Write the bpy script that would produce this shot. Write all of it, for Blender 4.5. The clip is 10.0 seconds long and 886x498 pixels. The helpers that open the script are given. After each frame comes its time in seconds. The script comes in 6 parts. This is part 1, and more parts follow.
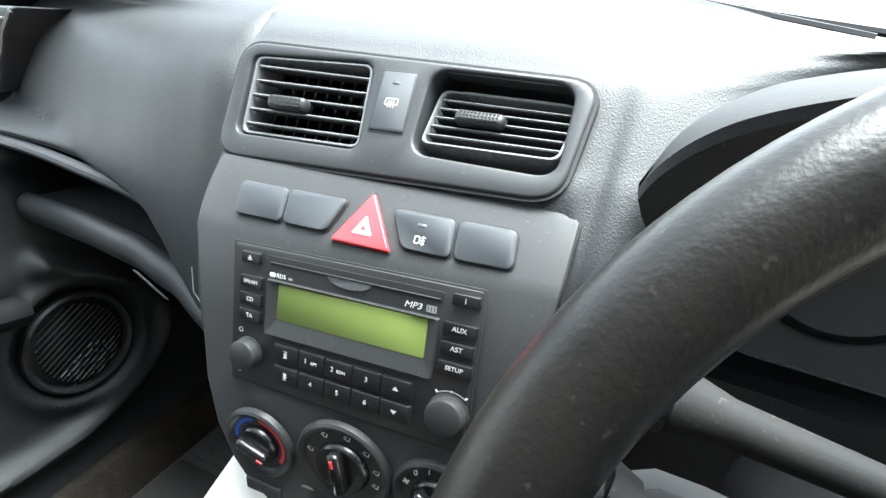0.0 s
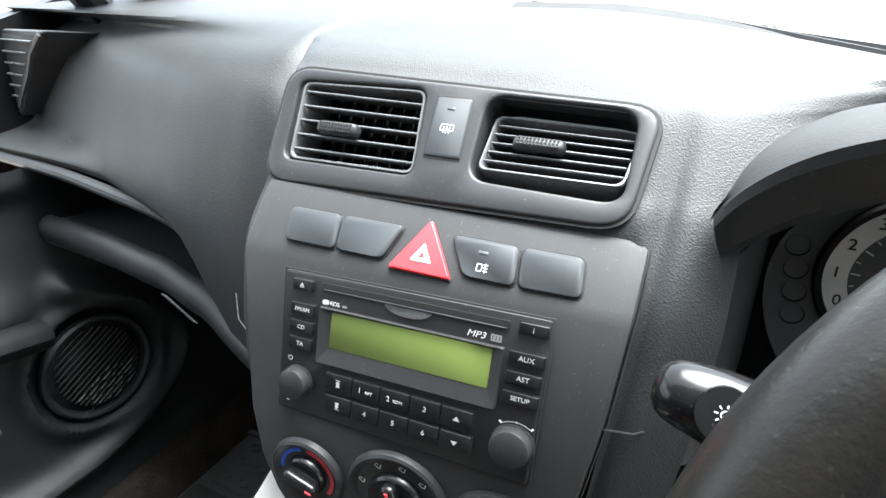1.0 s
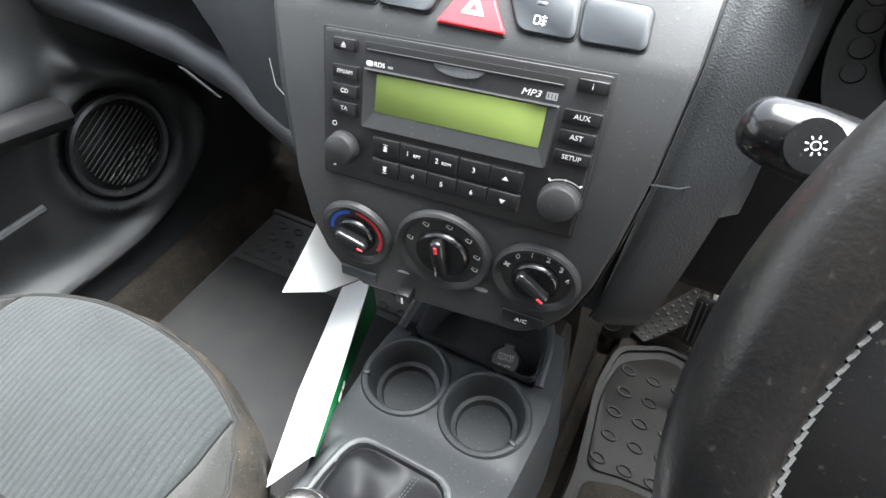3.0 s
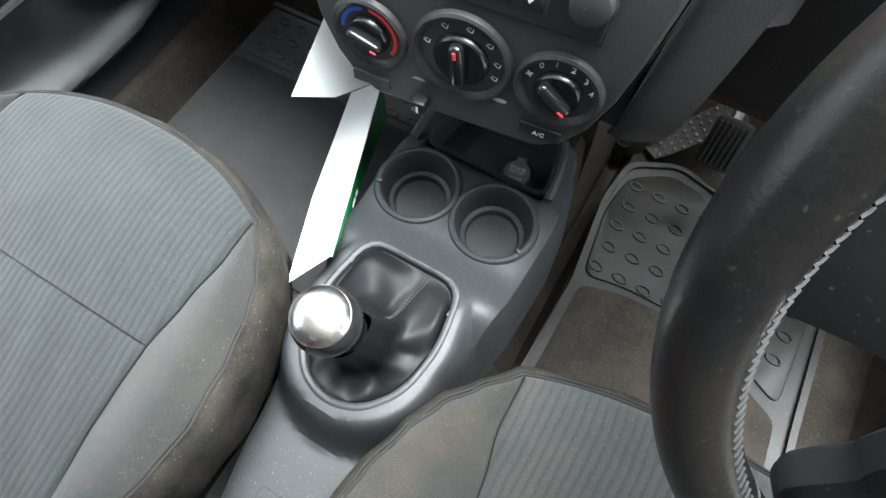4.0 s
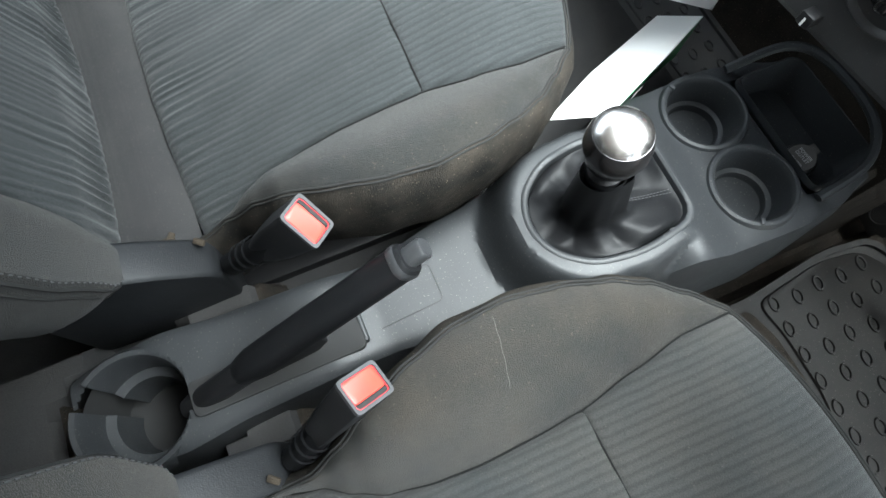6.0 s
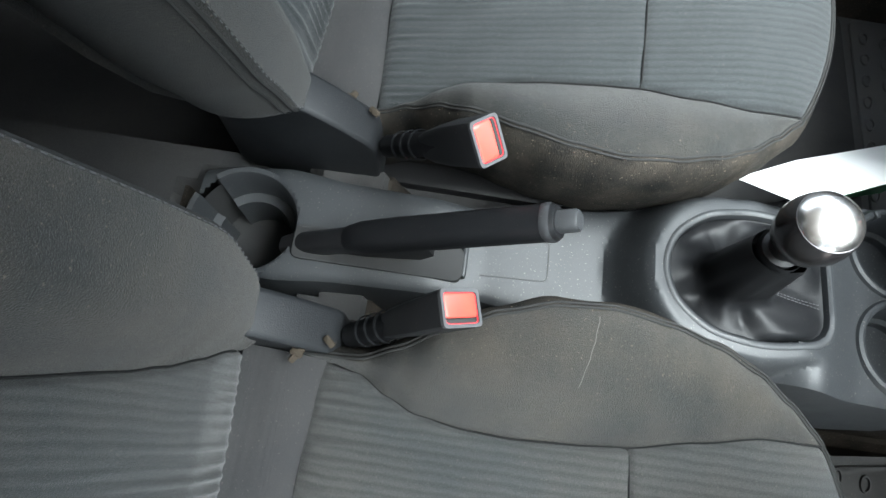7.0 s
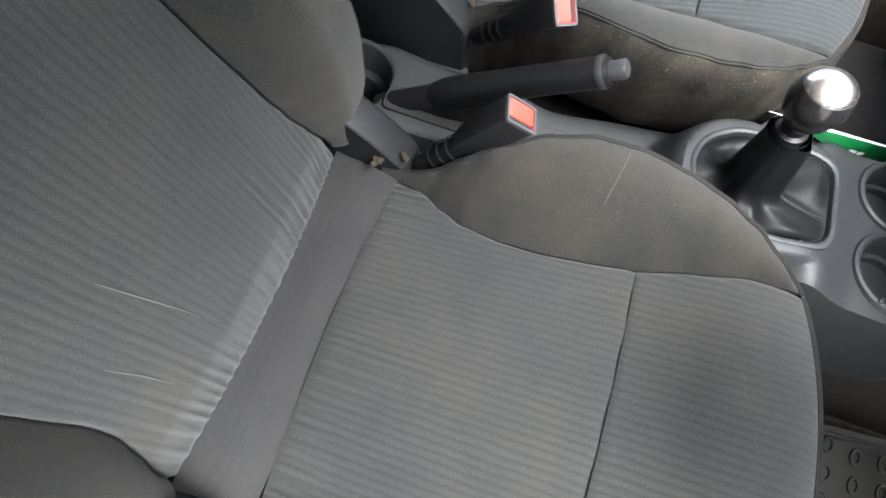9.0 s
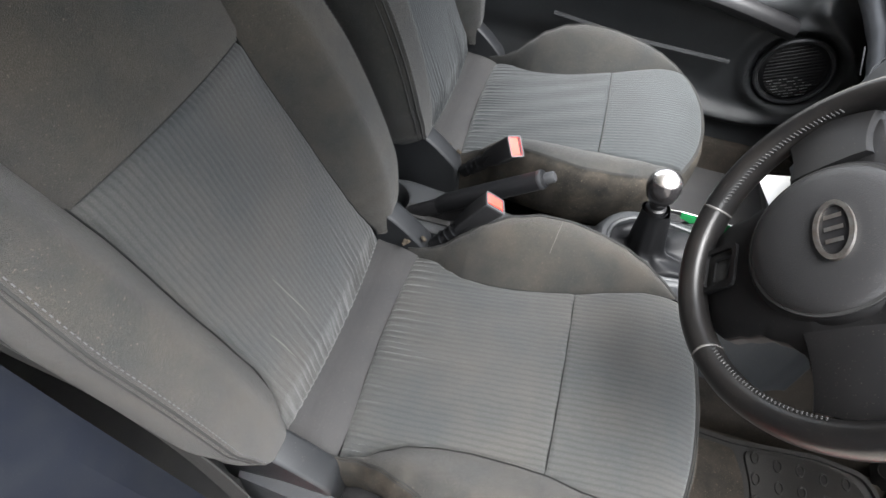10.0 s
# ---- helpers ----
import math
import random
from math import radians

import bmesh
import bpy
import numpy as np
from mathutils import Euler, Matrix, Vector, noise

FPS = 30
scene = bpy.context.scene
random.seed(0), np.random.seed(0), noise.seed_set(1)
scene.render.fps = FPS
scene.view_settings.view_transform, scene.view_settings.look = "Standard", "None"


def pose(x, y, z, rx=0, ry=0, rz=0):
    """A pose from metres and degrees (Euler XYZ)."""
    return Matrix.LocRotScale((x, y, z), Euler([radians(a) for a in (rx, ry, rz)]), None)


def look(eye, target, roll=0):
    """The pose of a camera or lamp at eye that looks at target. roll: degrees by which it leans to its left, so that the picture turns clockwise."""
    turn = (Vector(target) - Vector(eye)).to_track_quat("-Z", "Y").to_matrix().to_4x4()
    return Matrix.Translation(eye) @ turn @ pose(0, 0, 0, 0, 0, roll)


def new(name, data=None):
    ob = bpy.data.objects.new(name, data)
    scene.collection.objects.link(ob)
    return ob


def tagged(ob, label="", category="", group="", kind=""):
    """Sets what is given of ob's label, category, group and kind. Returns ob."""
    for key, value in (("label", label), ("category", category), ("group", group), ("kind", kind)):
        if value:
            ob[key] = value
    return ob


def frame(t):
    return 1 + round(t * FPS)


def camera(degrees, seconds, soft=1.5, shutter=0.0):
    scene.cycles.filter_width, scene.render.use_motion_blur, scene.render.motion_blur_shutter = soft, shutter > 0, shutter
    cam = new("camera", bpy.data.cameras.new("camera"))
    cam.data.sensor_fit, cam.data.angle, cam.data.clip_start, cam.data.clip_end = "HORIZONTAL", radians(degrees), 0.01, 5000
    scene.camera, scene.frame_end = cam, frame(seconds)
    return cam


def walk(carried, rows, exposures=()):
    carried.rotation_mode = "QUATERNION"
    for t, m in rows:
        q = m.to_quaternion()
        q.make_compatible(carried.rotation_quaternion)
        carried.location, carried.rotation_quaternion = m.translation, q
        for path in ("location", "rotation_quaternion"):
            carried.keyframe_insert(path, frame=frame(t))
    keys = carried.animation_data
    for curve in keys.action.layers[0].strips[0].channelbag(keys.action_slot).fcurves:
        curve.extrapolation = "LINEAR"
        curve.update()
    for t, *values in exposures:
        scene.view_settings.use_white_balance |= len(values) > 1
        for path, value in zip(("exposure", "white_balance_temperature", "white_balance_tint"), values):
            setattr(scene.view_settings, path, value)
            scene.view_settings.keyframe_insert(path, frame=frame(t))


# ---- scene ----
cam = camera(77.0, 10.0)
# drawing units to metres
UNIT = 1.24
PATH = [
    (0, (0.201, -0.216, 0.763), (-0.687, 1.32, -0.159), -2.0),
    (0.5, (0.174, -0.221, 0.773), (-0.721, 1.334, -0.111), -2.1),
    (1, (0.165, -0.228, 0.769), (-0.725, 1.335, -0.106), -2.2),
    (1.5, (0.157, -0.232, 0.761), (-0.728, 1.332, -0.117), -2.1),
    (2, (0.152, -0.243, 0.76), (-0.709, 1.283, -0.205), -2.2),
    (2.5, (0.147, -0.253, 0.756), (-0.652, 1.133, -0.444), -2.6),
    (3, (0.144, -0.253, 0.757), (-0.556, 0.913, -0.709), -3.2),
    (3.2, (0.143, -0.252, 0.757), (-0.507, 0.811, -0.808), -3.5),
    (4.3, (0.135, -0.257, 0.755), (-0.292, 0.33, -1.108), -4.6),
    (4.5, (0.133, -0.26, 0.754), (-0.298, 0.318, -1.111), -4.2),
    (5, (0.127, -0.282, 0.751), (-0.336, 0.267, -1.116), -2.9),
    (5.5, (0.126, -0.345, 0.737), (-0.408, 0.121, -1.133), -0.1),
    (6, (0.137, -0.41, 0.732), (-0.461, -0.094, -1.15), 4.4),
    (6.2, (0.146, -0.436, 0.72), (-0.473, -0.192, -1.166), 6.6),
    (7.3, (0.163, -0.461, 0.723), (-0.412, -0.444, -1.192), 14.7),
    (7.5, (0.167, -0.459, 0.723), (-0.402, -0.463, -1.194), 14.7),
    (8, (0.192, -0.45, 0.721), (-0.347, -0.462, -1.205), 16.8),
    (8.5, (0.263, -0.445, 0.717), (-0.294, -0.498, -1.204), 14.0),
    (9, (0.375, -0.43, 0.749), (-0.344, -0.544, -1.114), 11.2),
    (9.5, (0.475, -0.416, 0.853), (-0.457, -0.603, -0.906), 8.8),
    (10, (0.641, -0.395, 0.931), (-0.585, -0.626, -0.632), 6.9),
]
walk(cam, [(t, look(UNIT * Vector(eye), UNIT * Vector(target), roll)) for t, eye, target, roll in PATH], [(0.0, 3.36, 6050, 1), (0.5, 3.14, 6100, 3), (1.5, 3.16, 6150, 4), (2.0, 3.34, 6200, 5), (2.5, 3.60, 6250, 7), (3.0, 3.62, 6200, 6), (4.5, 3.22, 6000, 2), (5.0, 3.12, 5980, 2), (6.2, 3.08, 5950, 1), (7.5, 3.12, 5900, 1), (8.5, 3.16, 6050, 5), (9.0, 3.20, 6250, 8), (9.5, 3.27, 6300, 9), (10.0, 3.30, 6300, 9)])

# ---- daylight: bright overcast sky through the windows and the open driver's door ----
world = bpy.data.worlds.new("sky")
scene.world = world
world.use_nodes = True
wn = world.node_tree.nodes
sky = wn.new("ShaderNodeTexSky")
sky.sky_type = "NISHITA"
sky.sun_disc = False
sky.sun_elevation, sky.sun_rotation = radians(71), radians(31)
sky.air_density, sky.dust_density, sky.ozone_density = 1.0, 4.0, 0.6
hsv = wn.new("ShaderNodeHueSaturation")
hsv.inputs["Saturation"].default_value = 0.25
wn["Background"].inputs["Strength"].default_value = 0.14
world.node_tree.links.new(sky.outputs[0], hsv.inputs["Color"])
world.node_tree.links.new(hsv.outputs[0], wn["Background"].inputs["Color"])
sun = new("sun", bpy.data.lights.new("sun", "SUN"))
sun.data.energy, sun.data.angle, sun.data.color = 2.6, radians(50), (1.0, 0.98, 0.96)
sun.matrix_world = look((0.75, 1.25, 4.2), (0, 0, 0))

# ---- materials ----
def rgb(v):
    return (*v, 1.0) if len(v) == 3 else v


def material(name, color, rough=0.5, metal=0.0, second=None, spot=40.0, amount=0.5, bump=0.0, bump_scale=400.0, bump_kind="noise", ribs=0.0, rib_axis="X", rib_depth=0.4, spec=0.5, rough_var=0.1, dust=0.0, dust_color=(0.3, 0.27, 0.23), coat=0.0, sheen=0.0, grain=0.0, grain_scale=900.0):
    """A surface with colour patches at two scales, fine relief, optional ribs and specks of dust."""
    m = bpy.data.materials.new(name)
    m.use_nodes = True
    nt = m.node_tree
    n, l = nt.nodes, nt.links
    bsdf = n["Principled BSDF"]
    bsdf.inputs["Roughness"].default_value = rough
    bsdf.inputs["Metallic"].default_value = metal
    bsdf.inputs["Specular IOR Level"].default_value = spec
    bsdf.inputs["Coat Weight"].default_value = coat
    bsdf.inputs["Sheen Weight"].default_value = sheen
    bsdf.inputs["Sheen Roughness"].default_value = 0.5
    geo = n.new("ShaderNodeNewGeometry")
    if second is None:
        second = tuple(c * 0.75 for c in color)
    big = n.new("ShaderNodeTexNoise")
    big.inputs["Scale"].default_value = spot
    big.inputs["Detail"].default_value = 6.0
    big.inputs["Roughness"].default_value = 0.65
    l.new(geo.outputs["Position"], big.inputs["Vector"])
    ramp = n.new("ShaderNodeMapRange")
    ramp.inputs["From Min"].default_value = 0.35
    ramp.inputs["From Max"].default_value = 0.65
    ramp.inputs["To Max"].default_value = amount
    l.new(big.outputs["Fac"], ramp.inputs["Value"])
    mix = n.new("ShaderNodeMix")
    mix.data_type = "RGBA"
    mix.inputs[6].default_value, mix.inputs[7].default_value = rgb(color), rgb(second)
    l.new(ramp.outputs["Result"], mix.inputs[0])
    out = mix.outputs[2]
    height = None
    if ribs:
        wave = n.new("ShaderNodeTexWave")
        wave.bands_direction = rib_axis
        wave.wave_profile = "SIN"
        wave.inputs["Scale"].default_value = ribs
        wave.inputs["Distortion"].default_value = 1.5
        wave.inputs["Detail"].default_value = 1.5
        wave.inputs["Detail Scale"].default_value = 0.8
        l.new(geo.outputs["Position"], wave.inputs["Vector"])
        dark = n.new("ShaderNodeMix")
        dark.data_type = "RGBA"
        dark.blend_type = "MULTIPLY"
        dark.inputs[0].default_value = rib_depth
        l.new(out, dark.inputs[6])
        soft = n.new("ShaderNodeMapRange")
        soft.inputs["From Max"].default_value = 0.55
        soft.inputs["To Min"].default_value = 0.30
        l.new(wave.outputs["Fac"], soft.inputs["Value"])
        l.new(soft.outputs["Result"], dark.inputs[7])
        out = dark.outputs[2]
        flat = n.new("ShaderNodeMath")
        flat.operation = "MULTIPLY"
        flat.inputs[1].default_value = 0.4
        l.new(wave.outputs["Fac"], flat.inputs[0])
        height = flat.outputs[0]
    if grain:
        fine = n.new("ShaderNodeTexNoise")
        fine.inputs["Scale"].default_value = grain_scale
        fine.inputs["Detail"].default_value = 4.0
        fine.inputs["Roughness"].default_value = 0.75
        l.new(geo.outputs["Position"], fine.inputs["Vector"])
        lift = n.new("ShaderNodeMapRange")
        lift.inputs["From Min"].default_value, lift.inputs["From Max"].default_value = 0.3, 0.7
        lift.inputs["To Min"].default_value, lift.inputs["To Max"].default_value = 1.0 - grain, 1.0 + grain
        l.new(fine.outputs["Fac"], lift.inputs["Value"])
        gm = n.new("ShaderNodeMix")
        gm.data_type = "RGBA"
        gm.blend_type = "MULTIPLY"
        gm.inputs[0].default_value = 1.0
        l.new(out, gm.inputs[6])
        l.new(lift.outputs["Result"], gm.inputs[7])
        out = gm.outputs[2]
    if dust:
        fleck = n.new("ShaderNodeTexNoise")
        fleck.inputs["Scale"].default_value = 420.0
        fleck.inputs["Detail"].default_value = 2.0
        l.new(geo.outputs["Position"], fleck.inputs["Vector"])
        cut = n.new("ShaderNodeMapRange")
        cut.inputs["From Min"].default_value = 0.66
        cut.inputs["From Max"].default_value = 0.74
        cut.inputs["To Max"].default_value = dust
        l.new(fleck.outputs["Fac"], cut.inputs["Value"])
        dm = n.new("ShaderNodeMix")
        dm.data_type = "RGBA"
        l.new(cut.outputs["Result"], dm.inputs[0])
        l.new(out, dm.inputs[6])
        dm.inputs[7].default_value = rgb(dust_color)
        out = dm.outputs[2]
    l.new(out, bsdf.inputs["Base Color"])
    rr = n.new("ShaderNodeMapRange")
    rr.inputs["To Min"].default_value = max(0.02, rough - rough_var)
    rr.inputs["To Max"].default_value = min(1.0, rough + rough_var)
    l.new(big.outputs["Fac"], rr.inputs["Value"])
    l.new(rr.outputs["Result"], bsdf.inputs["Roughness"])
    if bump or ribs:
        b = n.new("ShaderNodeBump")
        b.inputs["Distance"].default_value = 0.001
        b.inputs["Strength"].default_value = 1.0
        if bump:
            if bump_kind == "cells":
                tex = n.new("ShaderNodeTexVoronoi")
                tex.feature = "SMOOTH_F1"
                o = tex.outputs["Distance"]
            elif bump_kind == "weave":
                tex = n.new("ShaderNodeTexVoronoi")
                tex.distance = "CHEBYCHEV"
                tex.inputs["Randomness"].default_value = 0.35
                o = tex.outputs["Distance"]
            else:
                tex = n.new("ShaderNodeTexNoise")
                tex.inputs["Detail"].default_value = 3.0
                o = tex.outputs["Fac"]
            tex.inputs["Scale"].default_value = bump_scale
            l.new(geo.outputs["Position"], tex.inputs["Vector"])
            mul = n.new("ShaderNodeMath")
            mul.operation = "MULTIPLY"
            mul.inputs[1].default_value = bump
            l.new(o, mul.inputs[0])
            if height is not None:
                add = n.new("ShaderNodeMath")
                add.operation = "ADD"
                l.new(height, add.inputs[0])
                l.new(mul.outputs[0], add.inputs[1])
                height = add.outputs[0]
            else:
                height = mul.outputs[0]
        l.new(height, b.inputs["Height"])
        l.new(b.outputs["Normal"], bsdf.inputs["Normal"])
    return m


M = dict(
    dash=material("grained_dash_plastic", (0.0245, 0.026, 0.0275), 0.52, spec=0.26, second=(0.021, 0.022, 0.0232), bump=0.30, bump_scale=800, bump_kind="cells", spot=9, dust=0.10, grain=0.16),
    hood=material("matte_hood_plastic", (0.019, 0.0195, 0.0205), 0.62, spec=0.22, second=(0.015, 0.0155, 0.016), bump=0.15, bump_scale=620, bump_kind="cells", spot=9, dust=0.10),
    fascia=material("charcoal_fascia_plastic", (0.0315, 0.032, 0.0325), 0.46, spec=0.34, second=(0.027, 0.027, 0.028), bump=0.14, bump_scale=1500, spot=25, dust=0.12, grain=0.16, grain_scale=1800),
    trim=material("satin_dark_plastic", (0.0245, 0.0253, 0.027), 0.42, spec=0.28, second=(0.021, 0.022, 0.023), bump=0.08, bump_scale=1400, spot=30, dust=0.1, grain=0.08),
    button=material("grey_switch_plastic", (0.036, 0.039, 0.043), 0.48, spec=0.26, second=(0.030, 0.032, 0.035), bump=0.05, bump_scale=1600, spot=40, grain=0.06),
    black=material("black_plastic", (0.0085, 0.0085, 0.0092), 0.42, spec=0.24, second=(0.012, 0.012, 0.0125), bump=0.06, bump_scale=900, spot=30, dust=0.08),
    radio=material("radio_black_plastic", (0.018, 0.018, 0.019), 0.42, spec=0.3, second=(0.027, 0.027, 0.027), bump=0.05, bump_scale=1800, spot=30, dust=0.12),
    slat=material("vent_slat_plastic", (0.13, 0.134, 0.138), 0.28, second=(0.04, 0.04, 0.042), spot=40, dust=0.1),
    matte=material("matte_black_plastic", (0.010, 0.010, 0.010), 0.75, second=(0.014, 0.013, 0.012), spec=0.2, bump=0.1, bump_scale=900, spot=20, dust=0.1),
    # for the unseen wall that blocks light outside the driver side
    outwall=material("light_block_wall", (0.12, 0.108, 0.095), 0.9, second=(0.09, 0.08, 0.07), spot=1.2, amount=0.8, bump=2, bump_scale=40),
    cowlgrey=material("faded_cowl_plastic", (0.05, 0.05, 0.05), 0.7, second=(0.035, 0.035, 0.035), spot=12, bump=0.2, bump_scale=500),
    # plain near-black, also used as painted shade inside hollows and gaps
    void=material("black_and_hollow_shade", (0.010, 0.010, 0.010), 0.8, spot=10),
    console=material("console_plastic", (0.022, 0.0236, 0.0255), 0.48, spec=0.34, second=(0.0175, 0.0188, 0.020), bump=0.22, bump_scale=900, spot=16, dust=0.25, grain=0.18),
    vinyl=material("black_vinyl", (0.0055, 0.0058, 0.0064), 0.46, spec=0.13, second=(0.009, 0.009, 0.0098), bump=0.14, bump_scale=600, spot=30, dust=0.05),
    leather=material("worn_black_leather", (0.0052, 0.0052, 0.0054), 0.33, second=(0.0095, 0.0085, 0.0078), bump=0.12, bump_scale=600, spec=0.24, spot=24, amount=0.8, dust=0.04, grain=0.15, grain_scale=500),
    seam=material("leather_seam", (0.05, 0.047, 0.044), 0.5, second=(0.03, 0.03, 0.03), spot=60),
    hub=material("satin_hub_plastic", (0.0068, 0.0068, 0.0072), 0.50, spec=0.13, second=(0.0100, 0.0097, 0.0097), bump=0.06, bump_scale=900, spot=25, dust=0.08),
    pad=material("grained_pad_plastic", (0.0165, 0.0165, 0.0172), 0.48, spec=0.28, second=(0.013, 0.013, 0.0135), bump=0.2, bump_scale=1000, bump_kind="cells", spot=18, dust=0.06),
    chrome=material("chrome", (0.86, 0.85, 0.84), 0.07, 1.0, second=(0.5, 0.42, 0.36), spot=45, amount=0.25, rough_var=0.05),
    gunmetal=material("gunmetal_knob", (0.055, 0.053, 0.055), 0.22, 0.75, second=(0.04, 0.038, 0.04), spot=40),
    steel=material("bare_steel", (0.45, 0.44, 0.42), 0.35, 1.0, second=(0.2, 0.15, 0.12), spot=60, amount=0.7),
    rib=material("ribbed_seat_cloth", (0.0250, 0.0276, 0.0284), 0.95, second=(0.0195, 0.0212, 0.0216), spec=0.10, spot=10, amount=0.8, ribs=36, rib_axis="X", rib_depth=0.36, bump=0.9, bump_scale=1000, dust=0.20, dust_color=(0.12, 0.11, 0.09), sheen=0.10, grain=0.42),
    rib_worn=material("worn_ribbed_seat_cloth", (0.027, 0.0288, 0.0290), 0.95, second=(0.039, 0.0375, 0.0345), spec=0.12, spot=6, amount=0.85, ribs=36, rib_axis="X", rib_depth=0.30, bump=0.7, bump_scale=1000, dust=0.18, dust_color=(0.12, 0.11, 0.09), sheen=0.12, grain=0.34),
    cloth=material("plain_seat_cloth", (0.0145, 0.0150, 0.0146), 0.95, second=(0.0235, 0.0222, 0.0195), spec=0.10, spot=11, amount=0.85, bump=1.5, bump_scale=1000, dust=0.40, dust_color=(0.13, 0.11, 0.08), sheen=0.08, grain=0.42),
    cloth_worn=material("worn_plain_seat_cloth", (0.0175, 0.0176, 0.0167), 0.95, second=(0.032, 0.0285, 0.0235), spec=0.10, spot=9, amount=0.95, bump=1.5, bump_scale=1000, dust=0.35, dust_color=(0.14, 0.12, 0.09), sheen=0.08, grain=0.42),
    linty=material("linty_side_cloth", (0.0125, 0.0123, 0.0115), 0.98, second=(0.036, 0.031, 0.025), spec=0.08, spot=22, amount=0.9, bump=2.0, bump_scale=800, dust=0.75, dust_color=(0.16, 0.135, 0.10), grain=0.40),
    flap=material("dark_seat_fabric", (0.021, 0.0208, 0.0213), 0.85, second=(0.033, 0.032, 0.031), spec=0.2, spot=15, bump=0.4, bump_scale=1800, bump_kind="weave", dust=0.1, grain=0.15),
    thread=material("dark_thread", (0.010, 0.010, 0.010), 0.9, spec=0.1, spot=60),
    scuff=material("pale_scuff", (0.11, 0.105, 0.098), 0.9, spec=0.1, spot=200, amount=0.9, second=(0.10, 0.10, 0.09)),
    foam=material("dirty_foam", (0.034, 0.028, 0.021), 0.95, spec=0.1, second=(0.04, 0.032, 0.024), spot=120, bump=1.5, bump_scale=800, grain=0.4),
    hinge=material("hinge_cover_plastic", (0.0085, 0.0092, 0.0102), 0.48, spec=0.28, second=(0.007, 0.0076, 0.0084), bump=0.35, bump_scale=700, spot=20, dust=0.10, grain=0.12),
    capchrome=material("worn_chrome_cap", (0.92, 0.90, 0.88), 0.24, 1.0, second=(0.30, 0.18, 0.10), spot=90, amount=0.30, rough_var=0.06),
    piping=material("seat_piping", (0.017, 0.017, 0.0165), 0.9, spec=0.2, bump=0.5, bump_scale=1500),
    carpet=material("dusty_carpet", (0.040, 0.034, 0.028), 0.98, second=(0.020, 0.018, 0.016), spec=0.06, spot=14, amount=0.9, bump=2.5, bump_scale=900, dust=0.6, dust_color=(0.22, 0.18, 0.13), grain=0.45, grain_scale=700),
    matting=material("mat_pile", (0.026, 0.0232, 0.0208), 0.98, second=(0.048, 0.041, 0.033), spec=0.06, spot=16, amount=0.85, bump=2.5, bump_scale=900, dust=0.6, dust_color=(0.20, 0.16, 0.11), grain=0.45, grain_scale=700),
    matdark=material("dark_mat_pile", (0.042, 0.042, 0.043), 0.98, second=(0.054, 0.052, 0.050), spec=0.08, spot=12, amount=0.7, bump=2.0, bump_scale=1100, dust=0.12, dust_color=(0.14, 0.12, 0.10), grain=0.25),
    rubberdark=material("dark_rubber", (0.050, 0.050, 0.051), 0.55, second=(0.062, 0.060, 0.056), spec=0.3, spot=16, amount=0.8, bump=0.2, bump_scale=700, dust=0.2),
    rubber=material("rubber_mat", (0.0125, 0.0122, 0.0120), 0.46, spec=0.20, second=(0.019, 0.0172, 0.0152), spot=14, amount=0.8, bump=0.25, bump_scale=600, dust=0.18, grain=0.2),
    matflap=material("dusty_rubber_flap", (0.040, 0.038, 0.037), 0.65, spec=0.3, second=(0.055, 0.050, 0.045), spot=30, bump=0.2, bump_scale=700, dust=0.2),
    red=material("hazard_red", (0.55, 0.028, 0.035), 0.32, second=(0.50, 0.025, 0.03), spot=40, bump=0.04, bump_scale=1500),
    release=material("buckle_release_red", (0.60, 0.055, 0.035), 0.45, second=(0.50, 0.04, 0.03), spot=80),
    white=material("white_print", (0.75, 0.75, 0.73), 0.5, second=(0.7, 0.7, 0.68), spot=60),
    print=material("soft_white_print", (0.46, 0.46, 0.45), 0.5, second=(0.40, 0.40, 0.39), spot=60),
    grey=material("grey_print", (0.30, 0.30, 0.30), 0.5, spot=60),
    blue=material("blue_print", (0.02, 0.10, 0.55), 0.45, spot=60),
    redprint=material("red_print", (0.55, 0.03, 0.04), 0.45, spot=60),
    lcd=material("green_lcd", (0.150, 0.195, 0.050), 0.5, spec=0.2, second=(0.13, 0.175, 0.045), spot=8, amount=0.6),
    paper=material("white_paper", (0.82, 0.82, 0.80), 0.6, second=(0.78, 0.78, 0.77), spot=12),
    green=material("green_print_card", (0.01, 0.30, 0.075), 0.4, second=(0.012, 0.26, 0.07), spot=12),
    roof=material("grey_headliner", (0.52, 0.52, 0.50), 0.95, spot=20, bump=0.5, bump_scale=800),
    paint=material("red_car_paint", (0.42, 0.015, 0.02), 0.25, second=(0.38, 0.014, 0.018), spot=10, coat=0.6),
    ground=material("pale_gravel_ground", (0.30, 0.275, 0.24), 0.95, second=(0.22, 0.20, 0.17), spot=3, bump=3.0, bump_scale=60),
    tinted=material("light_block_pane", (0.008, 0.009, 0.009), 0.08, spot=20),
    tyre=material("tyre_rubber", (0.02, 0.02, 0.02), 0.8, spot=20),
    silverpaint=material("silver_car_paint", (0.5, 0.5, 0.51), 0.3, 0.4, spot=10),
    dial=material("pale_dial_face", (0.82, 0.82, 0.81), 0.5, spot=60),
    dial2=material("grey_buckle_rim", (0.055, 0.055, 0.058), 0.6, spec=0.25, second=(0.04, 0.04, 0.04), spot=60),
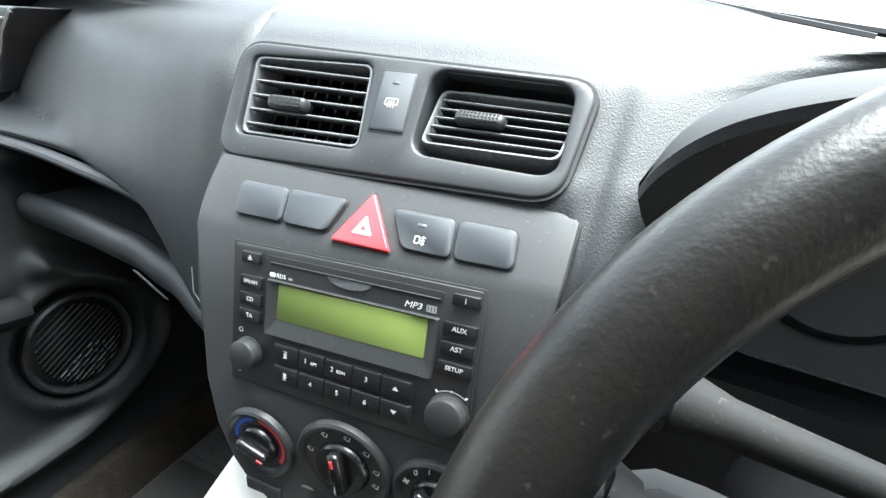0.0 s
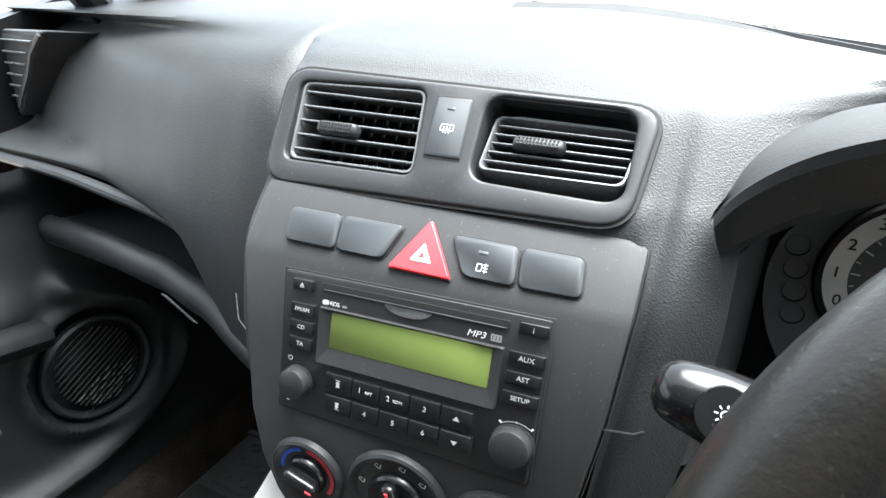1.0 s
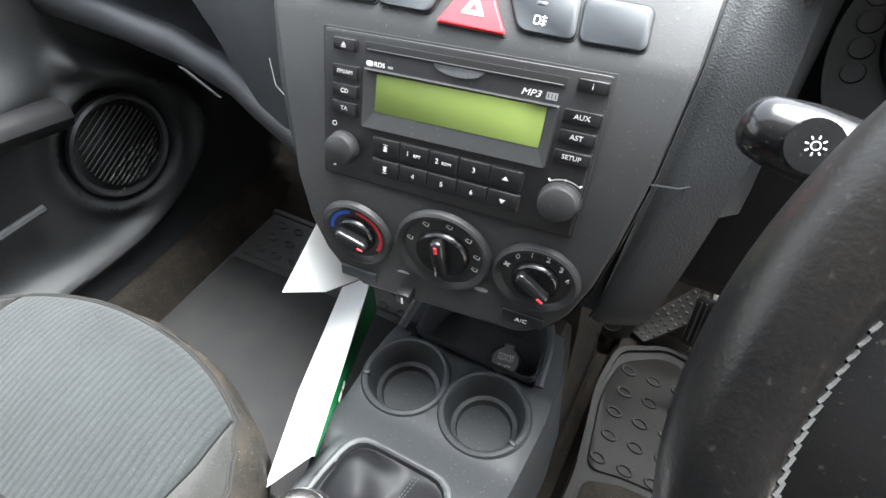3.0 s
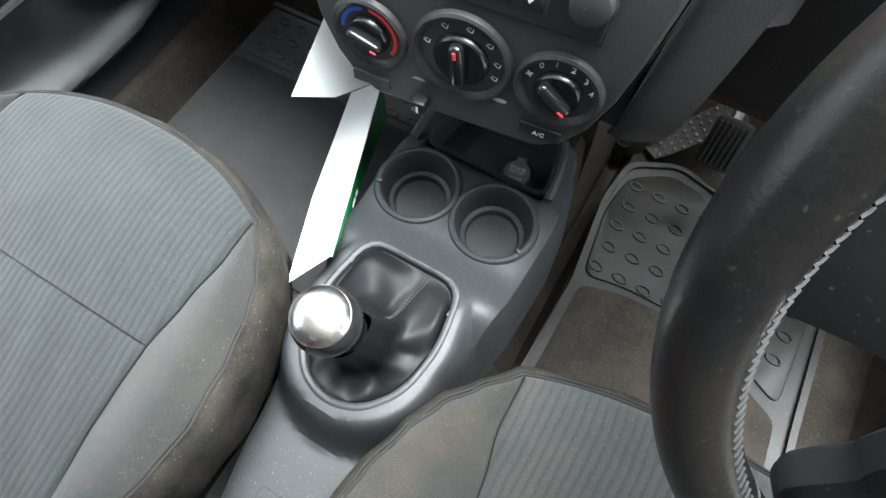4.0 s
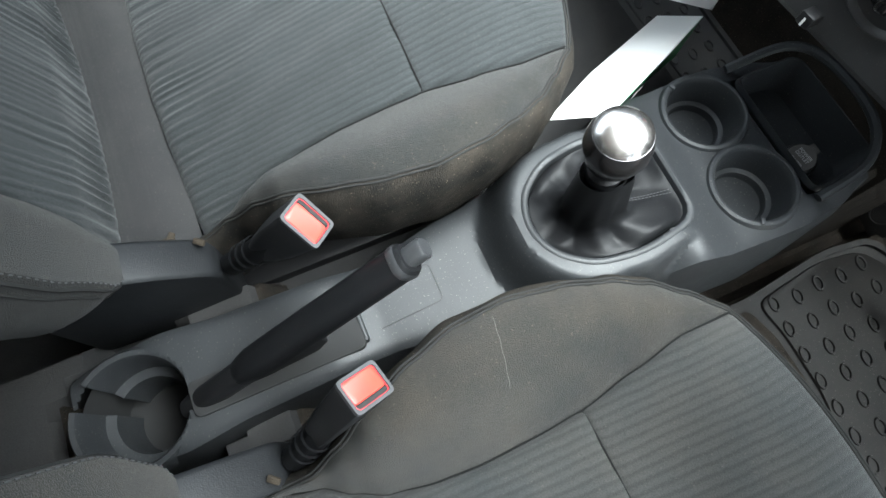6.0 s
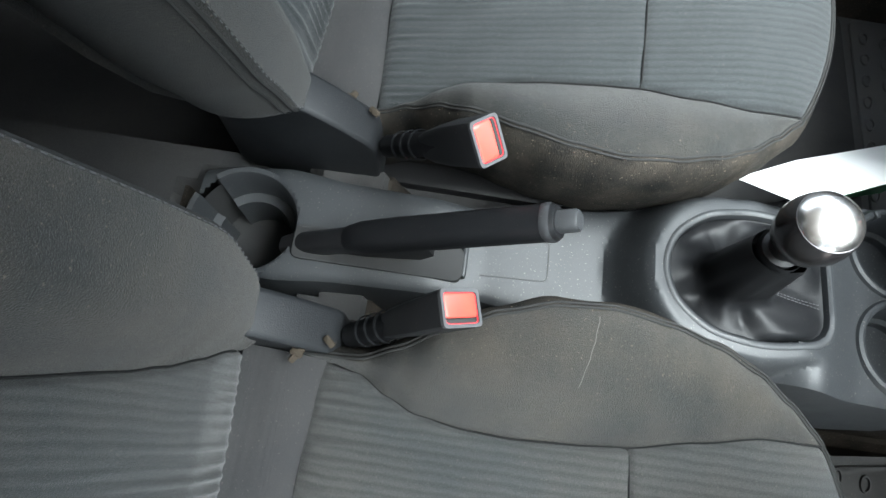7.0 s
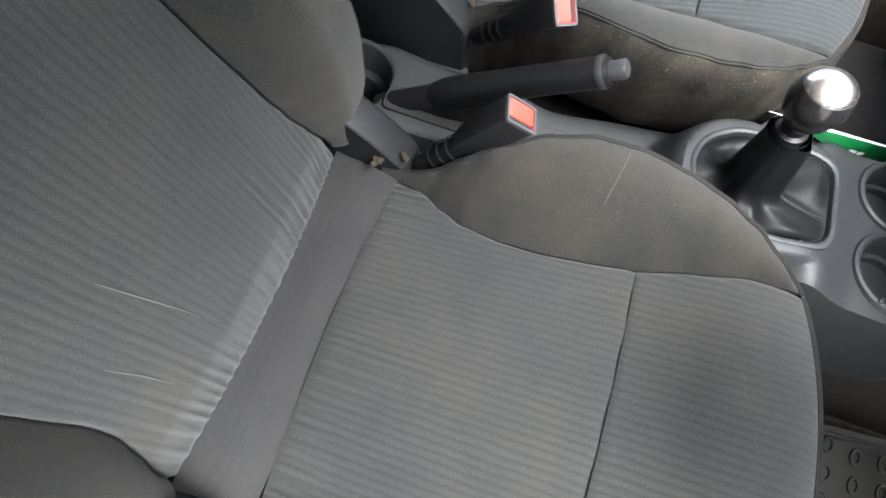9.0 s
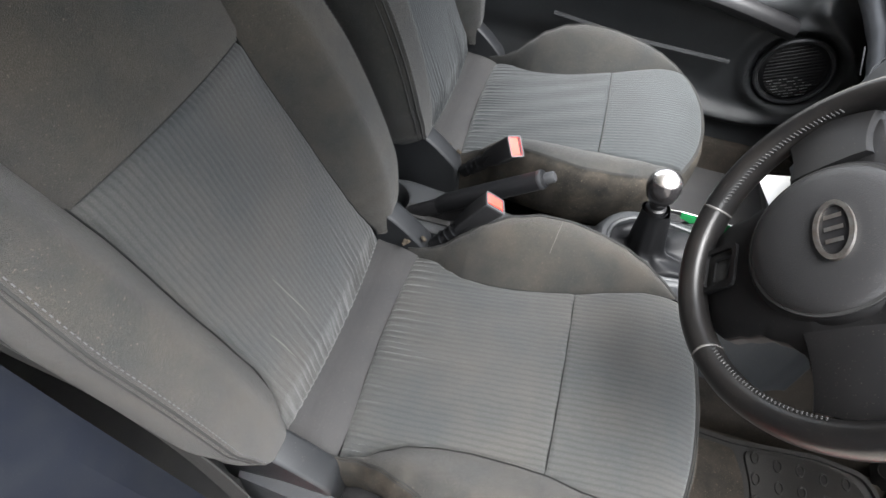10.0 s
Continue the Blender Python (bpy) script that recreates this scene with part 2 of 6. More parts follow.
    bluegrey=material("dark_pillar_plastic", (0.005, 0.006, 0.009), 0.85, spec=0.04, second=(0.009, 0.010, 0.012), bump=0.15, bump_scale=900, spot=20, dust=0.02),
    stalk=material("glossy_stalk_plastic", (0.006, 0.006, 0.0065), 0.20, second=(0.009, 0.009, 0.009), spec=0.32, spot=60, dust=0.05),
    doortrim=material("grained_door_plastic", (0.020, 0.0215, 0.023), 0.50, spec=0.32, second=(0.015, 0.0155, 0.016), bump=0.2, bump_scale=900, bump_kind="cells", spot=14, dust=0.15, grain=0.12),
    mask=material("instrument_mask_plastic", (0.105, 0.107, 0.11), 0.55, spec=0.3, second=(0.09, 0.092, 0.095), spot=30, bump=0.05, bump_scale=1500),
    clear=material("smoked_indicator", (0.08, 0.085, 0.09), 0.3, spot=60),
)


# ---- mesh helpers: all numbers in drawing units ----
def thing(name, label, category, kind="", group=""):
    return tagged(new(name), label, category, group, kind)


def part(name, bm, mat, parent=None, label="", smooth=True, sharp=35):
    bmesh.ops.transform(bm, matrix=Matrix.Scale(UNIT, 4), verts=bm.verts)
    me = bpy.data.meshes.new(name)
    for f in bm.faces:
        f.smooth = smooth
    if smooth:
        lim = radians(sharp)
        for e in bm.edges:
            if len(e.link_faces) == 2 and e.calc_face_angle(0.0) > lim:
                e.smooth = False
    bm.to_mesh(me)
    bm.free()
    me.materials.append(M[mat])
    ob = new(name, me)
    if parent is not None:
        ob.parent = parent
    if label:
        ob["label"] = label
    return ob


def mat_of(origin, ex, ey, ez=None):
    ex, ey = Vector(ex).normalized(), Vector(ey)
    ez = ex.cross(ey).normalized() if ez is None else Vector(ez).normalized()
    ey = ez.cross(ex).normalized()
    m = Matrix.Identity(4)
    for i in range(3):
        m[i][0], m[i][1], m[i][2], m[i][3] = ex[i], ey[i], ez[i], origin[i]
    return m


def add(bm, other, m=None):
    me = bpy.data.meshes.new("tmp")
    if m is not None:
        bmesh.ops.transform(other, matrix=m, verts=other.verts)
    other.to_mesh(me)
    other.free()
    bm.from_mesh(me)
    bpy.data.meshes.remove(me)
    return bm


def rbox(cx, cy, cz, sx, sy, sz, r=0.003, seg=2, m=None):
    """A box with rounded edges."""
    bm = bmesh.new()
    bmesh.ops.create_cube(bm, size=1.0)
    bmesh.ops.scale(bm, vec=(sx, sy, sz), verts=bm.verts)
    if r > 0:
        bmesh.ops.bevel(bm, geom=bm.edges[:], offset=min(r, 0.45 * min(sx, sy, sz)), segments=seg, affect="EDGES", profile=0.5)
    bmesh.ops.translate(bm, vec=(cx, cy, cz), verts=bm.verts)
    if m is not None:
        bmesh.ops.transform(bm, matrix=m, verts=bm.verts)
    return bm


def loft(rings, closed=True, caps=True):
    bm = bmesh.new()
    rows = [[bm.verts.new(p) for p in ring] for ring in rings]
    n = len(rows[0])
    for a, b in zip(rows, rows[1:]):
        for i in range(n if closed else n - 1):
            j = (i + 1) % n
            bm.faces.new((a[i], a[j], b[j], b[i]))
    if caps and closed:
        bm.faces.new(rows[0][::-1])
        bm.faces.new(rows[-1])
    bmesh.ops.recalc_face_normals(bm, faces=bm.faces[:])
    return bm


def surface(fn, us, vs):
    """A sheet through fn(u, v)."""
    return loft([[fn(u, v) for u in us] for v in vs], closed=False, caps=False)


def span(a, b, n):
    return [a + (b - a) * i / (n - 1) for i in range(n)]


def lerp_table(x, table):
    if x <= table[0][0]:
        return table[0][1]
    for (x0, y0), (x1, y1) in zip(table, table[1:]):
        if x <= x1:
            k = (x - x0) / (x1 - x0)
            k = k * k * (3 - 2 * k) * 0.5 + k * 0.5
            return y0 + (y1 - y0) * k
    return table[-1][1]


def lathe(profile, n=40, m=None, a0=0.0, a1=360.0):
    """Revolves (radius, height) about z."""
    full = abs(a1 - a0) >= 359.9
    steps = n if full else n + 1
    rings = []
    for i in range(steps):
        a = radians(a0 + (a1 - a0) * i / n)
        rings.append([(r * math.cos(a), r * math.sin(a), h) for r, h in profile])
    bm = bmesh.new()
    rows = [[bm.verts.new(p) for p in ring] for ring in rings]
    k = len(profile)
    for i in range(n):
        a, b = rows[i], rows[(i + 1) % steps]
        for j in range(k - 1):
            try:
                bm.faces.new((a[j], b[j], b[j + 1], a[j + 1]))
            except ValueError:
                pass
    bmesh.ops.remove_doubles(bm, verts=bm.verts, dist=1e-6)
    bmesh.ops.recalc_face_normals(bm, faces=bm.faces[:])
    if m is not None:
        bmesh.ops.transform(bm, matrix=m, verts=bm.verts)
    return bm


def tube(points, radii, n=10, caps=True, flat=1.0):
    """A round bar along points."""
    pts = [Vector(p) for p in points]
    if not hasattr(radii, "__len__"):
        radii = [radii] * len(pts)
    rings = []
    up = None
    for i, p in enumerate(pts):
        d = (pts[min(i + 1, len(pts) - 1)] - pts[max(i - 1, 0)]).normalized()
        if up is None:
            up = Vector((0, 0, 1)) if abs(d.z) < 0.9 else Vector((1, 0, 0))
        side = d.cross(up).normalized()
        up = side.cross(d).normalized()
        rings.append([p + radii[i] * (math.cos(2 * math.pi * k / n) * side + flat * math.sin(2 * math.pi * k / n) * up) for k in range(n)])
    return loft(rings, True, caps)


def smooth_path(pts, n=6):
    """Catmull-Rom points through pts."""
    P = [Vector(p) for p in pts]
    out = []
    for i in range(len(P) - 1):
        p0, p1, p2, p3 = P[max(i - 1, 0)], P[i], P[i + 1], P[min(i + 2, len(P) - 1)]
        for k in range(n):
            t = k / n
            out.append(0.5 * ((2 * p1) + (p2 - p0) * t + (2 * p0 - 5 * p1 + 4 * p2 - p3) * t * t + (3 * p1 - p0 - 3 * p2 + p3) * t ** 3))
    out.append(P[-1])
    return out


def rounded(poly, r, seg=5):
    """A 2D outline with its corners rounded."""
    out = []
    n = len(poly)
    for i in range(n):
        p = Vector(poly[i])
        a, b = Vector(poly[i - 1]) - p, Vector(poly[(i + 1) % n]) - p
        d = min(r, 0.45 * a.length, 0.45 * b.length)
        s, e = p + a.normalized() * d, p + b.normalized() * d
        for k in range(seg + 1):
            t = k / seg
            out.append((s * (1 - t) ** 2 + p * 2 * t * (1 - t) + e * t * t).to_2d())
    return out


def slab(outline, z0, z1, m=None, edge=0.0015):
    """A plate with that outline from z0 up to z1, its upper rim rounded."""
    c = sum((Vector(p) for p in outline), Vector((0, 0))) / len(outline)
    size = max((Vector(p) - c).length for p in outline)
    k = 1 - edge / size
    k2 = 1 - 0.35 * edge / size
    ring = lambda f, z: [(c.x + (p[0] - c.x) * f, c.y + (p[1] - c.y) * f, z) for p in outline]
    bm = loft([ring(1, z0), ring(1, z1 - edge), ring(k2, z1 - 0.3 * edge), ring(k, z1)])
    if m is not None:
        bmesh.ops.transform(bm, matrix=m, verts=bm.verts)
    return bm


def frame_plate(outer, inner, z0, z1, m=None):
    """A plate with an opening: outlines with the same number of points."""
    bm = bmesh.new()
    def ring(o, z):
        return [bm.verts.new((p[0], p[1], z)) for p in o]
    rows = [ring(outer, z0), ring(outer, z1), ring(inner, z1), ring(inner, z0)]
    n = len(outer)
    for a, b in zip(rows, rows[1:] + rows[:1]):
        for i in range(n):
            j = (i + 1) % n
            bm.faces.new((a[i], a[j], b[j], b[i]))
    bmesh.ops.recalc_face_normals(bm, faces=bm.faces[:])
    if m is not None:
        bmesh.ops.transform(bm, matrix=m, verts=bm.verts)
    return bm


def rect(u0, v0, u1, v1):
    return [(u0, v0), (u1, v0), (u1, v1), (u0, v1)]


def letters(text, size, m, depth=0.0002):
    """Raised lettering of the built-in font, centred, in the plane of m."""
    cu = bpy.data.curves.new("tmp", "FONT")
    cu.body, cu.size, cu.align_x, cu.align_y, cu.extrude = text, size, "CENTER", "CENTER", depth
    cu.resolution_u = 3
    ob = bpy.data.objects.new("tmp", cu)
    scene.collection.objects.link(ob)
    me = ob.evaluated_get(bpy.context.evaluated_depsgraph_get()).to_mesh()
    bm = bmesh.new()
    bm.from_mesh(me)
    bpy.data.objects.remove(ob)
    bpy.data.curves.remove(cu)
    bmesh.ops.transform(bm, matrix=m, verts=bm.verts)
    return bm


def arc_strip(r0, r1, a0, a1, m, n=16, h=0.0003):
    bm = bmesh.new()
    rows = []
    for i in range(n + 1):
        a = radians(a0 + (a1 - a0) * i / n)
        rows.append([bm.verts.new((r * math.cos(a), r * math.sin(a), h)) for r in (r0, r1)])
    for a, b in zip(rows, rows[1:]):
        bm.faces.new((a[0], a[1], b[1], b[0]))
    bmesh.ops.transform(bm, matrix=m, verts=bm.verts)
    return bm


def empty_bm():
    return bmesh.new()


def at(m, u, v, h=0.0):
    return m @ Matrix.Translation((u, v, h))


def bars(m, items, h=0.0003):
    """Small printed strokes: (u0, v0, u1, v1, width)."""
    bm = empty_bm()
    for u0, v0, u1, v1, w in items:
        d = Vector((u1 - u0, v1 - v0))
        L = max(d.length, 1e-6)
        nrm = Vector((-d.y, d.x)) / L * w * 0.5
        vs = [bm.verts.new((u, v, h)) for u, v in ((u0 + nrm.x, v0 + nrm.y), (u1 + nrm.x, v1 + nrm.y), (u1 - nrm.x, v1 - nrm.y), (u0 - nrm.x, v0 - nrm.y))]
        bm.faces.new(vs)
    bmesh.ops.transform(bm, matrix=m, verts=bm.verts)
    bmesh.ops.recalc_face_normals(bm, faces=bm.faces[:])
    return bm

# ---- the car's shell ----
def floor_z(x, y):
    a = abs(x)
    z = -0.035 if x < 0 else -0.048
    tunnel = 0.185 + 0.02 * min(max((y + 0.3) / 0.4, -1), 1)
    k = min(max((0.128 - a) / 0.05, 0.0), 1.0)
    if x > 0 and y > -0.10:
        # open gap between tunnel and driver mat
        k = min(max((0.098 - a) / 0.024, 0.0), 1.0)
        z -= 0.045 * min(1.0, max(0.0, (0.130 - a) / 0.012)) * min(1.0, (y + 0.10) / 0.06)
    z += (tunnel - z) * k * k * (3 - 2 * k)
    y1 = 0.30 if x < 0 else 0.40
    if y > y1:
        z = max(z, -0.035 + (y - y1) * (0.95 if x < 0 else 1.5))
    if a > 0.56:
        k = min((a - 0.56) / 0.05, 1.0)
        z = max(z, -0.035 + 0.085 * k * k * (3 - 2 * k))
    if math.hypot(x - 0.004, y + 0.636) < 0.080 or -0.50 < y < 0.06:
        z = min(z, 0.10)
    return z


def slab_sheet(fn, us, vs, thick=0.02):
    """A sheet with thickness below it."""
    bm = surface(fn, us, vs)
    geom = bmesh.ops.extrude_face_region(bm, geom=bm.faces[:])
    bmesh.ops.translate(bm, vec=(0, 0, -thick), verts=[g for g in geom["geom"] if isinstance(g, bmesh.types.BMVert)])
    bmesh.ops.recalc_face_normals(bm, faces=bm.faces[:])
    return bm


floor = part("floor", slab_sheet(lambda x, y: (x, y, floor_z(x, y)), span(-0.66, 0.66, 200), span(-1.45, 0.62, 80)), "carpet")
tagged(floor, "dusty dark grey-brown carpet over floor and tunnel", "floor", kind="structure")

rear_carpet = part("rear_carpet", slab_sheet(lambda x, y: (x, y, floor_z(x, y) + 0.014), span(-0.60, 0.60, 70), span(-1.44, -0.20, 60), 0.004), "matdark")
tagged(rear_carpet, "near-black rear carpet behind the front seats", "carpet", kind="structure")

wall_front = part("wall_front", rbox(0, 0.64, 0.28, 1.36, 0.03, 0.70, 0.005), "void")
tagged(wall_front, "black firewall behind the dashboard", "wall", kind="structure")
wall_rear = part("wall_rear", rbox(0, -1.47, 0.25, 1.36, 0.03, 0.75, 0.005), "cloth")
tagged(wall_rear, "dark grey trim wall behind the rear bench", "wall", kind="structure")

ceiling = part("ceiling", slab_sheet(lambda x, y: (x, y, 1.02 - 0.08 * abs(x / 0.5) ** 3 - 0.05 * max(0, (y - 0.0)) / 0.3), span(-0.54, 0.52, 30), span(-1.38, -0.24, 16)), "roof")
tagged(ceiling, "grey woven headliner under the car roof", "ceiling", kind="structure")

# pillars and sills
for side, nm in ((-1, "left"), (1, "right")):
    a_p = part("trim", tube(smooth_path([(side * 0.60, 0.50, 0.66), (side * 0.565, 0.30, 0.785), (side * 0.53, 0.03, 0.91), (side * 0.50, -0.24, 0.985), (side * 0.49, -0.7, 0.985), (side * 0.51, -1.25, 0.93)]), 0.028, 8), "black")
    tagged(a_p, "black trim along the windscreen pillar and roof rail", "pillar trim", kind="structure")
b_left = part("trim", loft([[(-0.66, y, z), (-0.60 - 0.02 * (z - 0.5), y, z), (-0.60 - 0.02 * (z - 0.5), y - 0.10, z), (-0.66, y - 0.10, z)] for y, z in ((-0.78, 0.0), (-0.80, 0.5), (-0.84, 0.75), (-0.86, 0.95))]), "black")
tagged(b_left, "black centre pillar trim beside the front seat", "pillar trim", kind="structure")
b_right = part("trim", loft([[(x0, y, z), (x0 + 0.03, y + 0.012, z), (0.615, y - 0.01, z), (0.615, y - 0.30, z), (x0 - 0.01, y - 0.30, z)] for x0, y, z in ((0.535, -0.60, 0.00), (0.535, -0.60, 0.10), (0.537, -0.640, 0.22), (0.540, -0.680, 0.36), (0.542, -0.71, 0.46), (0.530, -0.80, 0.55), (0.520, -0.83, 0.75), (0.500, -0.86, 0.96))]), "bluegrey")
tagged(b_right, "dark grey lower centre pillar trim beside the driver seat", "pillar trim", kind="structure")
sill_r = part("trim", rbox(0.600, -0.25, 0.045, 0.07, 1.3, 0.05, 0.012), "black")
tagged(sill_r, "black scuff plate along the driver door sill", "door sill", kind="structure")
body_r = part("wall_right", rbox(0.665, -0.35, -0.02, 0.05, 2.1, 0.15, 0.02, 3), "paint")
tagged(body_r, "red painted outer body sill under the open driver door", "car body", kind="structure")
quarter = part("wall_right", rbox(0.635, -1.15, 0.30, 0.05, 0.66, 0.62, 0.02, 3), "paint")
tagged(quarter, "red painted rear body side", "car body", kind="structure")

ground = part("ground", surface(lambda x, y: (x, y, -0.42), span(-400, 400, 9), span(-400, 400, 9)), "ground")
tagged(ground, "pale dusty gravel ground outside the car", "ground", kind="structure")

kick = part("wall_right", rbox(0.615, 0.42, 0.33, 0.03, 0.44, 0.70, 0.01, 2), "matte")
tagged(kick, "black kick panel beside the driver footwell", "wall", kind="structure")
wall_left = part("wall_left", rbox(-0.645, -1.14, 0.29, 0.03, 0.64, 0.64, 0.015, 2), "matte")
tagged(wall_left, "dark rear door trim on the passenger side", "wall", kind="structure")
# unseen wall added to cut daylight from the right rear
side_wall = part("wall_light_block", rbox(1.06, -1.78, 1.1, 0.16, 2.9, 3.1, 0.02), "outwall")
tagged(side_wall, "unseen brown wall added to block light from the right rear", "wall", kind="structure")
# unseen rear windows behind the front seats, made near-black to keep light out
for nm, ring in (("window_1", [(-0.64, -0.87, 0.56), (-0.64, -1.46, 0.56), (-0.54, -1.40, 0.94), (-0.53, -0.88, 0.96)]), ("window_2", [(0.63, -0.87, 0.56), (0.63, -1.46, 0.56), (0.54, -1.40, 0.94), (0.53, -0.88, 0.96)]), ("window_3", [(-0.62, -1.47, 0.60), (0.62, -1.47, 0.60), (0.54, -1.36, 0.97), (-0.54, -1.36, 0.97)])):
    win = part(nm, loft([ring, [(x * 1.01, y * 1.005, z) for x, y, z in ring]]), "tinted")
    tagged(win, "unseen near-black rear window pane added to keep light out", "window", kind="structure")

# cowl, wipers and bonnet edge outside the windscreen
cowl = thing("wiper_cowl", "grey plastic cowl under the windscreen", "cowl")
part("cowl_panel", surface(lambda x, k: (x, 0.585 + 0.10 * k - 0.12 * x * x, 0.700 - 0.055 * x - 0.10 * max(0.0, x) + 0.002 * k), span(-0.66, 0.66, 40), span(0, 1, 8)), "cowlgrey", cowl)
for k in range(3):
    part("cowl_rib", tube([(x, 0.600 + 0.03 * k - 0.12 * x * x, 0.703 - 0.055 * x - 0.10 * max(0.0, x)) for x in span(-0.62, 0.62, 30)], 0.0035, 6), "trim", cowl)
for x0, x1 in ((-0.15, 0.30), (0.16, 0.58)):
    wiper = thing("wiper", "black windscreen wiper arm lying on the cowl", "wiper", group="wipers")
    zz = lambda x: 0.712 - 0.055 * x - 0.10 * max(0.0, x)
    part("arm", tube([(x0, 0.640 - 0.1 * x0 * x0, zz(x0) + 0.006), (0.5 * (x0 + x1), 0.625 - 0.1 * x1 * x0, zz(0.5 * (x0 + x1)) + 0.010), (x1, 0.610 - 0.12 * x1 * x1, zz(x1) + 0.004)], 0.0055, 6), "black", wiper)
    part("blade", tube([(x0 + 0.05, 0.612 - 0.1 * x0 * x0, zz(x0 + 0.05)), (x1 + 0.04, 0.598 - 0.12 * x1 * x1, zz(x1 + 0.04))], 0.004, 6), "void", wiper)
    part("pivot", lathe([(0.012, -0.01), (0.012, 0.006), (0.008, 0.010), (0.0, 0.010)], 20, pose(x0, 0.640 - 0.1 * x0 * x0, zz(x0) + 0.004)), "black", wiper)

# belt and its lower guide beside the driver seat
belt = thing("seat_belt", "black seat belt webbing with a steel tongue beside the driver seat", "seat belt")
part("webbing", loft([[p + Vector((0, -0.018, 0.004)), p + Vector((0, 0.018, -0.004)), p + Vector((0.002, 0.018, -0.004)), p + Vector((0.002, -0.018, 0.004))] for p in smooth_path([(0.530, -0.800, 0.62), (0.527, -0.745, 0.52), (0.522, -0.690, 0.45), (0.520, -0.645, 0.34), (0.522, -0.615, 0.20), (0.525, -0.60, 0.10)])]), "piping", belt)
part("tongue", rbox(0, 0, 0, 0.006, 0.055, 0.016, 0.002, 2, pose(0.523, -0.700, 0.505, 0, 0, 0)), "steel", belt, "bare steel tongue")
part("stopper", rbox(0, 0, 0, 0.010, 0.030, 0.014, 0.003, 2, pose(0.522, -0.665, 0.490, 20, 0, 0)), "black", belt)

# distant parked car seen over the bonnet
far = thing("parked_car", "silver hatchback parked in the distance", "car")
CARP = Vector((5.2, 17.0, -0.42))
def far_loft(rows):
    return loft([[CARP + Vector(p) for p in r] for r in rows])
part("body", far_loft([[(-1.0, -0.6, z), (2.2, -0.6, z), (2.2, 0.6, z), (-1.0, 0.6, z)] if z < 0.75 else [(-0.3, -0.5, z), (1.7, -0.5, z), (1.7, 0.5, z), (-0.3, 0.5, z)] for z in (0.18, 0.3, 0.7, 0.78, 1.10)]), "silverpaint", far)
for cx in (-0.45, 1.60):
    wm = mat_of(CARP + Vector((cx, -0.62, 0.25)), (1, 0, 0), (0, 0, 1))
    tyre = part("wheel", lathe([(0.15, 0.03), (0.16, 0.06), (0.24, 0.06), (0.25, 0.03), (0.25, -0.10)], 32, wm), "tyre", far)
    part("rim", lathe([(0.0, 0.045), (0.05, 0.05), (0.10, 0.03), (0.155, 0.045)], 32, wm), "silverpaint", tyre)
    for j in range(5):
        part("spoke", rbox(0, 0.08, 0.05, 0.04, 0.15, 0.02, 0.005, 1, wm @ Matrix.Rotation(radians(72 * j), 4, "Z")), "silverpaint", tyre)
part("windscreen_glass", far_loft([[(-0.2, -0.52, 0.80), (1.6, -0.52, 0.80), (1.5, -0.52, 1.05), (0.0, -0.52, 1.05)], [(-0.2, -0.50, 0.80), (1.6, -0.50, 0.80), (1.5, -0.50, 1.05), (0.0, -0.50, 1.05)]]), "void", far, "dark side window")

# ---- dashboard ----
DASH = thing("dashboard", "black grained plastic dashboard, dusty, with a passenger shelf", "dashboard")


def face_y(x):
    return 0.050 + 0.22 * max(0.0, -x - 0.20) if x < 0 else 0.075


def lip_z(x):
    return lerp_table(x, [(-0.74, 0.592), (-0.60, 0.588), (-0.526, 0.584), (-0.45, 0.577), (-0.385, 0.571), (-0.338, 0.565), (-0.305, 0.555), (-0.283, 0.530), (-0.262, 0.495), (-0.235, 0.465), (-0.20, 0.445), (-0.150, 0.43)])


def dash_profile(x):
    """From the windscreen to the lower lip, passenger side."""
    f, lz = face_y(x), lip_z(x)
    g = min(f, 0.108)
    k = min(1.0, max(0.0, (x + 0.185) / 0.035))
    top = 0.728 - 0.03 * x - 0.022 * k * k * (3 - 2 * k)
    return [(0.60, top - 0.02), (0.50, top + 0.004), (0.40, top + 0.012), (0.30, top + 0.012), (0.20, top + 0.004), (f + 0.100, top - 0.010), (f + 0.072, top - 0.028), (f + 0.048, top - 0.055), (f + 0.026, 0.645 + 0.2 * (lz - 0.6)), (f + 0.010, 0.5 * (0.64 + lz) - 0.004), (g + 0.004, lz + 0.008), (g + 0.005, lz), (g + 0.012, lz - 0.004), (g + 0.06, lz + 0.002)]


def curve(pts, n=5):
    return [(p.x, p.y) for p in smooth_path([(a, b, 0) for a, b in pts], n)]


xs = span(-0.735, -0.146, 70)
bm = loft([[(x, y, z) for y, z in curve(dash_profile(x))] for x in xs], closed=False, caps=False)
part("passenger_panel", bm, "dash", DASH, "grained passenger airbag panel")

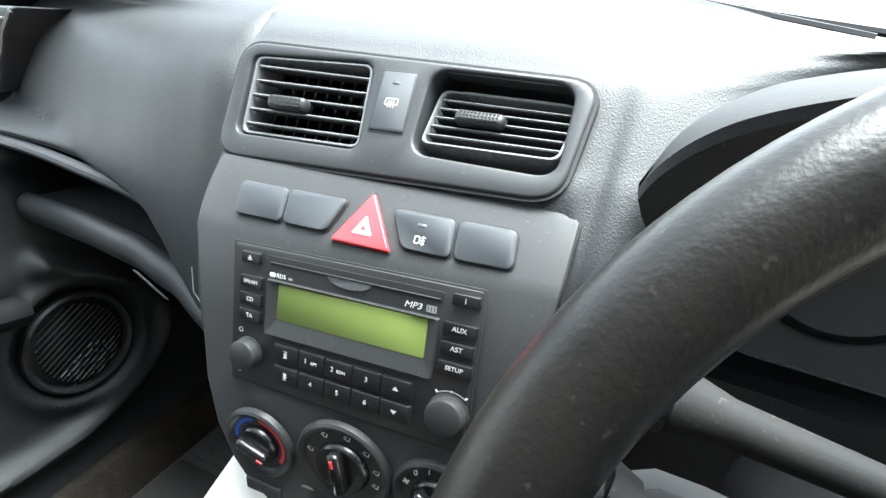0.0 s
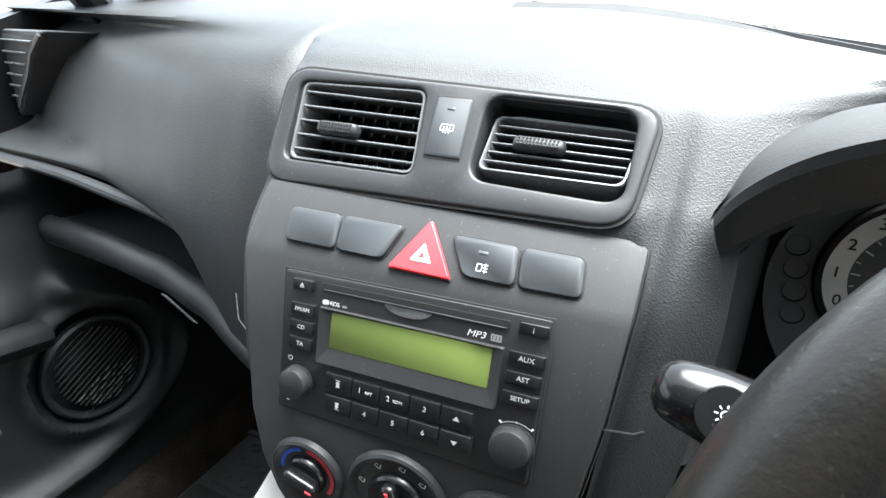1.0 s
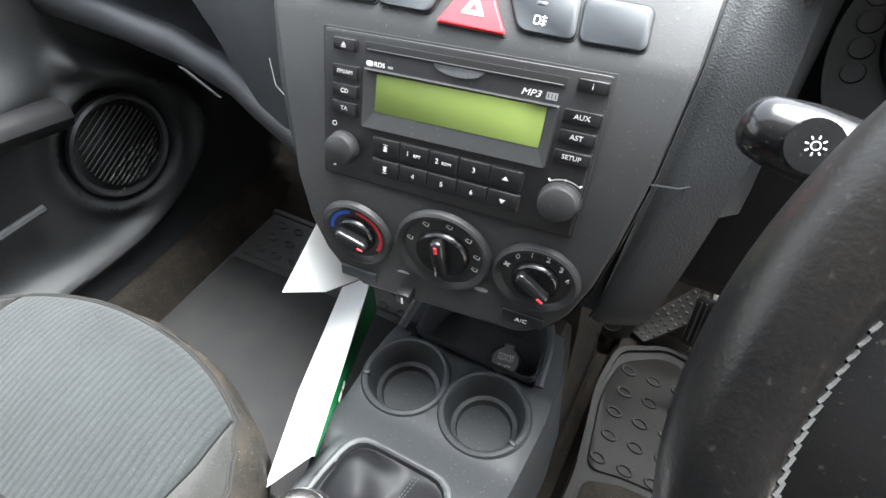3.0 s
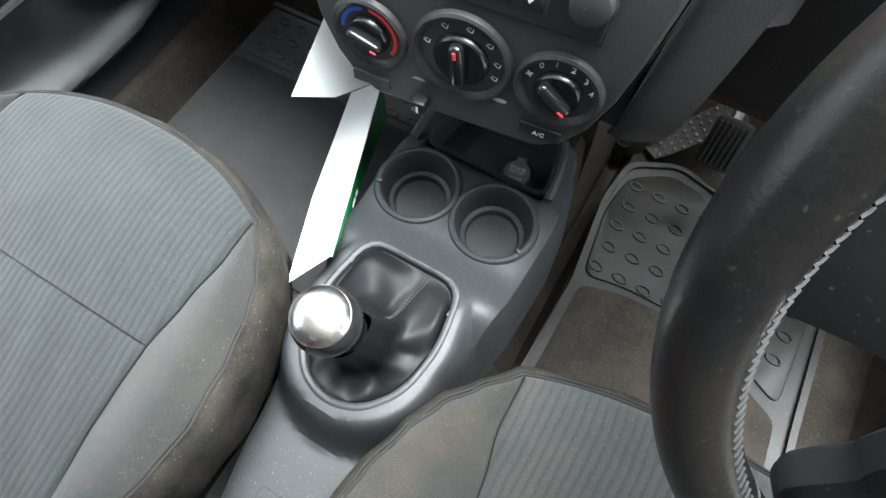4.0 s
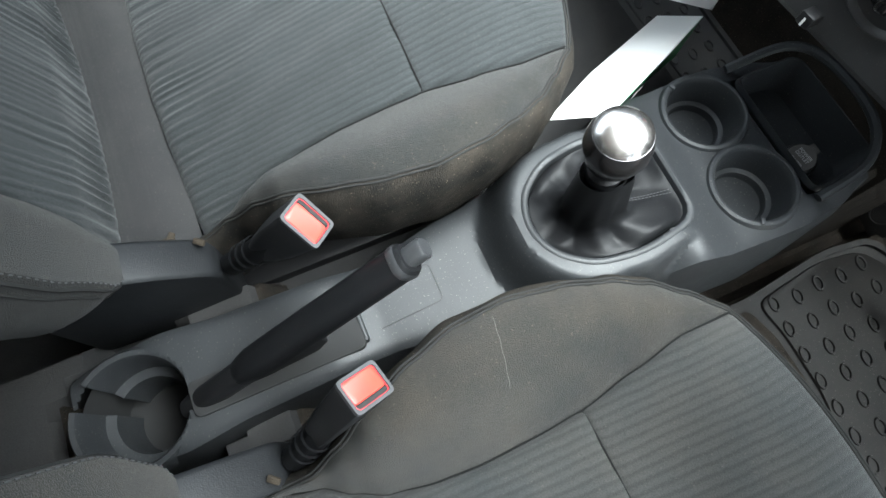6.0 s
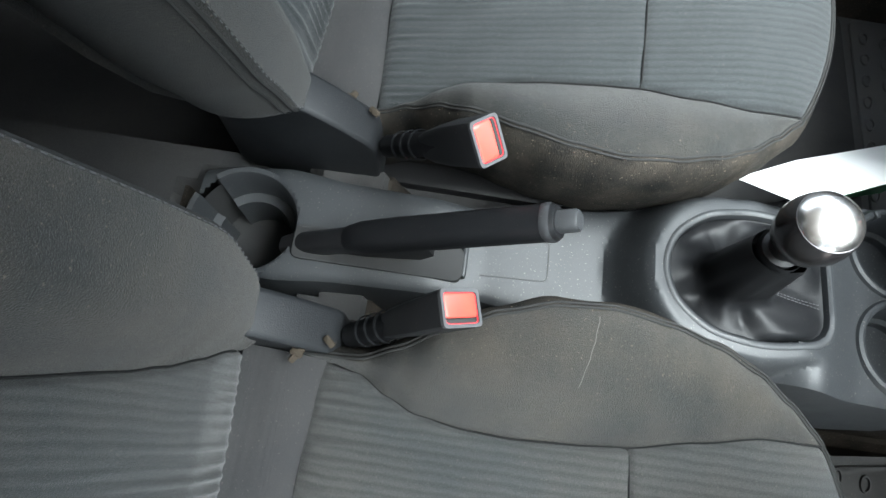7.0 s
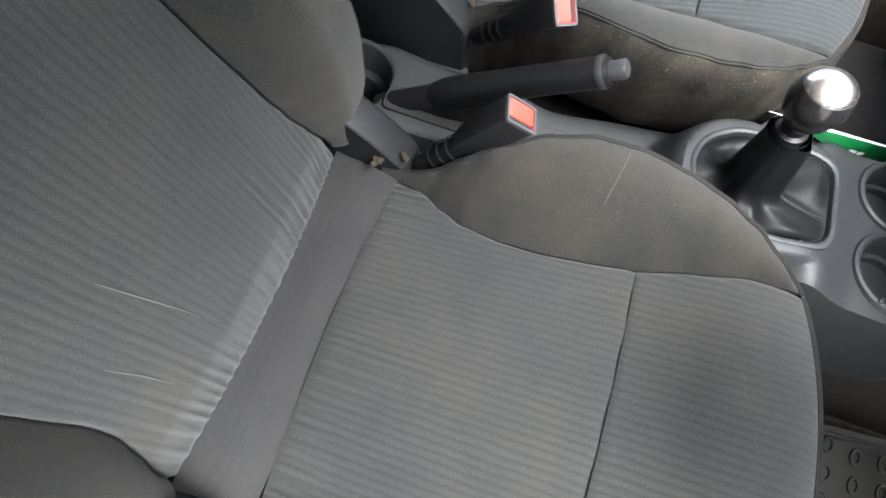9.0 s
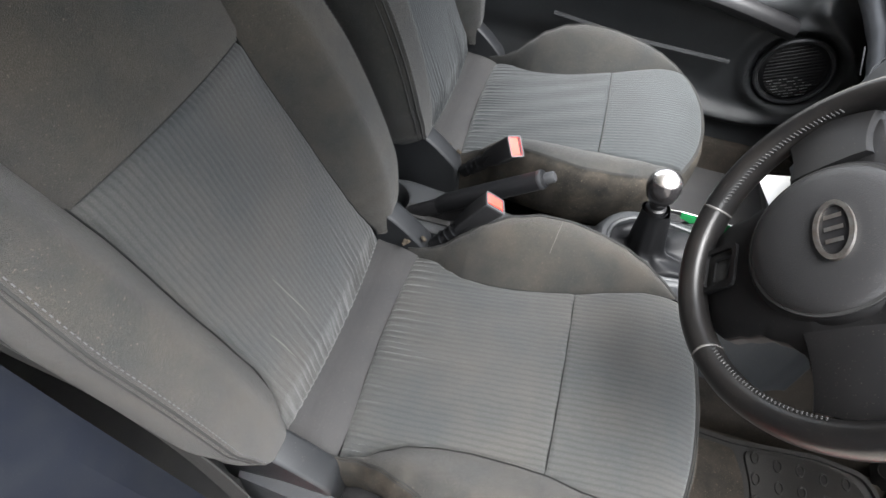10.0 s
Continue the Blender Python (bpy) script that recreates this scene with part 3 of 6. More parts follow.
# one padded skin round the centre stack and over the top
def skin_profile(x):
    """From the lower end beside the stack up to the windscreen."""
    c = max(-0.16, min(0.17, x))
    yb, yt, zt = 0.0498 + 0.049 * (c + 0.13), 0.1013 + 0.048 * (c + 0.1225) - 0.011 * min(1.0, max(0.0, -c / 0.12)), 0.7072 - 0.0622 * (c + 0.1225)
    a = abs(x)
    sink = 0.014 * (1 - min(1.0, max(0.0, (a - 0.119) / 0.010)))
    back = (0.035 if x < 0 else 0.006) * max(0.0, (a - 0.132) / 0.026) ** 1.6
    valley = 0.0055 * math.exp(-((x - 0.134) / 0.0065) ** 2) if x > 0 else 0.0
    low = [(0.006, 0.40), (-0.007, 0.43), (-0.010, 0.46), (-0.006, 0.50), (0.002, 0.54), (0.013, 0.575), (0.028, 0.611)]
    out = [(y + 0.06 * c + sink + back + valley, z) for y, z in low]
    for k in (0.0, 0.33, 0.66, 1.0):
        out.append((yb + (yt - yb) * k + back + valley * (1 - 0.6 * k), 0.6444 + (zt - 0.6444) * k))
    out += [(yt + 0.012 + 0.8 * back, zt + 0.0075), (yt + 0.032 + 0.5 * back, zt + 0.016), (yt + 0.075, zt + 0.023)]
    far = 0.034 * max(0.0, x) + 0.25 * max(0.0, x) ** 2
    out += [(0.29, 0.738 - 0.03 * x - far), (0.40, 0.734 - 0.03 * x - 1.5 * far), (0.50, 0.722 - 0.03 * x - 2.0 * far)]
    return out


def in_surround(x, y, z):
    return abs(x + 0.003) < 0.119 and 0.651 < z < 0.7075 - 0.0622 * (x + 0.1225) and y < 0.16


bm = loft([[(x - 0.020 * (1 if x > 0 else -1) * max(0.0, (0.60 - z) / 0.16) ** 1.3 * min(1.0, max(0.0, abs(x) - 0.115) / 0.02), y, z) for y, z in curve(skin_profile(x), 6)] for x in span(-0.160, 0.172, 130)], closed=False, caps=False)
bmesh.ops.delete(bm, geom=[f for f in bm.faces if in_surround(*f.calc_center_median())], context="FACES")
part("stack_skin", bm, "dash", DASH, "grained padded skin round the vents")
bm = loft([[(x, y, z) for y, z in curve(skin_profile(x)[9:], 6)] for x in span(0.1715, 0.64, 60)], closed=False, caps=False)
part("top_panel", bm, "dash", DASH)

# shelf under the airbag panel: back, floor and rounded rail
def shelf_row(x):
    f, lz = face_y(x), lip_z(x)
    f = lerp_table(x, [(-0.66, 0.118), (-0.60, 0.110), (-0.38, 0.100), (-0.31, 0.092), (-0.22, 0.070), (-0.15, 0.052)])
    rail = lerp_table(x, [(-0.66, 0.500), (-0.60, 0.506), (-0.48, 0.506), (-0.385, 0.500), (-0.31, 0.488), (-0.25, 0.474), (-0.20, 0.460), (-0.150, 0.446)])
    return [(f + 0.06, lz + 0.002), (f + 0.17, lz - 0.01), (f + 0.18, rail + 0.01), (f + 0.12, rail - 0.012), (f + 0.02, rail - 0.008), (f + 0.004, rail + 0.002), (f - 0.010, rail - 0.002), (f - 0.016, rail - 0.016), (f - 0.010, rail - 0.034), (f + 0.006, rail - 0.044), (f + 0.05, rail - 0.052), (f + 0.16, rail - 0.10), (f + 0.30, rail - 0.20)]


part("shelf", loft([[(x, y, z) for y, z in curve(shelf_row(x), 4)] for x in span(-0.63, -0.135, 52)], closed=False, caps=False), "trim", DASH, "satin black open shelf with a rounded rail")

LIP = smooth_path([(-0.74, 0.112, 0.583), (-0.60, 0.109, 0.578), (-0.526, 0.107, 0.574), (-0.45, 0.104, 0.567), (-0.385, 0.102, 0.560), (-0.338, 0.099, 0.553), (-0.310, 0.095, 0.543), (-0.292, 0.090, 0.526)])
part("shelf_lip", tube(LIP, [0.0075] * (len(LIP) - 8) + [0.0075 - 0.0008 * k for k in range(8)], 10), "trim", DASH, "satin lip over the shelf")
part("lower_back", rbox(-0.37, 0.40, 0.34, 0.56, 0.012, 0.42, 0.004), "carpet", DASH)
part("paper_tag", slab([(-0.020, -0.008), (0.022, -0.011), (0.024, 0.004), (-0.006, 0.008)], 0.0, 0.0006, mat_of((-0.300, 0.128, 0.543), (1, -0.15, 0), (0.1, 0.3, 1))), "paper", DASH, "torn white paper tag")
part("scratch", slab([(-0.028, 0.008), (-0.018, 0.009), (0.026, -0.010), (0.020, -0.012), (-0.010, 0.000)], 0.0, 0.0005, mat_of((-0.338, 0.078, 0.460), (1, -0.12, -0.1), (0, -0.25, 1))), "dial2", DASH, "pale scratch on the rail")

# driver side lower panel
def knee(x, z):
    return (x, 0.035 + 0.12 * max(0, (0.44 - z)) / 0.2 + 0.02 * math.sin(x * 9), z)


part("knee_panel", surface(knee, span(0.125, 0.64, 30), span(0.418, 0.560, 20)), "matte", DASH)
# stack body below the fascia
part("stack_body", loft([[(-w, y0, z), (w, y0, z), (w + 0.005, 0.30, z), (-w - 0.005, 0.30, z)] for w, y0, z in ((0.060, 0.045, 0.392), (0.090, 0.020, 0.43), (0.108, 0.020, 0.47), (0.118, 0.025, 0.53), (0.122, 0.060, 0.60), (0.122, 0.110, 0.66))]), "black", DASH)
part("tunnel_cheek", loft([[(-w, y0, z), (w, y0, z), (w + 0.01, 0.34, z), (-w - 0.01, 0.34, z)] for w, y0, z in ((0.084, 0.15, -0.09), (0.084, 0.15, 0.20), (0.084, 0.12, 0.34), (0.076, 0.06, 0.40))]), "carpet", DASH, "dusty carpeted tunnel side")

# fascia: rows of height, depth, half width and the slight twist of the panel
ROWS_F = [(0.0515, 0.6408, 0.1295, 0.062, -0.028), (0.0465, 0.6370, 0.1300, 0.062, -0.026), (0.0225, 0.6110, 0.1305, 0.064, -0.012), (0.0165, 0.6030, 0.1302, 0.062, -0.006), (0.0, 0.552, 0.1265, 0.05, 0.022), (-0.0145, 0.497, 0.1180, 0.075, 0.03), (-0.019, 0.46, 0.1100, 0.10, 0.022), (-0.022, 0.43, 0.0995, 0.10, 0.02), (-0.024, 0.412, 0.0870, 0.10, 0.02), (-0.025, 0.400, 0.0710, 0.10, 0.02), (-0.022, 0.394, 0.0630, 0.10, 0.02), (0.02, 0.393, 0.060, 0.10, 0.02)]


def fascia_pt(row, x, n=0.0):
    y, z, w, ey, ez = row
    return (x, y + ey * x - n, z + ez * x)


bm = loft([[fascia_pt(r, -r[2] - 0.0005, -0.02), fascia_pt(r, -r[2], -0.004), fascia_pt(r, -r[2] + 0.0012, -0.001)] + [fascia_pt(r, x) for x in span(-r[2] + 0.003, r[2] - 0.003, 24)] + [fascia_pt(r, r[2] - 0.0012, -0.001), fascia_pt(r, r[2], -0.004), fascia_pt(r, r[2] + 0.0005, -0.02)] for r in ROWS_F], closed=False, caps=False)
part("fascia", bm, "fascia", DASH, "charcoal plastic centre fascia", sharp=22)

# near-black strip over the fascia's right side wall, painted as the gap's shade
part("fascia_gap_shade", loft([[fascia_pt(r, r[2] + 0.0006, -0.0022), fascia_pt(r, r[2] + 0.0012, -0.006), fascia_pt(r, r[2] + 0.0012, -0.03)] for r in ROWS_F[1:10]], closed=False, caps=False), "void", DASH)

# frames: button strip, radio, heater panel, vents
def affine(origin, ex, ey):
    ex, ey = Vector(ex), Vector(ey)
    ez = ex.cross(ey).normalized()
    m = Matrix.Identity(4)
    for i in range(3):
        m[i][0], m[i][1], m[i][2], m[i][3] = ex[i], ey[i], ez[i], origin[i]
    return m


BP = affine((0.003, 0.0190, 0.6072), (1.0, 0.0625, -0.019), (-0.05, 0.672, 0.735))
FP = affine((0.0005, -0.0008, 0.5526), (1.017, 0.050, 0.025), (0.019, 0.257, 0.929))
LP = affine((0, -0.0198, 0.462), (1, 0.10, 0.02), (0, 0.06, 1))


def vent_place(p):
    """The vent panel is a slightly twisted quadrilateral."""
    a, b = (p.x + 0.125) / 0.25, p.y / 0.080
    bl, br, tl, tr = Vector((-0.132, 0.0460, 0.6465)), Vector((0.1145, 0.059, 0.6460)), Vector((-0.1345, 0.0900, 0.7105)), Vector((0.1185, 0.107, 0.6955))
    q = (bl * (1 - a) + br * a) * (1 - b) + (tl * (1 - a) + tr * a) * b
    n = (br - bl).cross(tl - bl).normalized()
    return q + n * p.z


def warp(bm):
    for v in bm.verts:
        v.co = vent_place(v.co)
    bmesh.ops.recalc_face_normals(bm, faces=bm.faces[:])
    return bm


def dense(poly, step=0.006):
    """Adds points along an outline."""
    out = []
    for i, p in enumerate(poly):
        a, b = Vector(p), Vector(poly[(i + 1) % len(poly)])
        n = max(1, int((b - a).length / step))
        out += [tuple(a + (b - a) * k / n) for k in range(n)]
    return out


# vent surround: raised frame with two openings and a bridge
outer = dense(rounded(rect(-0.129, -0.0035, 0.127, 0.0845), 0.020, 6))
HOLES = [dense(rounded([(-0.1160, 0.0135), (-0.0105, 0.0130), (-0.0178, 0.0790), (-0.1175, 0.0745)], 0.009, 5), 0.004), dense(rounded([(0.0270, 0.0160), (0.1210, 0.0125), (0.1150, 0.0800), (0.0240, 0.0795)], 0.014, 6), 0.004)]


def inset(poly, d):
    """Moves an outline inwards by d."""
    out = []
    for k, p in enumerate(poly):
        a, b = Vector(poly[k - 1]), Vector(poly[(k + 1) % len(poly)])
        t = (b - a).normalized()
        out.append((p[0] - t.y * d, p[1] + t.x * d))
    return out


# near-black rim paints the shaded line round the surround
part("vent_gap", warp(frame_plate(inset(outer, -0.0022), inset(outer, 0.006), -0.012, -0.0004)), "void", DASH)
bm = bmesh.new()
loops = []
for poly, steps in [(outer, ((0.0, -0.008), (0.0, 0.0002), (0.0008, 0.0012), (0.0022, 0.0017)))] + [(h, ((0.0004, -0.030), (0.0, 0.0002), (-0.0006, 0.0012), (-0.0020, 0.0017))) for h in HOLES]:
    rows = [[bm.verts.new((p[0], p[1], h)) for p in inset(poly, d)] for d, h in steps]
    for a, b in zip(rows, rows[1:]):
        for k in range(len(a)):
            q = (k + 1) % len(a)
            bm.faces.new((a[k], a[q], b[q], b[k]))
    loops += [bm.edges.get((rows[-1][k], rows[-1][(k + 1) % len(rows[-1])])) for k in range(len(rows[-1]))]
bmesh.ops.triangle_fill(bm, use_beauty=True, use_dissolve=False, edges=loops)
part("vent_surround", warp(bm), "trim", DASH, "satin dark vent surround", sharp=50)

# side vent at the passenger end, in a slanted housing
EV = mat_of((-0.62, 0.152, 0.685), (1, -0.14, 0), (0.0, 0.12, 1))
SV = [(-0.075, -0.064), (-0.060, -0.056), (0.010, 0.014), (0.058, 0.046), (-0.075, 0.046)]
side_edge = lambda v: lerp_table(v, [(-0.056, -0.060), (0.014, 0.010), (0.046, 0.058)])
end_vent = part("side_vent", slab(dense(rounded(SV, 0.006, 3), 0.01), -0.07, 0.001, EV, 0.004), "trim", DASH, "side air vent housing")
# flat near-black plate stands for the shade behind the side slats
part("duct_shade", slab(rounded([(-0.074, -0.046), (side_edge(-0.046) - 0.009, -0.046), (side_edge(0.014) - 0.010, 0.014), (side_edge(0.040) - 0.014, 0.040), (-0.074, 0.040)], 0.004, 3), 0.0, 0.0018, EV, 0.0003), "void", end_vent)
for k in range(6):
    v = -0.036 + 0.0138 * k
    right = side_edge(v) - 0.013
    part("slat", rbox(0.5 * (right - 0.074), v, 0.0035, right + 0.074, 0.0026, 0.0040, 0.0008, 1, EV), "slat", end_vent)
part("vent_edge", tube([EV @ Vector((side_edge(v) - 0.006, v, 0.0016)) for v in span(-0.050, 0.042, 9)], 0.0035, 8), "trim", end_vent)
for k in range(7):
    part("demist_slat", rbox(-0.615 + 0.016 * k, 0.335 - 0.006 * k, 0.747, 0.003, 0.05, 0.006, 0.001, 1), "trim", DASH)
part("airbag_mark", letters("AIRBAG", 0.014, mat_of((-0.555, 0.1325, 0.612), (1, -0.22, 0), (0, 0.30, 1)) @ Matrix.Translation((0, 0, 0.002))), "trim", DASH, "embossed lettering")
part("seam_line", tube([(0.120, 0.006, 0.549), (0.140, 0.012, 0.548), (0.158, 0.030, 0.547)], 0.0006, 5), "trim", DASH)
part("seam_line", tube([(-0.128, -0.004, 0.543), (-0.139, -0.001, 0.549), (-0.150, 0.010, 0.562)], 0.0006, 5), "trim", DASH)
# black strip along the windscreen base
def strip(x, k):
    p = skin_profile(max(-0.15, x))[-1]
    q = dash_profile(x)[0] if x < -0.15 else p
    return (x, q[0] - 0.016 + 0.034 * k, q[1] + 0.001 + 0.011 * k)


part("windscreen_strip", surface(strip, span(-0.62, 0.64, 40), span(0, 1, 5)), "void", DASH, "black strip along the windscreen base")

# ---- air vents ----
def make_vent(u0, u1, v0, v1, lean, tab_u, tab_v, cut=0.0, deep=-0.002):
    vent = thing("air_vent", "black air vent with horizontal slats and a sliding tab", "air vent", group="centre air vents")
    vm = 0.5 * (v0 + v1)
    rot = Matrix.Translation((0, vm, deep)) @ Matrix.Rotation(radians(lean), 4, "X") @ Matrix.Translation((0, -vm, 0))
    o = dense(rounded([(u0, v0), (u1, v0), (u1 + 0.001 - cut, v1 + 0.4 * cut), (u0 - 0.001, v1 - 0.1 * cut)], 0.006, 4))
    c = Vector((0.5 * (u0 + u1), vm))
    ins = lambda d: [(p[0] + (d if p[0] < c.x else -d), p[1] + (d if p[1] < c.y else -d)) for p in o]
    bm = bmesh.new()
    rows = [[bm.verts.new((p[0], p[1], h)) for p in ins(d)] for d, h in ((0.0, -0.030), (0.0, 0.000), (0.0006, 0.001), (0.0016, 0.001), (0.0022, 0.000), (0.0028, -0.034))]
    for a, b in zip(rows, rows[1:]):
        for k in range(len(a)):
            q = (k + 1) % len(a)
            bm.faces.new((a[k], a[q], b[q], b[k]))
    bmesh.ops.transform(bm, matrix=rot, verts=bm.verts)
    part("vent_frame", warp(bm), "slat", vent)
    # near-black back plate and blades paint the shade behind the slats
    part("duct_shade", warp(slab(ins(-0.004), -0.042, -0.034, Matrix.Translation((0, 0, 0)), 0.0002)), "void", vent)
    n = 5
    for k in range(n):
        v = v0 + 0.0085 + (v1 - v0 - 0.0165) * k / (n - 1)
        slat = part("slat", warp(rbox(c.x - 0.5 * cut * k / n, v, -0.0010, u1 - u0 - 0.004 - cut * k / n, 0.0017, 0.0024, 0.0006, 1, rot)), "slat", vent)
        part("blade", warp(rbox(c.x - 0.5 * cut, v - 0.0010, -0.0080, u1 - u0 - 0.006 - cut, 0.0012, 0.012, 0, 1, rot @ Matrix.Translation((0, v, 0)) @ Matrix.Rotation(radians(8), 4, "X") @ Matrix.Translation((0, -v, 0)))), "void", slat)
    for k in range(9):
        u = u0 + 0.010 + (u1 - u0 - 0.020) * k / 8
        part("rear_vane", warp(rbox(u, vm, -0.024, 0.0014, v1 - v0 - 0.006, 0.010, 0, 1, rot)), "black", vent)
    tab = part("tab", warp(rbox(tab_u, tab_v, 0.002, 0.032, 0.0100, 0.011, 0.0035, 3, rot)), "trim", vent, "ribbed grey sliding tab")
    bm = empty_bm()
    for a in range(11):
        for b in range(3):
            add(bm, rbox(tab_u - 0.012 + 0.0024 * a, tab_v - 0.0024 + 0.0024 * b, 0.0076, 0.0013, 0.0013, 0.0008, 0, 1, rot))
    part("tab_grip", warp(bm), "void", tab)
    return vent


make_vent(-0.1140, -0.0125, 0.0150, 0.0752, 2, -0.0760, 0.0405, 0.007)
make_vent(0.0295, 0.1185, 0.0245, 0.0705, -11, 0.063, 0.0480, 0.0, -0.007)

o3 = vent_place(Vector((0, 0, 0)))
VP = affine(o3, (vent_place(Vector((0.02, 0.04, 0))) - vent_place(Vector((-0.02, 0.04, 0)))) / 0.04, (vent_place(Vector((0, 0.08, 0))) - o3) / 0.08)

# ---- switches on the fascia ----
def make_switch(name, label, outline, m, mat="button", h=0.0020, group="fascia switches", parts=()):
    sw = thing(name, label, "switch", group=group)
    big = [(p[0], p[1]) for p in outline]
    c = sum((Vector(p) for p in big), Vector((0, 0))) / len(big)
    part("gap", slab([(c.x + (p[0] - c.x) * 1.035, c.y + (p[1] - c.y) * 1.07) for p in big], 0.0, 0.0006, m, 0.0001), "void", sw)
    part("button", slab(big, 0.0002, h, m, 0.0018), mat, sw)
    for nm, bm, mt in parts:
        part(nm, bm, mt, sw)
    return sw


make_switch("switch_blank", "blank grey switch cover on the fascia", rounded([(-0.0985, 0.0065), (-0.0585, 0.0065), (-0.0605, 0.0305), (-0.1015, 0.0305)], 0.0055, 5), BP, h=0.0030)
make_switch("switch_blank", "blank grey switch cover beside the hazard switch", rounded([(-0.0575, 0.0065), (-0.0235, 0.0065), (-0.0135, 0.0305), (-0.0595, 0.0305)], 0.0055, 5), BP, h=0.0030)
fog = [("lamp", slab(rounded(rect(-0.0035, -0.0012, 0.0035, 0.0012), 0.0006, 2), 0, 0.0004, at(BP, 0.0405, 0.0225, 0.0030)), "clear"),
       ("symbol", bars(at(BP, 0.0415, 0.0135, 0.0030), [(-0.003, -0.002, -0.003, 0.002, 0.00045), (-0.003, 0.002, -0.0005, 0.0022, 0.00045), (-0.003, -0.002, -0.0005, -0.0022, 0.00045), (-0.0005, 0.0022, 0.0004, 0, 0.00045), (-0.0005, -0.0022, 0.0004, 0, 0.00045), (0.0008, 0.0018, 0.0036, 0.0018, 0.00045), (0.0008, 0, 0.0036, 0, 0.00045), (0.0008, -0.0018, 0.0036, -0.0018, 0.00045), (0.0022, -0.0028, 0.0022, 0.0028, 0.00045)]), "white")]
make_switch("fog_lamp_switch", "grey rear fog lamp switch with a white symbol", rounded([(0.0305, 0.0065), (0.0625, 0.0065), (0.0605, 0.0305), (0.0180, 0.0305)], 0.0055, 5), BP, h=0.0030, parts=fog)
make_switch("switch_blank", "blank grey switch cover at the end of the row", rounded([(0.0640, 0.0065), (0.1000, 0.0075), (0.0980, 0.0305), (0.0620, 0.0305)], 0.0055, 5), BP, h=0.0030)
tri = lambda s: rounded([(0.003 - 0.0215 * s, 0.0135 - 0.011 * s), (0.003 + 0.0215 * s, 0.0135 - 0.011 * s), (0.003, 0.0135 + 0.0245 * s)], 0.003 * s, 4)
haz = []
for s0, s1 in ((0.33, 0.25), (0.19, 0.12)):
    haz.append(("symbol", frame_plate(tri(s0), tri(s1), 0.0, 0.0003, at(BP, 0, 0, 0.0032)), "white"))
make_switch("hazard_switch", "red triangular hazard warning switch with white triangles", tri(1.0), BP, "red", 0.0032, parts=haz)
dfg = [("lamp", slab(rounded(rect(-0.0035, -0.001, 0.0035, 0.001), 0.0006, 2), 0, 0.0004, at(VP, 0.0035, 0.0645, 0.0031)), "clear"),
       ("symbol", bars(at(VP, 0.0045, 0.0495, 0.0031), [(-0.0045, -0.0015, -0.0042, 0.003, 0.00045), (-0.0042, 0.003, 0.0042, 0.003, 0.00045), (0.0042, 0.003, 0.0045, -0.0015, 0.00045), (-0.0045, -0.0015, 0.0045, -0.0015, 0.00045), (-0.002, -0.0035, -0.002, 0.0015, 0.00045), (0, -0.0035, 0, 0.0015, 0.00045), (0.002, -0.0035, 0.002, 0.0015, 0.00045)]), "white")]
make_switch("rear_window_switch", "grey rear window heater switch with a white symbol", rounded([(-0.0065, 0.0285), (0.0190, 0.0285), (0.0160, 0.0735), (-0.0090, 0.0735)], 0.0015, 2), at(VP, 0, 0, 0.0013), h=0.0018, parts=dfg)

# ---- car radio ----
RADIO = thing("car_radio", "black car radio with a green display and CD slot", "car radio")
o = rounded(rect(-0.0905, -0.0530, 0.0905, 0.0530), 0.0015, 2)
part("gap", slab(o, 0.0, 0.0005, FP, 0.0001), "void", RADIO)
part("body", slab(rounded(rect(-0.0890, -0.0515, 0.0890, 0.0515), 0.002, 2), 0.0003, 0.0014, FP, 0.0006), "radio", RADIO)
TOP = at(FP, 0.0035, 0.0020, 0.0014)


def radio_button(u0, v0, u1, v1, text="", size=0.005, du=0.0, sub="", shape=None):
    b = part("button", slab(rounded(rect(u0, v0, u1, v1), 0.0009, 2), 0.0, 0.0020, TOP, 0.0007), "black", RADIO, "black button")
    part("gap", slab(rounded(rect(u0 - 0.0006, v0 - 0.0006, u1 + 0.0006, v1 + 0.0006), 0.001, 2), 0.0, 0.0002, TOP, 0.00005), "void", RADIO)
    m = at(TOP, 0.5 * (u0 + u1) + du, 0.5 * (v0 + v1), 0.0020)
    if text:
        part("lettering", letters(text, size * 0.90, m), "print", b, "white lettering")
    if sub:
        part("lettering", letters(sub, size * 0.55, m @ Matrix.Translation((0.0068, -0.0006, 0))), "print", b, "white lettering")
    if shape:
        bm = empty_bm()
        for poly in shape:
            bm.faces.new([bm.verts.new((p[0], p[1], 0.0003)) for p in poly])
        bmesh.ops.transform(bm, matrix=m, verts=bm.verts)
        part("symbol", bm, "print", b)
    return b


up = [[(-0.0018, -0.0006), (0.0018, -0.0006), (0, 0.002)]]
radio_button(-0.0852, 0.0372, -0.0692, 0.0447, shape=up + [[(-0.0018, -0.0016), (0.0018, -0.0016), (0.0018, -0.0010), (-0.0018, -0.0010)]])
radio_button(-0.0858, 0.0192, -0.0667, 0.0278, "FM/AM", 0.0044)
radio_button(-0.0860, 0.0064, -0.0668, 0.0150, "CD", 0.0046)
radio_button(-0.0862, -0.0060, -0.0672, 0.0028, "TA", 0.0046)
radio_button(0.0683, 0.0393, 0.0846, 0.0462, "i", 0.0056)
radio_button(0.0646, 0.0208, 0.0853, 0.0284, "AUX", 0.0048)
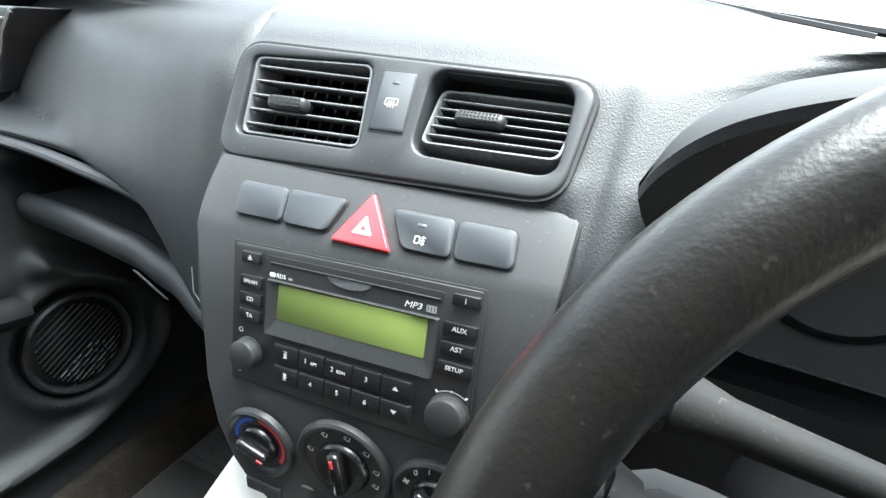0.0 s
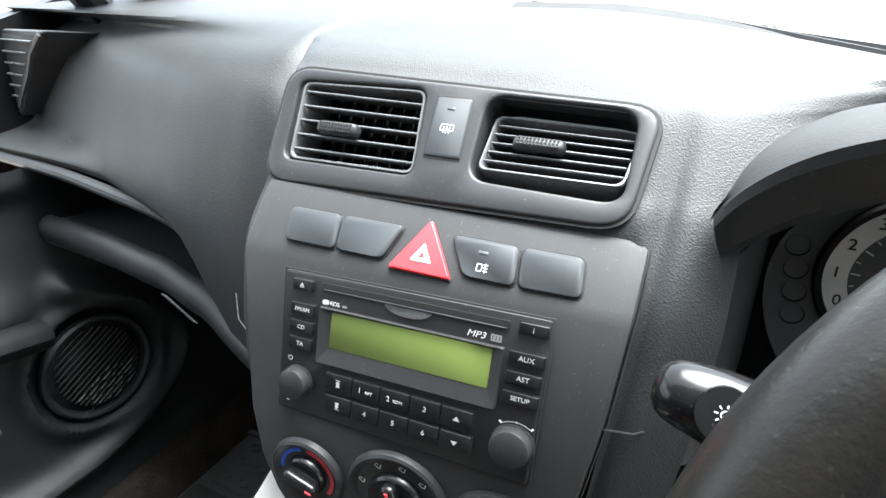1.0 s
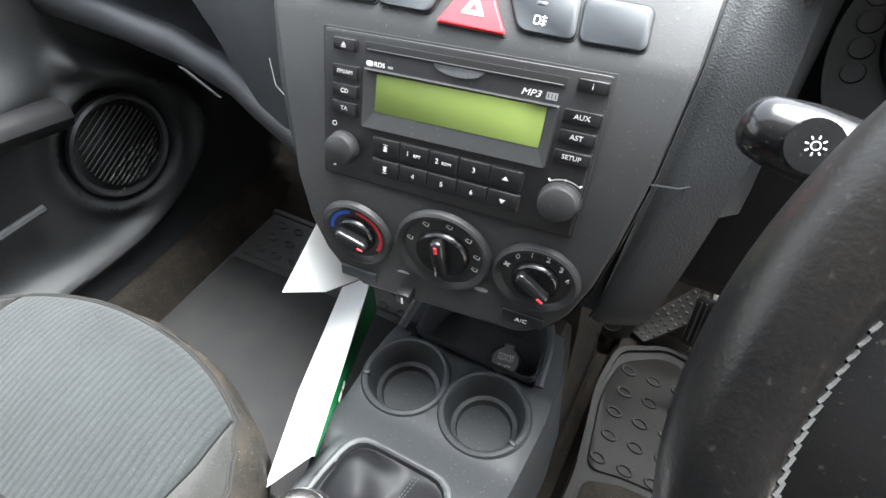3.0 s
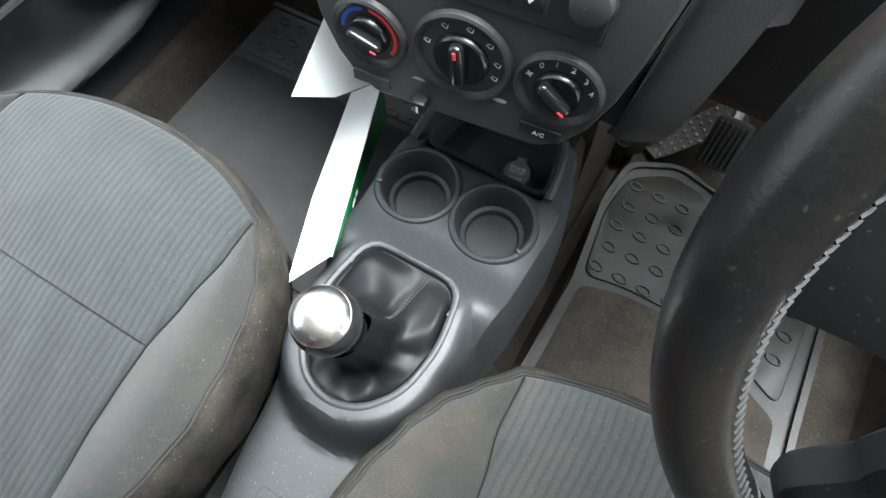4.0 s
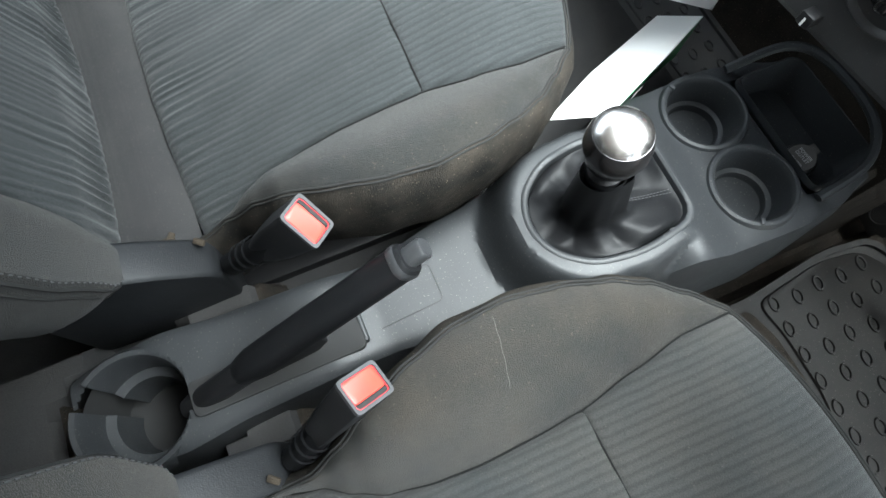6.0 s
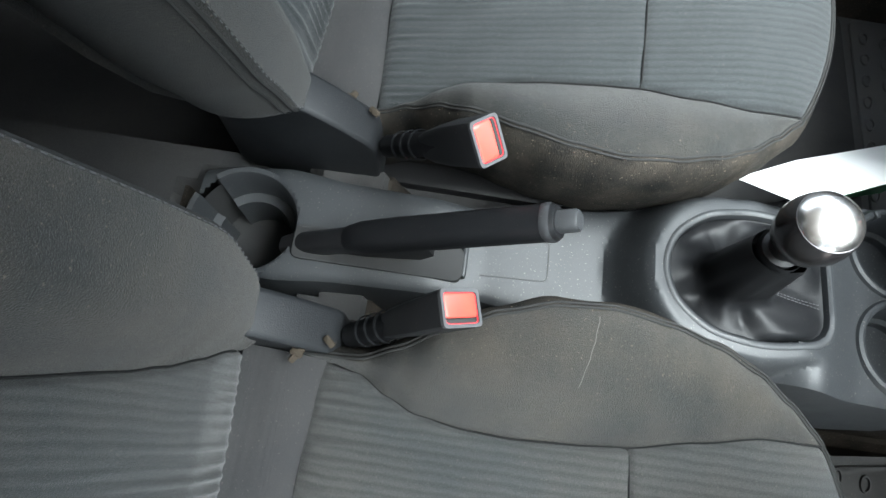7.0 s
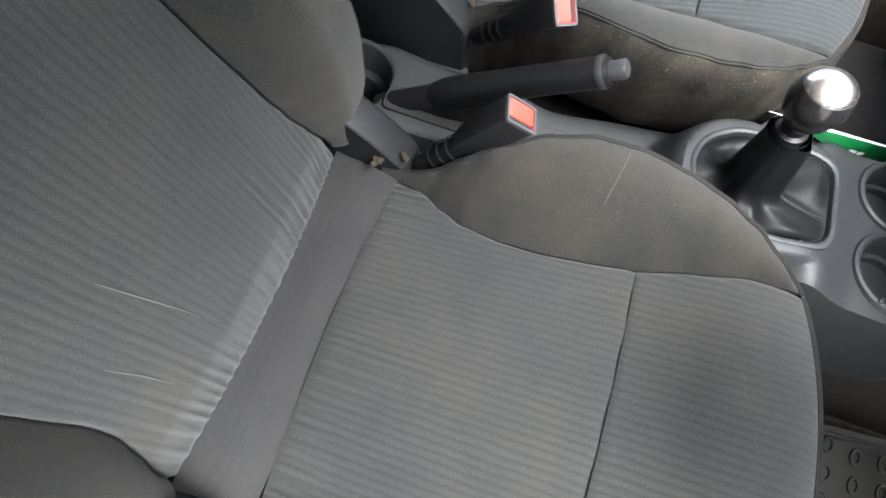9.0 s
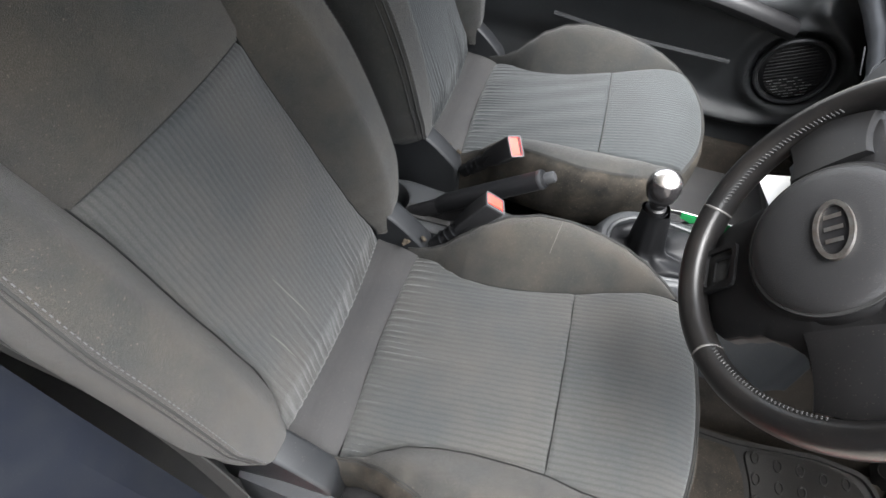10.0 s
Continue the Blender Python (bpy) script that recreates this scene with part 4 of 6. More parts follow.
radio_button(0.0645, 0.0087, 0.0848, 0.0160, "AST", 0.0048)
radio_button(0.0643, -0.0040, 0.0850, 0.0035, "SETUP", 0.0044)
seek_up = [[(-0.0018, 0.0002), (0.0018, 0.0002), (0, 0.0022)], [(-0.0018, 0.0023), (0.0018, 0.0023), (0.0018, 0.0028), (-0.0018, 0.0028)], [(-0.0016, -0.0024), (0.0016, -0.0024), (0.0008, 0.0002), (-0.0008, 0.0002)]]
seek_dn = [[(p[0], -p[1]) for p in poly][::-1] for poly in seek_up]
dn = [[(-0.0022, 0.0012), (0, -0.0018), (0.0022, 0.0012)]]
upb = [[(-0.0022, -0.0012), (0.0022, -0.0012), (0, 0.0018)]]
w = 0.1046 / 5
for k, (txt, sub, shp) in enumerate((("", "", seek_up), ("1", "RPT", None), ("2", "RDM", None), ("3", "", None), ("", "", upb))):
    u = -0.0546 + w * k
    radio_button(u + 0.0003, -0.0300, u + w - 0.0003, -0.0170, txt, 0.0056, -0.0045 if sub else 0.0, sub, shp)
for k, (txt, shp) in enumerate((("", seek_dn), ("4", None), ("5", None), ("6", None), ("", dn))):
    u = -0.0542 + w * k
    radio_button(u + 0.0003, -0.0460, u + w - 0.0003, -0.0332, txt, 0.0056, 0.0, "", shp)
for u, v, r in ((-0.0775, -0.0310, 0.0112), (0.0740, -0.0300, 0.0120)):
    k = part("knob", lathe([(r + 0.001, 0.0), (r + 0.001, 0.001), (r, 0.0015), (r * 0.985, 0.0065), (r * 0.95, 0.0080), (r * 0.86, 0.0086), (0.0, 0.0086)], 40, at(TOP, u, v)), "radio", RADIO, "round black knob")
part("disc_slot", slab(rounded(rect(-0.0628, 0.0385, 0.0628, 0.0450), 0.001, 2), 0.0, 0.0006, TOP, 0.0003), "void", RADIO, "dark disc slot")
part("slot_lip", rbox(0, 0.0405, 0.0008, 0.122, 0.0008, 0.0012, 0.0003, 1, TOP), "trim", RADIO)
lip = [(0.016 * math.cos(a), 0.0395 + 0.006 * math.sin(a)) for a in span(math.pi, 2 * math.pi, 14)]
part("finger_notch", slab(lip, 0.0, 0.0010, TOP, 0.0006), "slat", RADIO, "grey finger notch")
o = rounded([(-0.0630, -0.0115), (0.0605, -0.0105), (0.0610, 0.0280), (-0.0625, 0.0280)], 0.001, 2)
i = rounded([(-0.0547, 0.0002), (0.0547, 0.0008), (0.0549, 0.0266), (-0.0537, 0.0258)], 0.001, 2)
bm = empty_bm()
rows = [[bm.verts.new((p[0], p[1], 0.0022)) for p in o], [bm.verts.new((p[0], p[1], 0.0002)) for p in i]]
for k in range(len(o)):
    j = (k + 1) % len(o)
    bm.faces.new((rows[0][k], rows[0][j], rows[1][j], rows[1][k]))
low = [bm.verts.new((p[0] * 1.012, 0.008 + (p[1] - 0.008) * 1.03, 0.0)) for p in o]
for k in range(len(o)):
    j = (k + 1) % len(o)
    bm.faces.new((low[k], low[j], rows[0][j], rows[0][k]))
bmesh.ops.recalc_face_normals(bm, faces=bm.faces[:])
bmesh.ops.transform(bm, matrix=TOP, verts=bm.verts)
part("display_frame", bm, "fascia", RADIO, sharp=15)
part("display", slab(i, 0.0, 0.0005, TOP, 0.0001), "lcd", RADIO, "unlit green display")
part("lettering", letters("MP3", 0.0056, at(TOP, 0.0445, 0.0328) @ Matrix(((1.15, 0.28, 0, 0), (0, 1, 0, 0), (0, 0, 1, 0), (0, 0, 0, 1)))), "white", RADIO, "white lettering")
part("disc_mark", bars(at(TOP, 0.0560, 0.0330), [(-0.0032, 0, 0.0032, 0, 0.0044)]), "grey", RADIO)
part("disc_mark", bars(at(TOP, 0.0560, 0.0330, 0.0002), [(-0.0020 + 0.0020 * k, -0.0014, -0.0020 + 0.0020 * k, 0.0014, 0.0005) for k in range(3)]), "radio", RADIO)
part("lettering", letters("RDS", 0.0042, at(TOP, -0.0525, 0.0315)), "white", RADIO, "white lettering")
part("mark", slab(rounded(rect(-0.0618, 0.0298, -0.0570, 0.0332), 0.0014, 3), 0, 0.0003, TOP, 0.0001), "white", RADIO)
part("mark", bars(TOP, [(-0.0465, 0.0312, -0.0430, 0.0312, 0.0016)]), "grey", RADIO)
part("dial_mark", arc_strip(0.0150, 0.0158, 58, 122, at(TOP, 0.0745, -0.0310)), "grey", RADIO)
part("dial_mark", bars(at(TOP, 0.0745, -0.0310), [(0.0085, 0.0128, 0.0100, 0.0142, 0.0012), (-0.0085, 0.0128, -0.0100, 0.0142, 0.0012), (-0.0006, 0.0154, 0.0006, 0.0154, 0.0012)]), "white", RADIO)
part("power_mark", arc_strip(0.0014, 0.0018, 0, 360, at(TOP, -0.0850, -0.0145)), "white", RADIO)
bm = empty_bm()
bm.faces.new([bm.verts.new((u, v, 0.0003)) for u, v in ((-0.0868, -0.0475), (-0.0838, -0.0475), (-0.0838, -0.0455))])
bmesh.ops.transform(bm, matrix=TOP, verts=bm.verts)
part("volume_mark", bm, "white", RADIO)

# ---- heater controls ----
HEAT = thing("heater_control", "black heater control with three rotary dials", "heater control")


def dial(u, v, r, face, lean_deg, red_a):
    m = at(LP, u, v)
    d = part("dial_surround", lathe([(r + 0.0035, -0.001), (r + 0.0028, 0.003), (r + 0.001, 0.0042), (r - 0.001, 0.0036), (r - 0.0035, 0.001), (0.0, 0.001)], 48, m), "radio", HEAT, "round satin surround")
    k = part("dial_knob", lathe([(r * 0.62, 0.0), (r * 0.60, 0.004), (r * 0.55, 0.006), (0.0, 0.006)], 40, m), "stalk", HEAT, "black rotary knob")
    g = m @ Matrix.Rotation(radians(lean_deg), 4, "Z")
    part("grip", rbox(0, 0, 0.0085, r * 1.04, r * 0.30, 0.010, 0.004, 3, g), "stalk", k)
    part("pointer", rbox(-r * 0.36, r * 0.02, 0.0137, r * 0.18, r * 0.07, 0.001, 0.0003, 1, g), "redprint", k, "red pointer line")
    return d, m


d, m = dial(-0.0675, -0.006, 0.0265, "black", 160, 0)
part("cold_mark", arc_strip(0.0195, 0.0225, 98, 178, m, h=0.0014), "blue", d, "blue cold mark")
part("hot_mark", arc_strip(0.0195, 0.0225, -38, 84, m, h=0.0014), "redprint", d, "red hot mark")
d, m = dial(0.004, -0.001, 0.0335, "black", -85, 0)
for a in (165, 118, 78, 42, 8, -20):
    g = m @ Matrix.Rotation(radians(a), 4, "Z") @ Matrix.Translation((0.0262, 0, 0.0014)) @ Matrix.Rotation(radians(-a), 4, "Z")
    part("symbol", bars(g, [(-0.0025, 0.001, 0.0, -0.0012, 0.0007), (0.0, -0.0012, 0.002, -0.0012, 0.0007), (0.0016, -0.0012, 0.0024, 0.0018, 0.0007), (-0.0018, 0.0022, 0.0008, 0.0018, 0.0005)]), "white", d, "white airflow symbol")
d, m = dial(0.0725, -0.003, 0.0275, "black", 140, 0)
for txt, a in (("0", 128), ("1", 101), ("2", 72), ("3", 43), ("4", 16)):
    g = m @ Matrix.Rotation(radians(a), 4, "Z") @ Matrix.Translation((0.0222, 0, 0.0014)) @ Matrix.Rotation(radians(-a - 4), 4, "Z")
    part("lettering", letters(txt, 0.0064, g), "white", d, "white number")
g = m @ Matrix.Rotation(radians(158), 4, "Z") @ Matrix.Translation((0.0222, 0, 0.0014))
part("symbol", bars(g, [(-0.0018, -0.0018, 0.0018, 0.0018, 0.0016), (-0.0018, 0.0018, 0.0018, -0.0018, 0.0016)]), "white", d)
# lower strip
part("slider_slot", slab(rounded(rect(-0.040, -0.056, 0.046, -0.050), 0.001, 2), 0.0, 0.0005, LP, 0.0002), "void", HEAT)
part("slider", rbox(-0.0265, -0.054, 0.006, 0.012, 0.011, 0.013, 0.002, 2, LP), "black", HEAT, "black recirculation slider")
part("mark", bars(at(LP, -0.0265, -0.055, 0.0127), [(0, -0.0035, 0, 0.0035, 0.0018)]), "white", HEAT)
for u, v in ((-0.030, -0.036), (0.034, -0.030)):
    part("car_mark", slab([(u + 0.0055 * math.cos(a), v + 0.0022 * math.sin(a)) for a in span(0, 2 * math.pi, 13)[:-1]], 0, 0.0005, LP, 0.0002), "grey", HEAT, "small grey car symbol")
b = part("blank_button", slab(rounded(rect(-0.084, -0.060, -0.052, -0.049), 0.001, 2), -0.001, 0.0030, LP @ Matrix.Rotation(radians(-3), 4, "Z"), 0.001), "button", HEAT)
b = part("air_conditioning_button", slab(rounded(rect(0.052, -0.053, 0.083, -0.041), 0.001, 2), -0.001, 0.0030, LP, 0.001), "black", HEAT, "black button")
part("lettering", letters("A/C", 0.0056, at(LP, 0.067, -0.0485, 0.003)), "white", b, "white lettering")

# ---- instrument cluster and its hood ----
HOOD = thing("instrument_cluster", "instrument cluster with a pale dial under a black hood", "instrument cluster")


def along(pts, n=6):
    return smooth_path(pts, n)


# front edge, foot on the dash top and inner lip of the hood, from the stack side round to the door side
HOOD_EDGE = along([(0.157, 0.055, 0.659), (0.164, 0.050, 0.672), (0.172, 0.047, 0.682), (0.183, 0.044, 0.692), (0.198, 0.041, 0.7015), (0.220, 0.039, 0.710), (0.250, 0.036, 0.718), (0.290, 0.034, 0.723), (0.330, 0.036, 0.722), (0.380, 0.042, 0.713), (0.430, 0.055, 0.692), (0.458, 0.062, 0.655)])
HOOD_FOOT = along([(0.1560, 0.060, 0.655), (0.161, 0.073, 0.666), (0.167, 0.088, 0.677), (0.176, 0.104, 0.685), (0.191, 0.121, 0.693), (0.213, 0.138, 0.700), (0.250, 0.152, 0.705), (0.290, 0.158, 0.706), (0.330, 0.156, 0.703), (0.380, 0.145, 0.694), (0.430, 0.120, 0.672), (0.462, 0.090, 0.645)])
HOOD_LIP = along([(0.1640, 0.058, 0.634), (0.169, 0.059, 0.640), (0.177, 0.060, 0.647), (0.190, 0.060, 0.658), (0.206, 0.060, 0.667), (0.229, 0.060, 0.678), (0.260, 0.058, 0.687), (0.295, 0.056, 0.692), (0.335, 0.056, 0.690), (0.385, 0.058, 0.680), (0.428, 0.062, 0.663), (0.448, 0.066, 0.640)])
rows = []
for e, f, q in zip(HOOD_EDGE, HOOD_FOOT, HOOD_LIP):
    m1, m2 = e.lerp(f, 0.65) + Vector((0, 0, 0.0035)), e.lerp(f, 0.28) + Vector((0, 0, 0.0040))
    g1, g2 = e.lerp(q, 0.14) + Vector((0, -0.0030, -0.001)), e.lerp(q, 0.5) + Vector((0, -0.0022, -0.001))
    rows.append([f, m1, m2, e + Vector((0, 0.004, 0.0012)), e, g1, g2, e.lerp(q, 0.90) + Vector((0, 0.0015, 0)), q, q + Vector((0, 0.004, 0.0012)), Vector((q.x + (0.010 if q.x < 0.3 else -0.010), 0.090, q.z - 0.002)), Vector((q.x + (0.022 if q.x < 0.3 else -0.016), 0.142, q.z - 0.012))])
part("hood", loft(rows, closed=False, caps=False), "hood", HOOD, "black grained hood")
cheek = [(y, z) for y, z in curve(skin_profile(0.172), 6) if 0.522 < z < 0.640][::2]
part("cluster_well", loft([[(0.1715 - 0.020 * max(0.0, (0.60 - z) / 0.16) ** 1.3, y + 0.001, z), (0.1745, y + 0.010, z), (0.188, 0.142, z)] for y, z in cheek], closed=False, caps=False), "dash", HOOD)
part("well_floor", loft([[(x, y, 0.505 + 0.10 * (y - 0.05)) for x in span(0.165, 0.47, 12)] for y in (0.066, 0.10, 0.145)], closed=False, caps=False), "black", HOOD)
part("well_side", loft([[(0.462, y, z) for z in (0.50, 0.58, 0.66)] for y in (0.06, 0.10, 0.145)], closed=False, caps=False), "black", HOOD)
CP = mat_of((0.30, 0.140, 0.59), (1, 0, 0), (0, 0.1, 1))
part("backing", slab(rounded(rect(-0.125, -0.10, 0.15, 0.075), 0.01, 3), -0.004, 0.0, CP), "black", HOOD)
plate = rounded([(-0.084, 0.058), (-0.105, 0.034), (-0.1105, 0.010), (-0.109, -0.014), (-0.102, -0.036), (-0.087, -0.062), (0.13, -0.075), (0.13, 0.058)], 0.016, 4)
part("mask", slab(plate, 0.0, 0.002, CP), "mask", HOOD, "dark grey mask with warning lamps")
part("mask_edge", frame_plate(plate, [(p[0] * 0.985 + 0.0003, p[1] * 0.985) for p in plate], 0.002, 0.0032, CP), "slat", HOOD)
for k in range(4):
    part("warning_lamp", lathe([(0.0068, 0.0), (0.0064, -0.001), (0.0, -0.0012)], 24, at(CP, -0.0970 + 0.0020 * k, 0.026 - 0.0150 * k, 0.0030)), "black", HOOD)
TM = at(CP, -0.0335, 0.013, 0.0026)
part("dial_bezel", lathe([(0.0475, 0.0), (0.0480, 0.0035), (0.0510, 0.0035), (0.0530, 0.0)], 60, TM), "black", HOOD)
part("dial_ring", arc_strip(0.0350, 0.0475, 35, 213, TM, 48, 0.0004), "dial", HOOD, "pale grey dial ring")
part("dial_centre", lathe([(0.0, 0.0003), (0.0475, 0.0003)], 48, at(TM, 0, 0, -0.0003)), "mask", HOOD, "dark grey dial centre")
for txt, a in (("0", 205), ("1", 180), ("2", 154), ("3", 128), ("4", 102)):
    g = TM @ Matrix.Rotation(radians(a), 4, "Z") @ Matrix.Translation((0.0412, 0, 0.0006)) @ Matrix.Rotation(radians(-a), 4, "Z")
    part("lettering", letters(txt, 0.0098, g), "black", HOOD, "black number")
part("tick_marks", bars(TM, [(r * math.cos(radians(a)), r * math.sin(radians(a)), 0.0342 * math.cos(radians(a)), 0.0342 * math.sin(radians(a)), w) for a, r, w in [(205 - 26.2 * k, 0.0295, 0.0010) for k in range(5)] + [(192 - 26.2 * k, 0.0318, 0.0007) for k in range(4)]], 0.0007), "white", HOOD)
part("needle", bars(TM, [(0.0, 0.0, 0.036 * math.cos(radians(204)), 0.036 * math.sin(radians(204)), 0.0016)], 0.002), "redprint", HOOD, "red needle")

# ---- light stalk ----
STALK = thing("light_stalk", "black light stalk with a white lamp symbol on its tip", "control stalk")
nrm = Vector((-0.047, -0.78, 0.624)).normalized()
q = Vector((0.174, -0.078, 0.649)) - nrm * 0.0145
p0, p1 = Vector((0.305, -0.055, 0.612)), q + Vector((-0.016, 0.0, 0.0045))
d = (p1 - p0).normalized()
part("arm", tube([p0, p0 + d * 0.04, p1 - d * 0.055, p1 - d * 0.036], [0.0055, 0.0062, 0.0078, 0.0118], 18), "matte", STALK)
part("tip", tube([p1 - d * 0.037, p1 - d * 0.030, p1 - d * 0.012, p1 - d * 0.004, p1 + d * 0.001, p1 + d * 0.004, p1 + d * 0.006, p1 + d * 0.0068], [0.0118, 0.0128, 0.0126, 0.0114, 0.0102, 0.0084, 0.0052, 0.001], 32), "stalk", STALK)
SM = mat_of(q + nrm * 0.0136, (1, 0, -0.12), nrm.cross(Vector((1, 0, -0.12))))
part("badge", lathe([(0.0092, -0.003), (0.0086, 0.0), (0.0, 0.0005)], 24, SM), "stalk", STALK)
part("lamp_symbol", arc_strip(0.0011, 0.0015, 0, 360, at(SM, 0, 0, 0.0006)), "print", STALK)
for a in span(0, 2 * math.pi, 9)[:-1]:
    part("lamp_ray", bars(at(SM, 0, 0, 0.0006), [(0.0021 * math.cos(a), 0.0021 * math.sin(a), 0.0032 * math.cos(a), 0.0032 * math.sin(a), 0.0005)]), "print", STALK)

# ---- front seats ----
SEAM = [(-0.56, 0.166), (-0.53, 0.163), (-0.50, 0.156), (-0.475, 0.141), (-0.45, 0.130), (-0.41, 0.124), (-0.376, 0.1225), (-0.33, 0.1245), (-0.294, 0.1275), (-0.245, 0.138), (-0.20, 0.147), (-0.16, 0.1475), (-0.12, 0.1475)]
EDGE = [(-0.58, 0.167), (-0.53, 0.166), (-0.50, 0.166), (-0.47, 0.175), (-0.44, 0.189), (-0.40, 0.206), (-0.36, 0.217), (-0.32, 0.220), (-0.276, 0.214), (-0.24, 0.204), (-0.21, 0.191), (-0.185, 0.173), (-0.165, 0.155), (-0.157, 0.1480)]
CREST = [(-0.56, 0.246), (-0.52, 0.256), (-0.495, 0.272), (-0.465, 0.300), (-0.44, 0.320), (-0.40, 0.334), (-0.36, 0.339), (-0.30, 0.337), (-0.25, 0.333), (-0.21, 0.327), (-0.175, 0.321), (-0.157, 0.3165)]


def cushion_z(y):
    return 0.260 + 0.25 * (y + 0.45) - 1.6 * max(0.0, y + 0.24) ** 2


def front_y(s, yc):
    return -0.157 + (yc + 0.157) * (1 - abs(s) ** 2.3)


def dip(k, w=0.05, d=0.004):
    """Falls by d towards both ends of 0..1."""
    e = min(k, 1 - k)
    return -d * math.exp(-(e / w) ** 2)


def gather(x, d, depth=0.0013):
    """Gathered folds that fade with the distance d from a sewn edge."""
    reach = 0.010 + 0.013 * (1 + math.sin(41 * x + 1.3)) + 0.010 * (1 + math.sin(97 * x))
    fold = math.sin(560 * x + 3.0 * math.sin(37 * x) + 1.6 * math.sin(83 * x))
    return depth * 2.0 * math.exp(-d / reach) * (1 - math.exp(-(d / 0.011) ** 2)) * (fold - 0.4 * (1 - abs(fold)))


def dashes(pts, r):
    """Short threads along a line, every other step."""
    out = bmesh.new()
    for p, q in zip(pts[::2], pts[1::2]):
        one = tube([p, q], r, 5)
        tmp = bpy.data.meshes.new("thread")
        one.to_mesh(tmp)
        one.free()
        out.from_mesh(tmp)
        bpy.data.meshes.remove(tmp)
    return out


def make_seat(name, xc, label, worn, yc):
    seat = thing(name, label, "car seat", group="front seats")
    plain = "cloth_worn" if worn else "cloth"

    # centre cloth: rear and front panel, split at a cross seam
    def centre(s, t, y0, front):
        y0 = y0 if front else y0 + 0.003 + 0.007 * max(0.0, s)
        y = y0 + ((front_y(s, yc) if front else -0.292) - y0) * t
        w = lerp_table(y, SEAM)
        z = cushion_z(y) + 0.010 * (1 - s * s) + dip((s + 1) / 2, 0.008, 0.004) + dip(t, 0.010, 0.0020)
        if front:
            z -= 0.010 * max(0.0, (t - 0.72) / 0.28) ** 2.5 * (1 - 0.5 * s * s)
        else:
            z += gather(s * w, (y - y0), 0.0013 if worn else 0.0007) - 0.005 * math.exp(-(y - y0) / 0.006)
            z += 0.0012 * math.sin(31 * y + 9 * s) * math.sin(7 * s + 2)
        return (xc + s * w, y, z)

    part("seat_panel", surface(lambda s, t: centre(s, t, -0.5385, False), span(-1, 1, 230), span(0, 1, 50)), "rib_worn" if worn else "rib", seat, "ribbed grey cloth seat centre")
    part("front_panel", surface(lambda s, t: centre(s, t, -0.292, True), span(-1, 1, 90), span(0, 1, 50)), "rib_worn" if worn else "rib", seat, "ribbed grey cloth front panel")
    part("cross_seam", tube([Vector(centre(s, 0.0, -0.292, True)) + Vector((0, 0, 0.0005)) for s in span(-0.99, 0.99, 60)], 0.0008, 5), "thread", seat)

    # bolsters: plain cloth from the inner seam up to the sewn edge
    edge_line = []
    for sg in (-1, 1):
        def bol(k, t, sg=sg):
            y = -0.548 + (-0.157 + 0.548) * t
            a = lerp_table(y, SEAM)
            b = max(lerp_table(y, EDGE), a + 0.001)
            zs = cushion_z(y) - 0.003
            zc = max(lerp_table(y, CREST), zs - 0.008)
            z = zs + (zc - zs) * math.sin(k * math.pi / 2) ** 1.15 + 0.010 * min(1.0, (b - a) / 0.05) * math.sin(k * math.pi)
            z -= 0.0025 * math.exp(-(k * (b - a) / 0.004) ** 2)
            return (xc + sg * (a + (b - a) * k), y, z)
        part("bolster", surface(bol, span(0, 1, 40), span(0, 1, 110)), plain, seat, "plain grey-brown cloth side bolster")
        part("bolster_seam", tube([Vector(bol(0.0, t)) + Vector((0, 0, 0.0016)) for t in span(0.06, 0.995, 80)], 0.0009, 5), "thread", seat)
        edge_line.append([Vector(bol(1.0, t)) for t in span(0.0, 1, 90)])
        if worn and sg < 0:
            pts = [Vector(bol(0.42 + 0.040 * j, (-0.340 + 0.0003 * math.sin(1.7 * j) + 0.0006 * j + 0.548) / 0.391)) + Vector((0, 0, 0.0003)) for j in range(14)]
            part("crack_mark", tube(pts, 0.0002, 5), "scuff", seat, "pale crack in the cloth")
    # side panel wrapped round both bolsters and the front
    loop = edge_line[0] + [Vector(centre(s, 1.0, -0.292, True)) for s in span(-0.985, 0.985, 70)] + edge_line[1][::-1]
    normals = []
    for i, p in enumerate(loop):
        d = loop[min(i + 4, len(loop) - 1)] - loop[max(i - 4, 0)]
        normals.append(Vector((-d.y, d.x, 0)).normalized())
    side = []
    for out, drop in ((-0.0008, 0.0006), (0.0025, -0.0005), (0.0060, -0.0045), (0.0092, -0.012), (0.0115, -0.024), (0.0120, -0.042), (0.0100, -0.065), (0.0065, -0.090), (0.0, -0.118), (-0.008, -0.135)):
        side.append([p + n * (out + 0.0012 * math.sin(0.37 * i + 60 * drop)) + Vector((0, 0, drop)) for i, (p, n) in enumerate(zip(loop, normals))])
    part("side_panel", loft(side, closed=False, caps=False), "linty", seat, "fuzzy dark side panel with lint")
    for out, drop, r in ((0.0005, 0.0006, 0.0011), (0.0034, -0.0004, 0.0010)):
        part("piping", tube([p + n * out + Vector((0, 0, drop)) for p, n in zip(loop, normals)], r, 6), "piping", seat)
    # under-frame
    part("seat_base", rbox(xc, -0.36, 0.07, 0.36, 0.40, 0.10, 0.01), "black", seat)
    for sg in (-1, 1):
        part("seat_rail", rbox(xc + sg * 0.150, -0.40, 0.015, 0.03, 0.40, 0.06, 0.006), "black", seat)

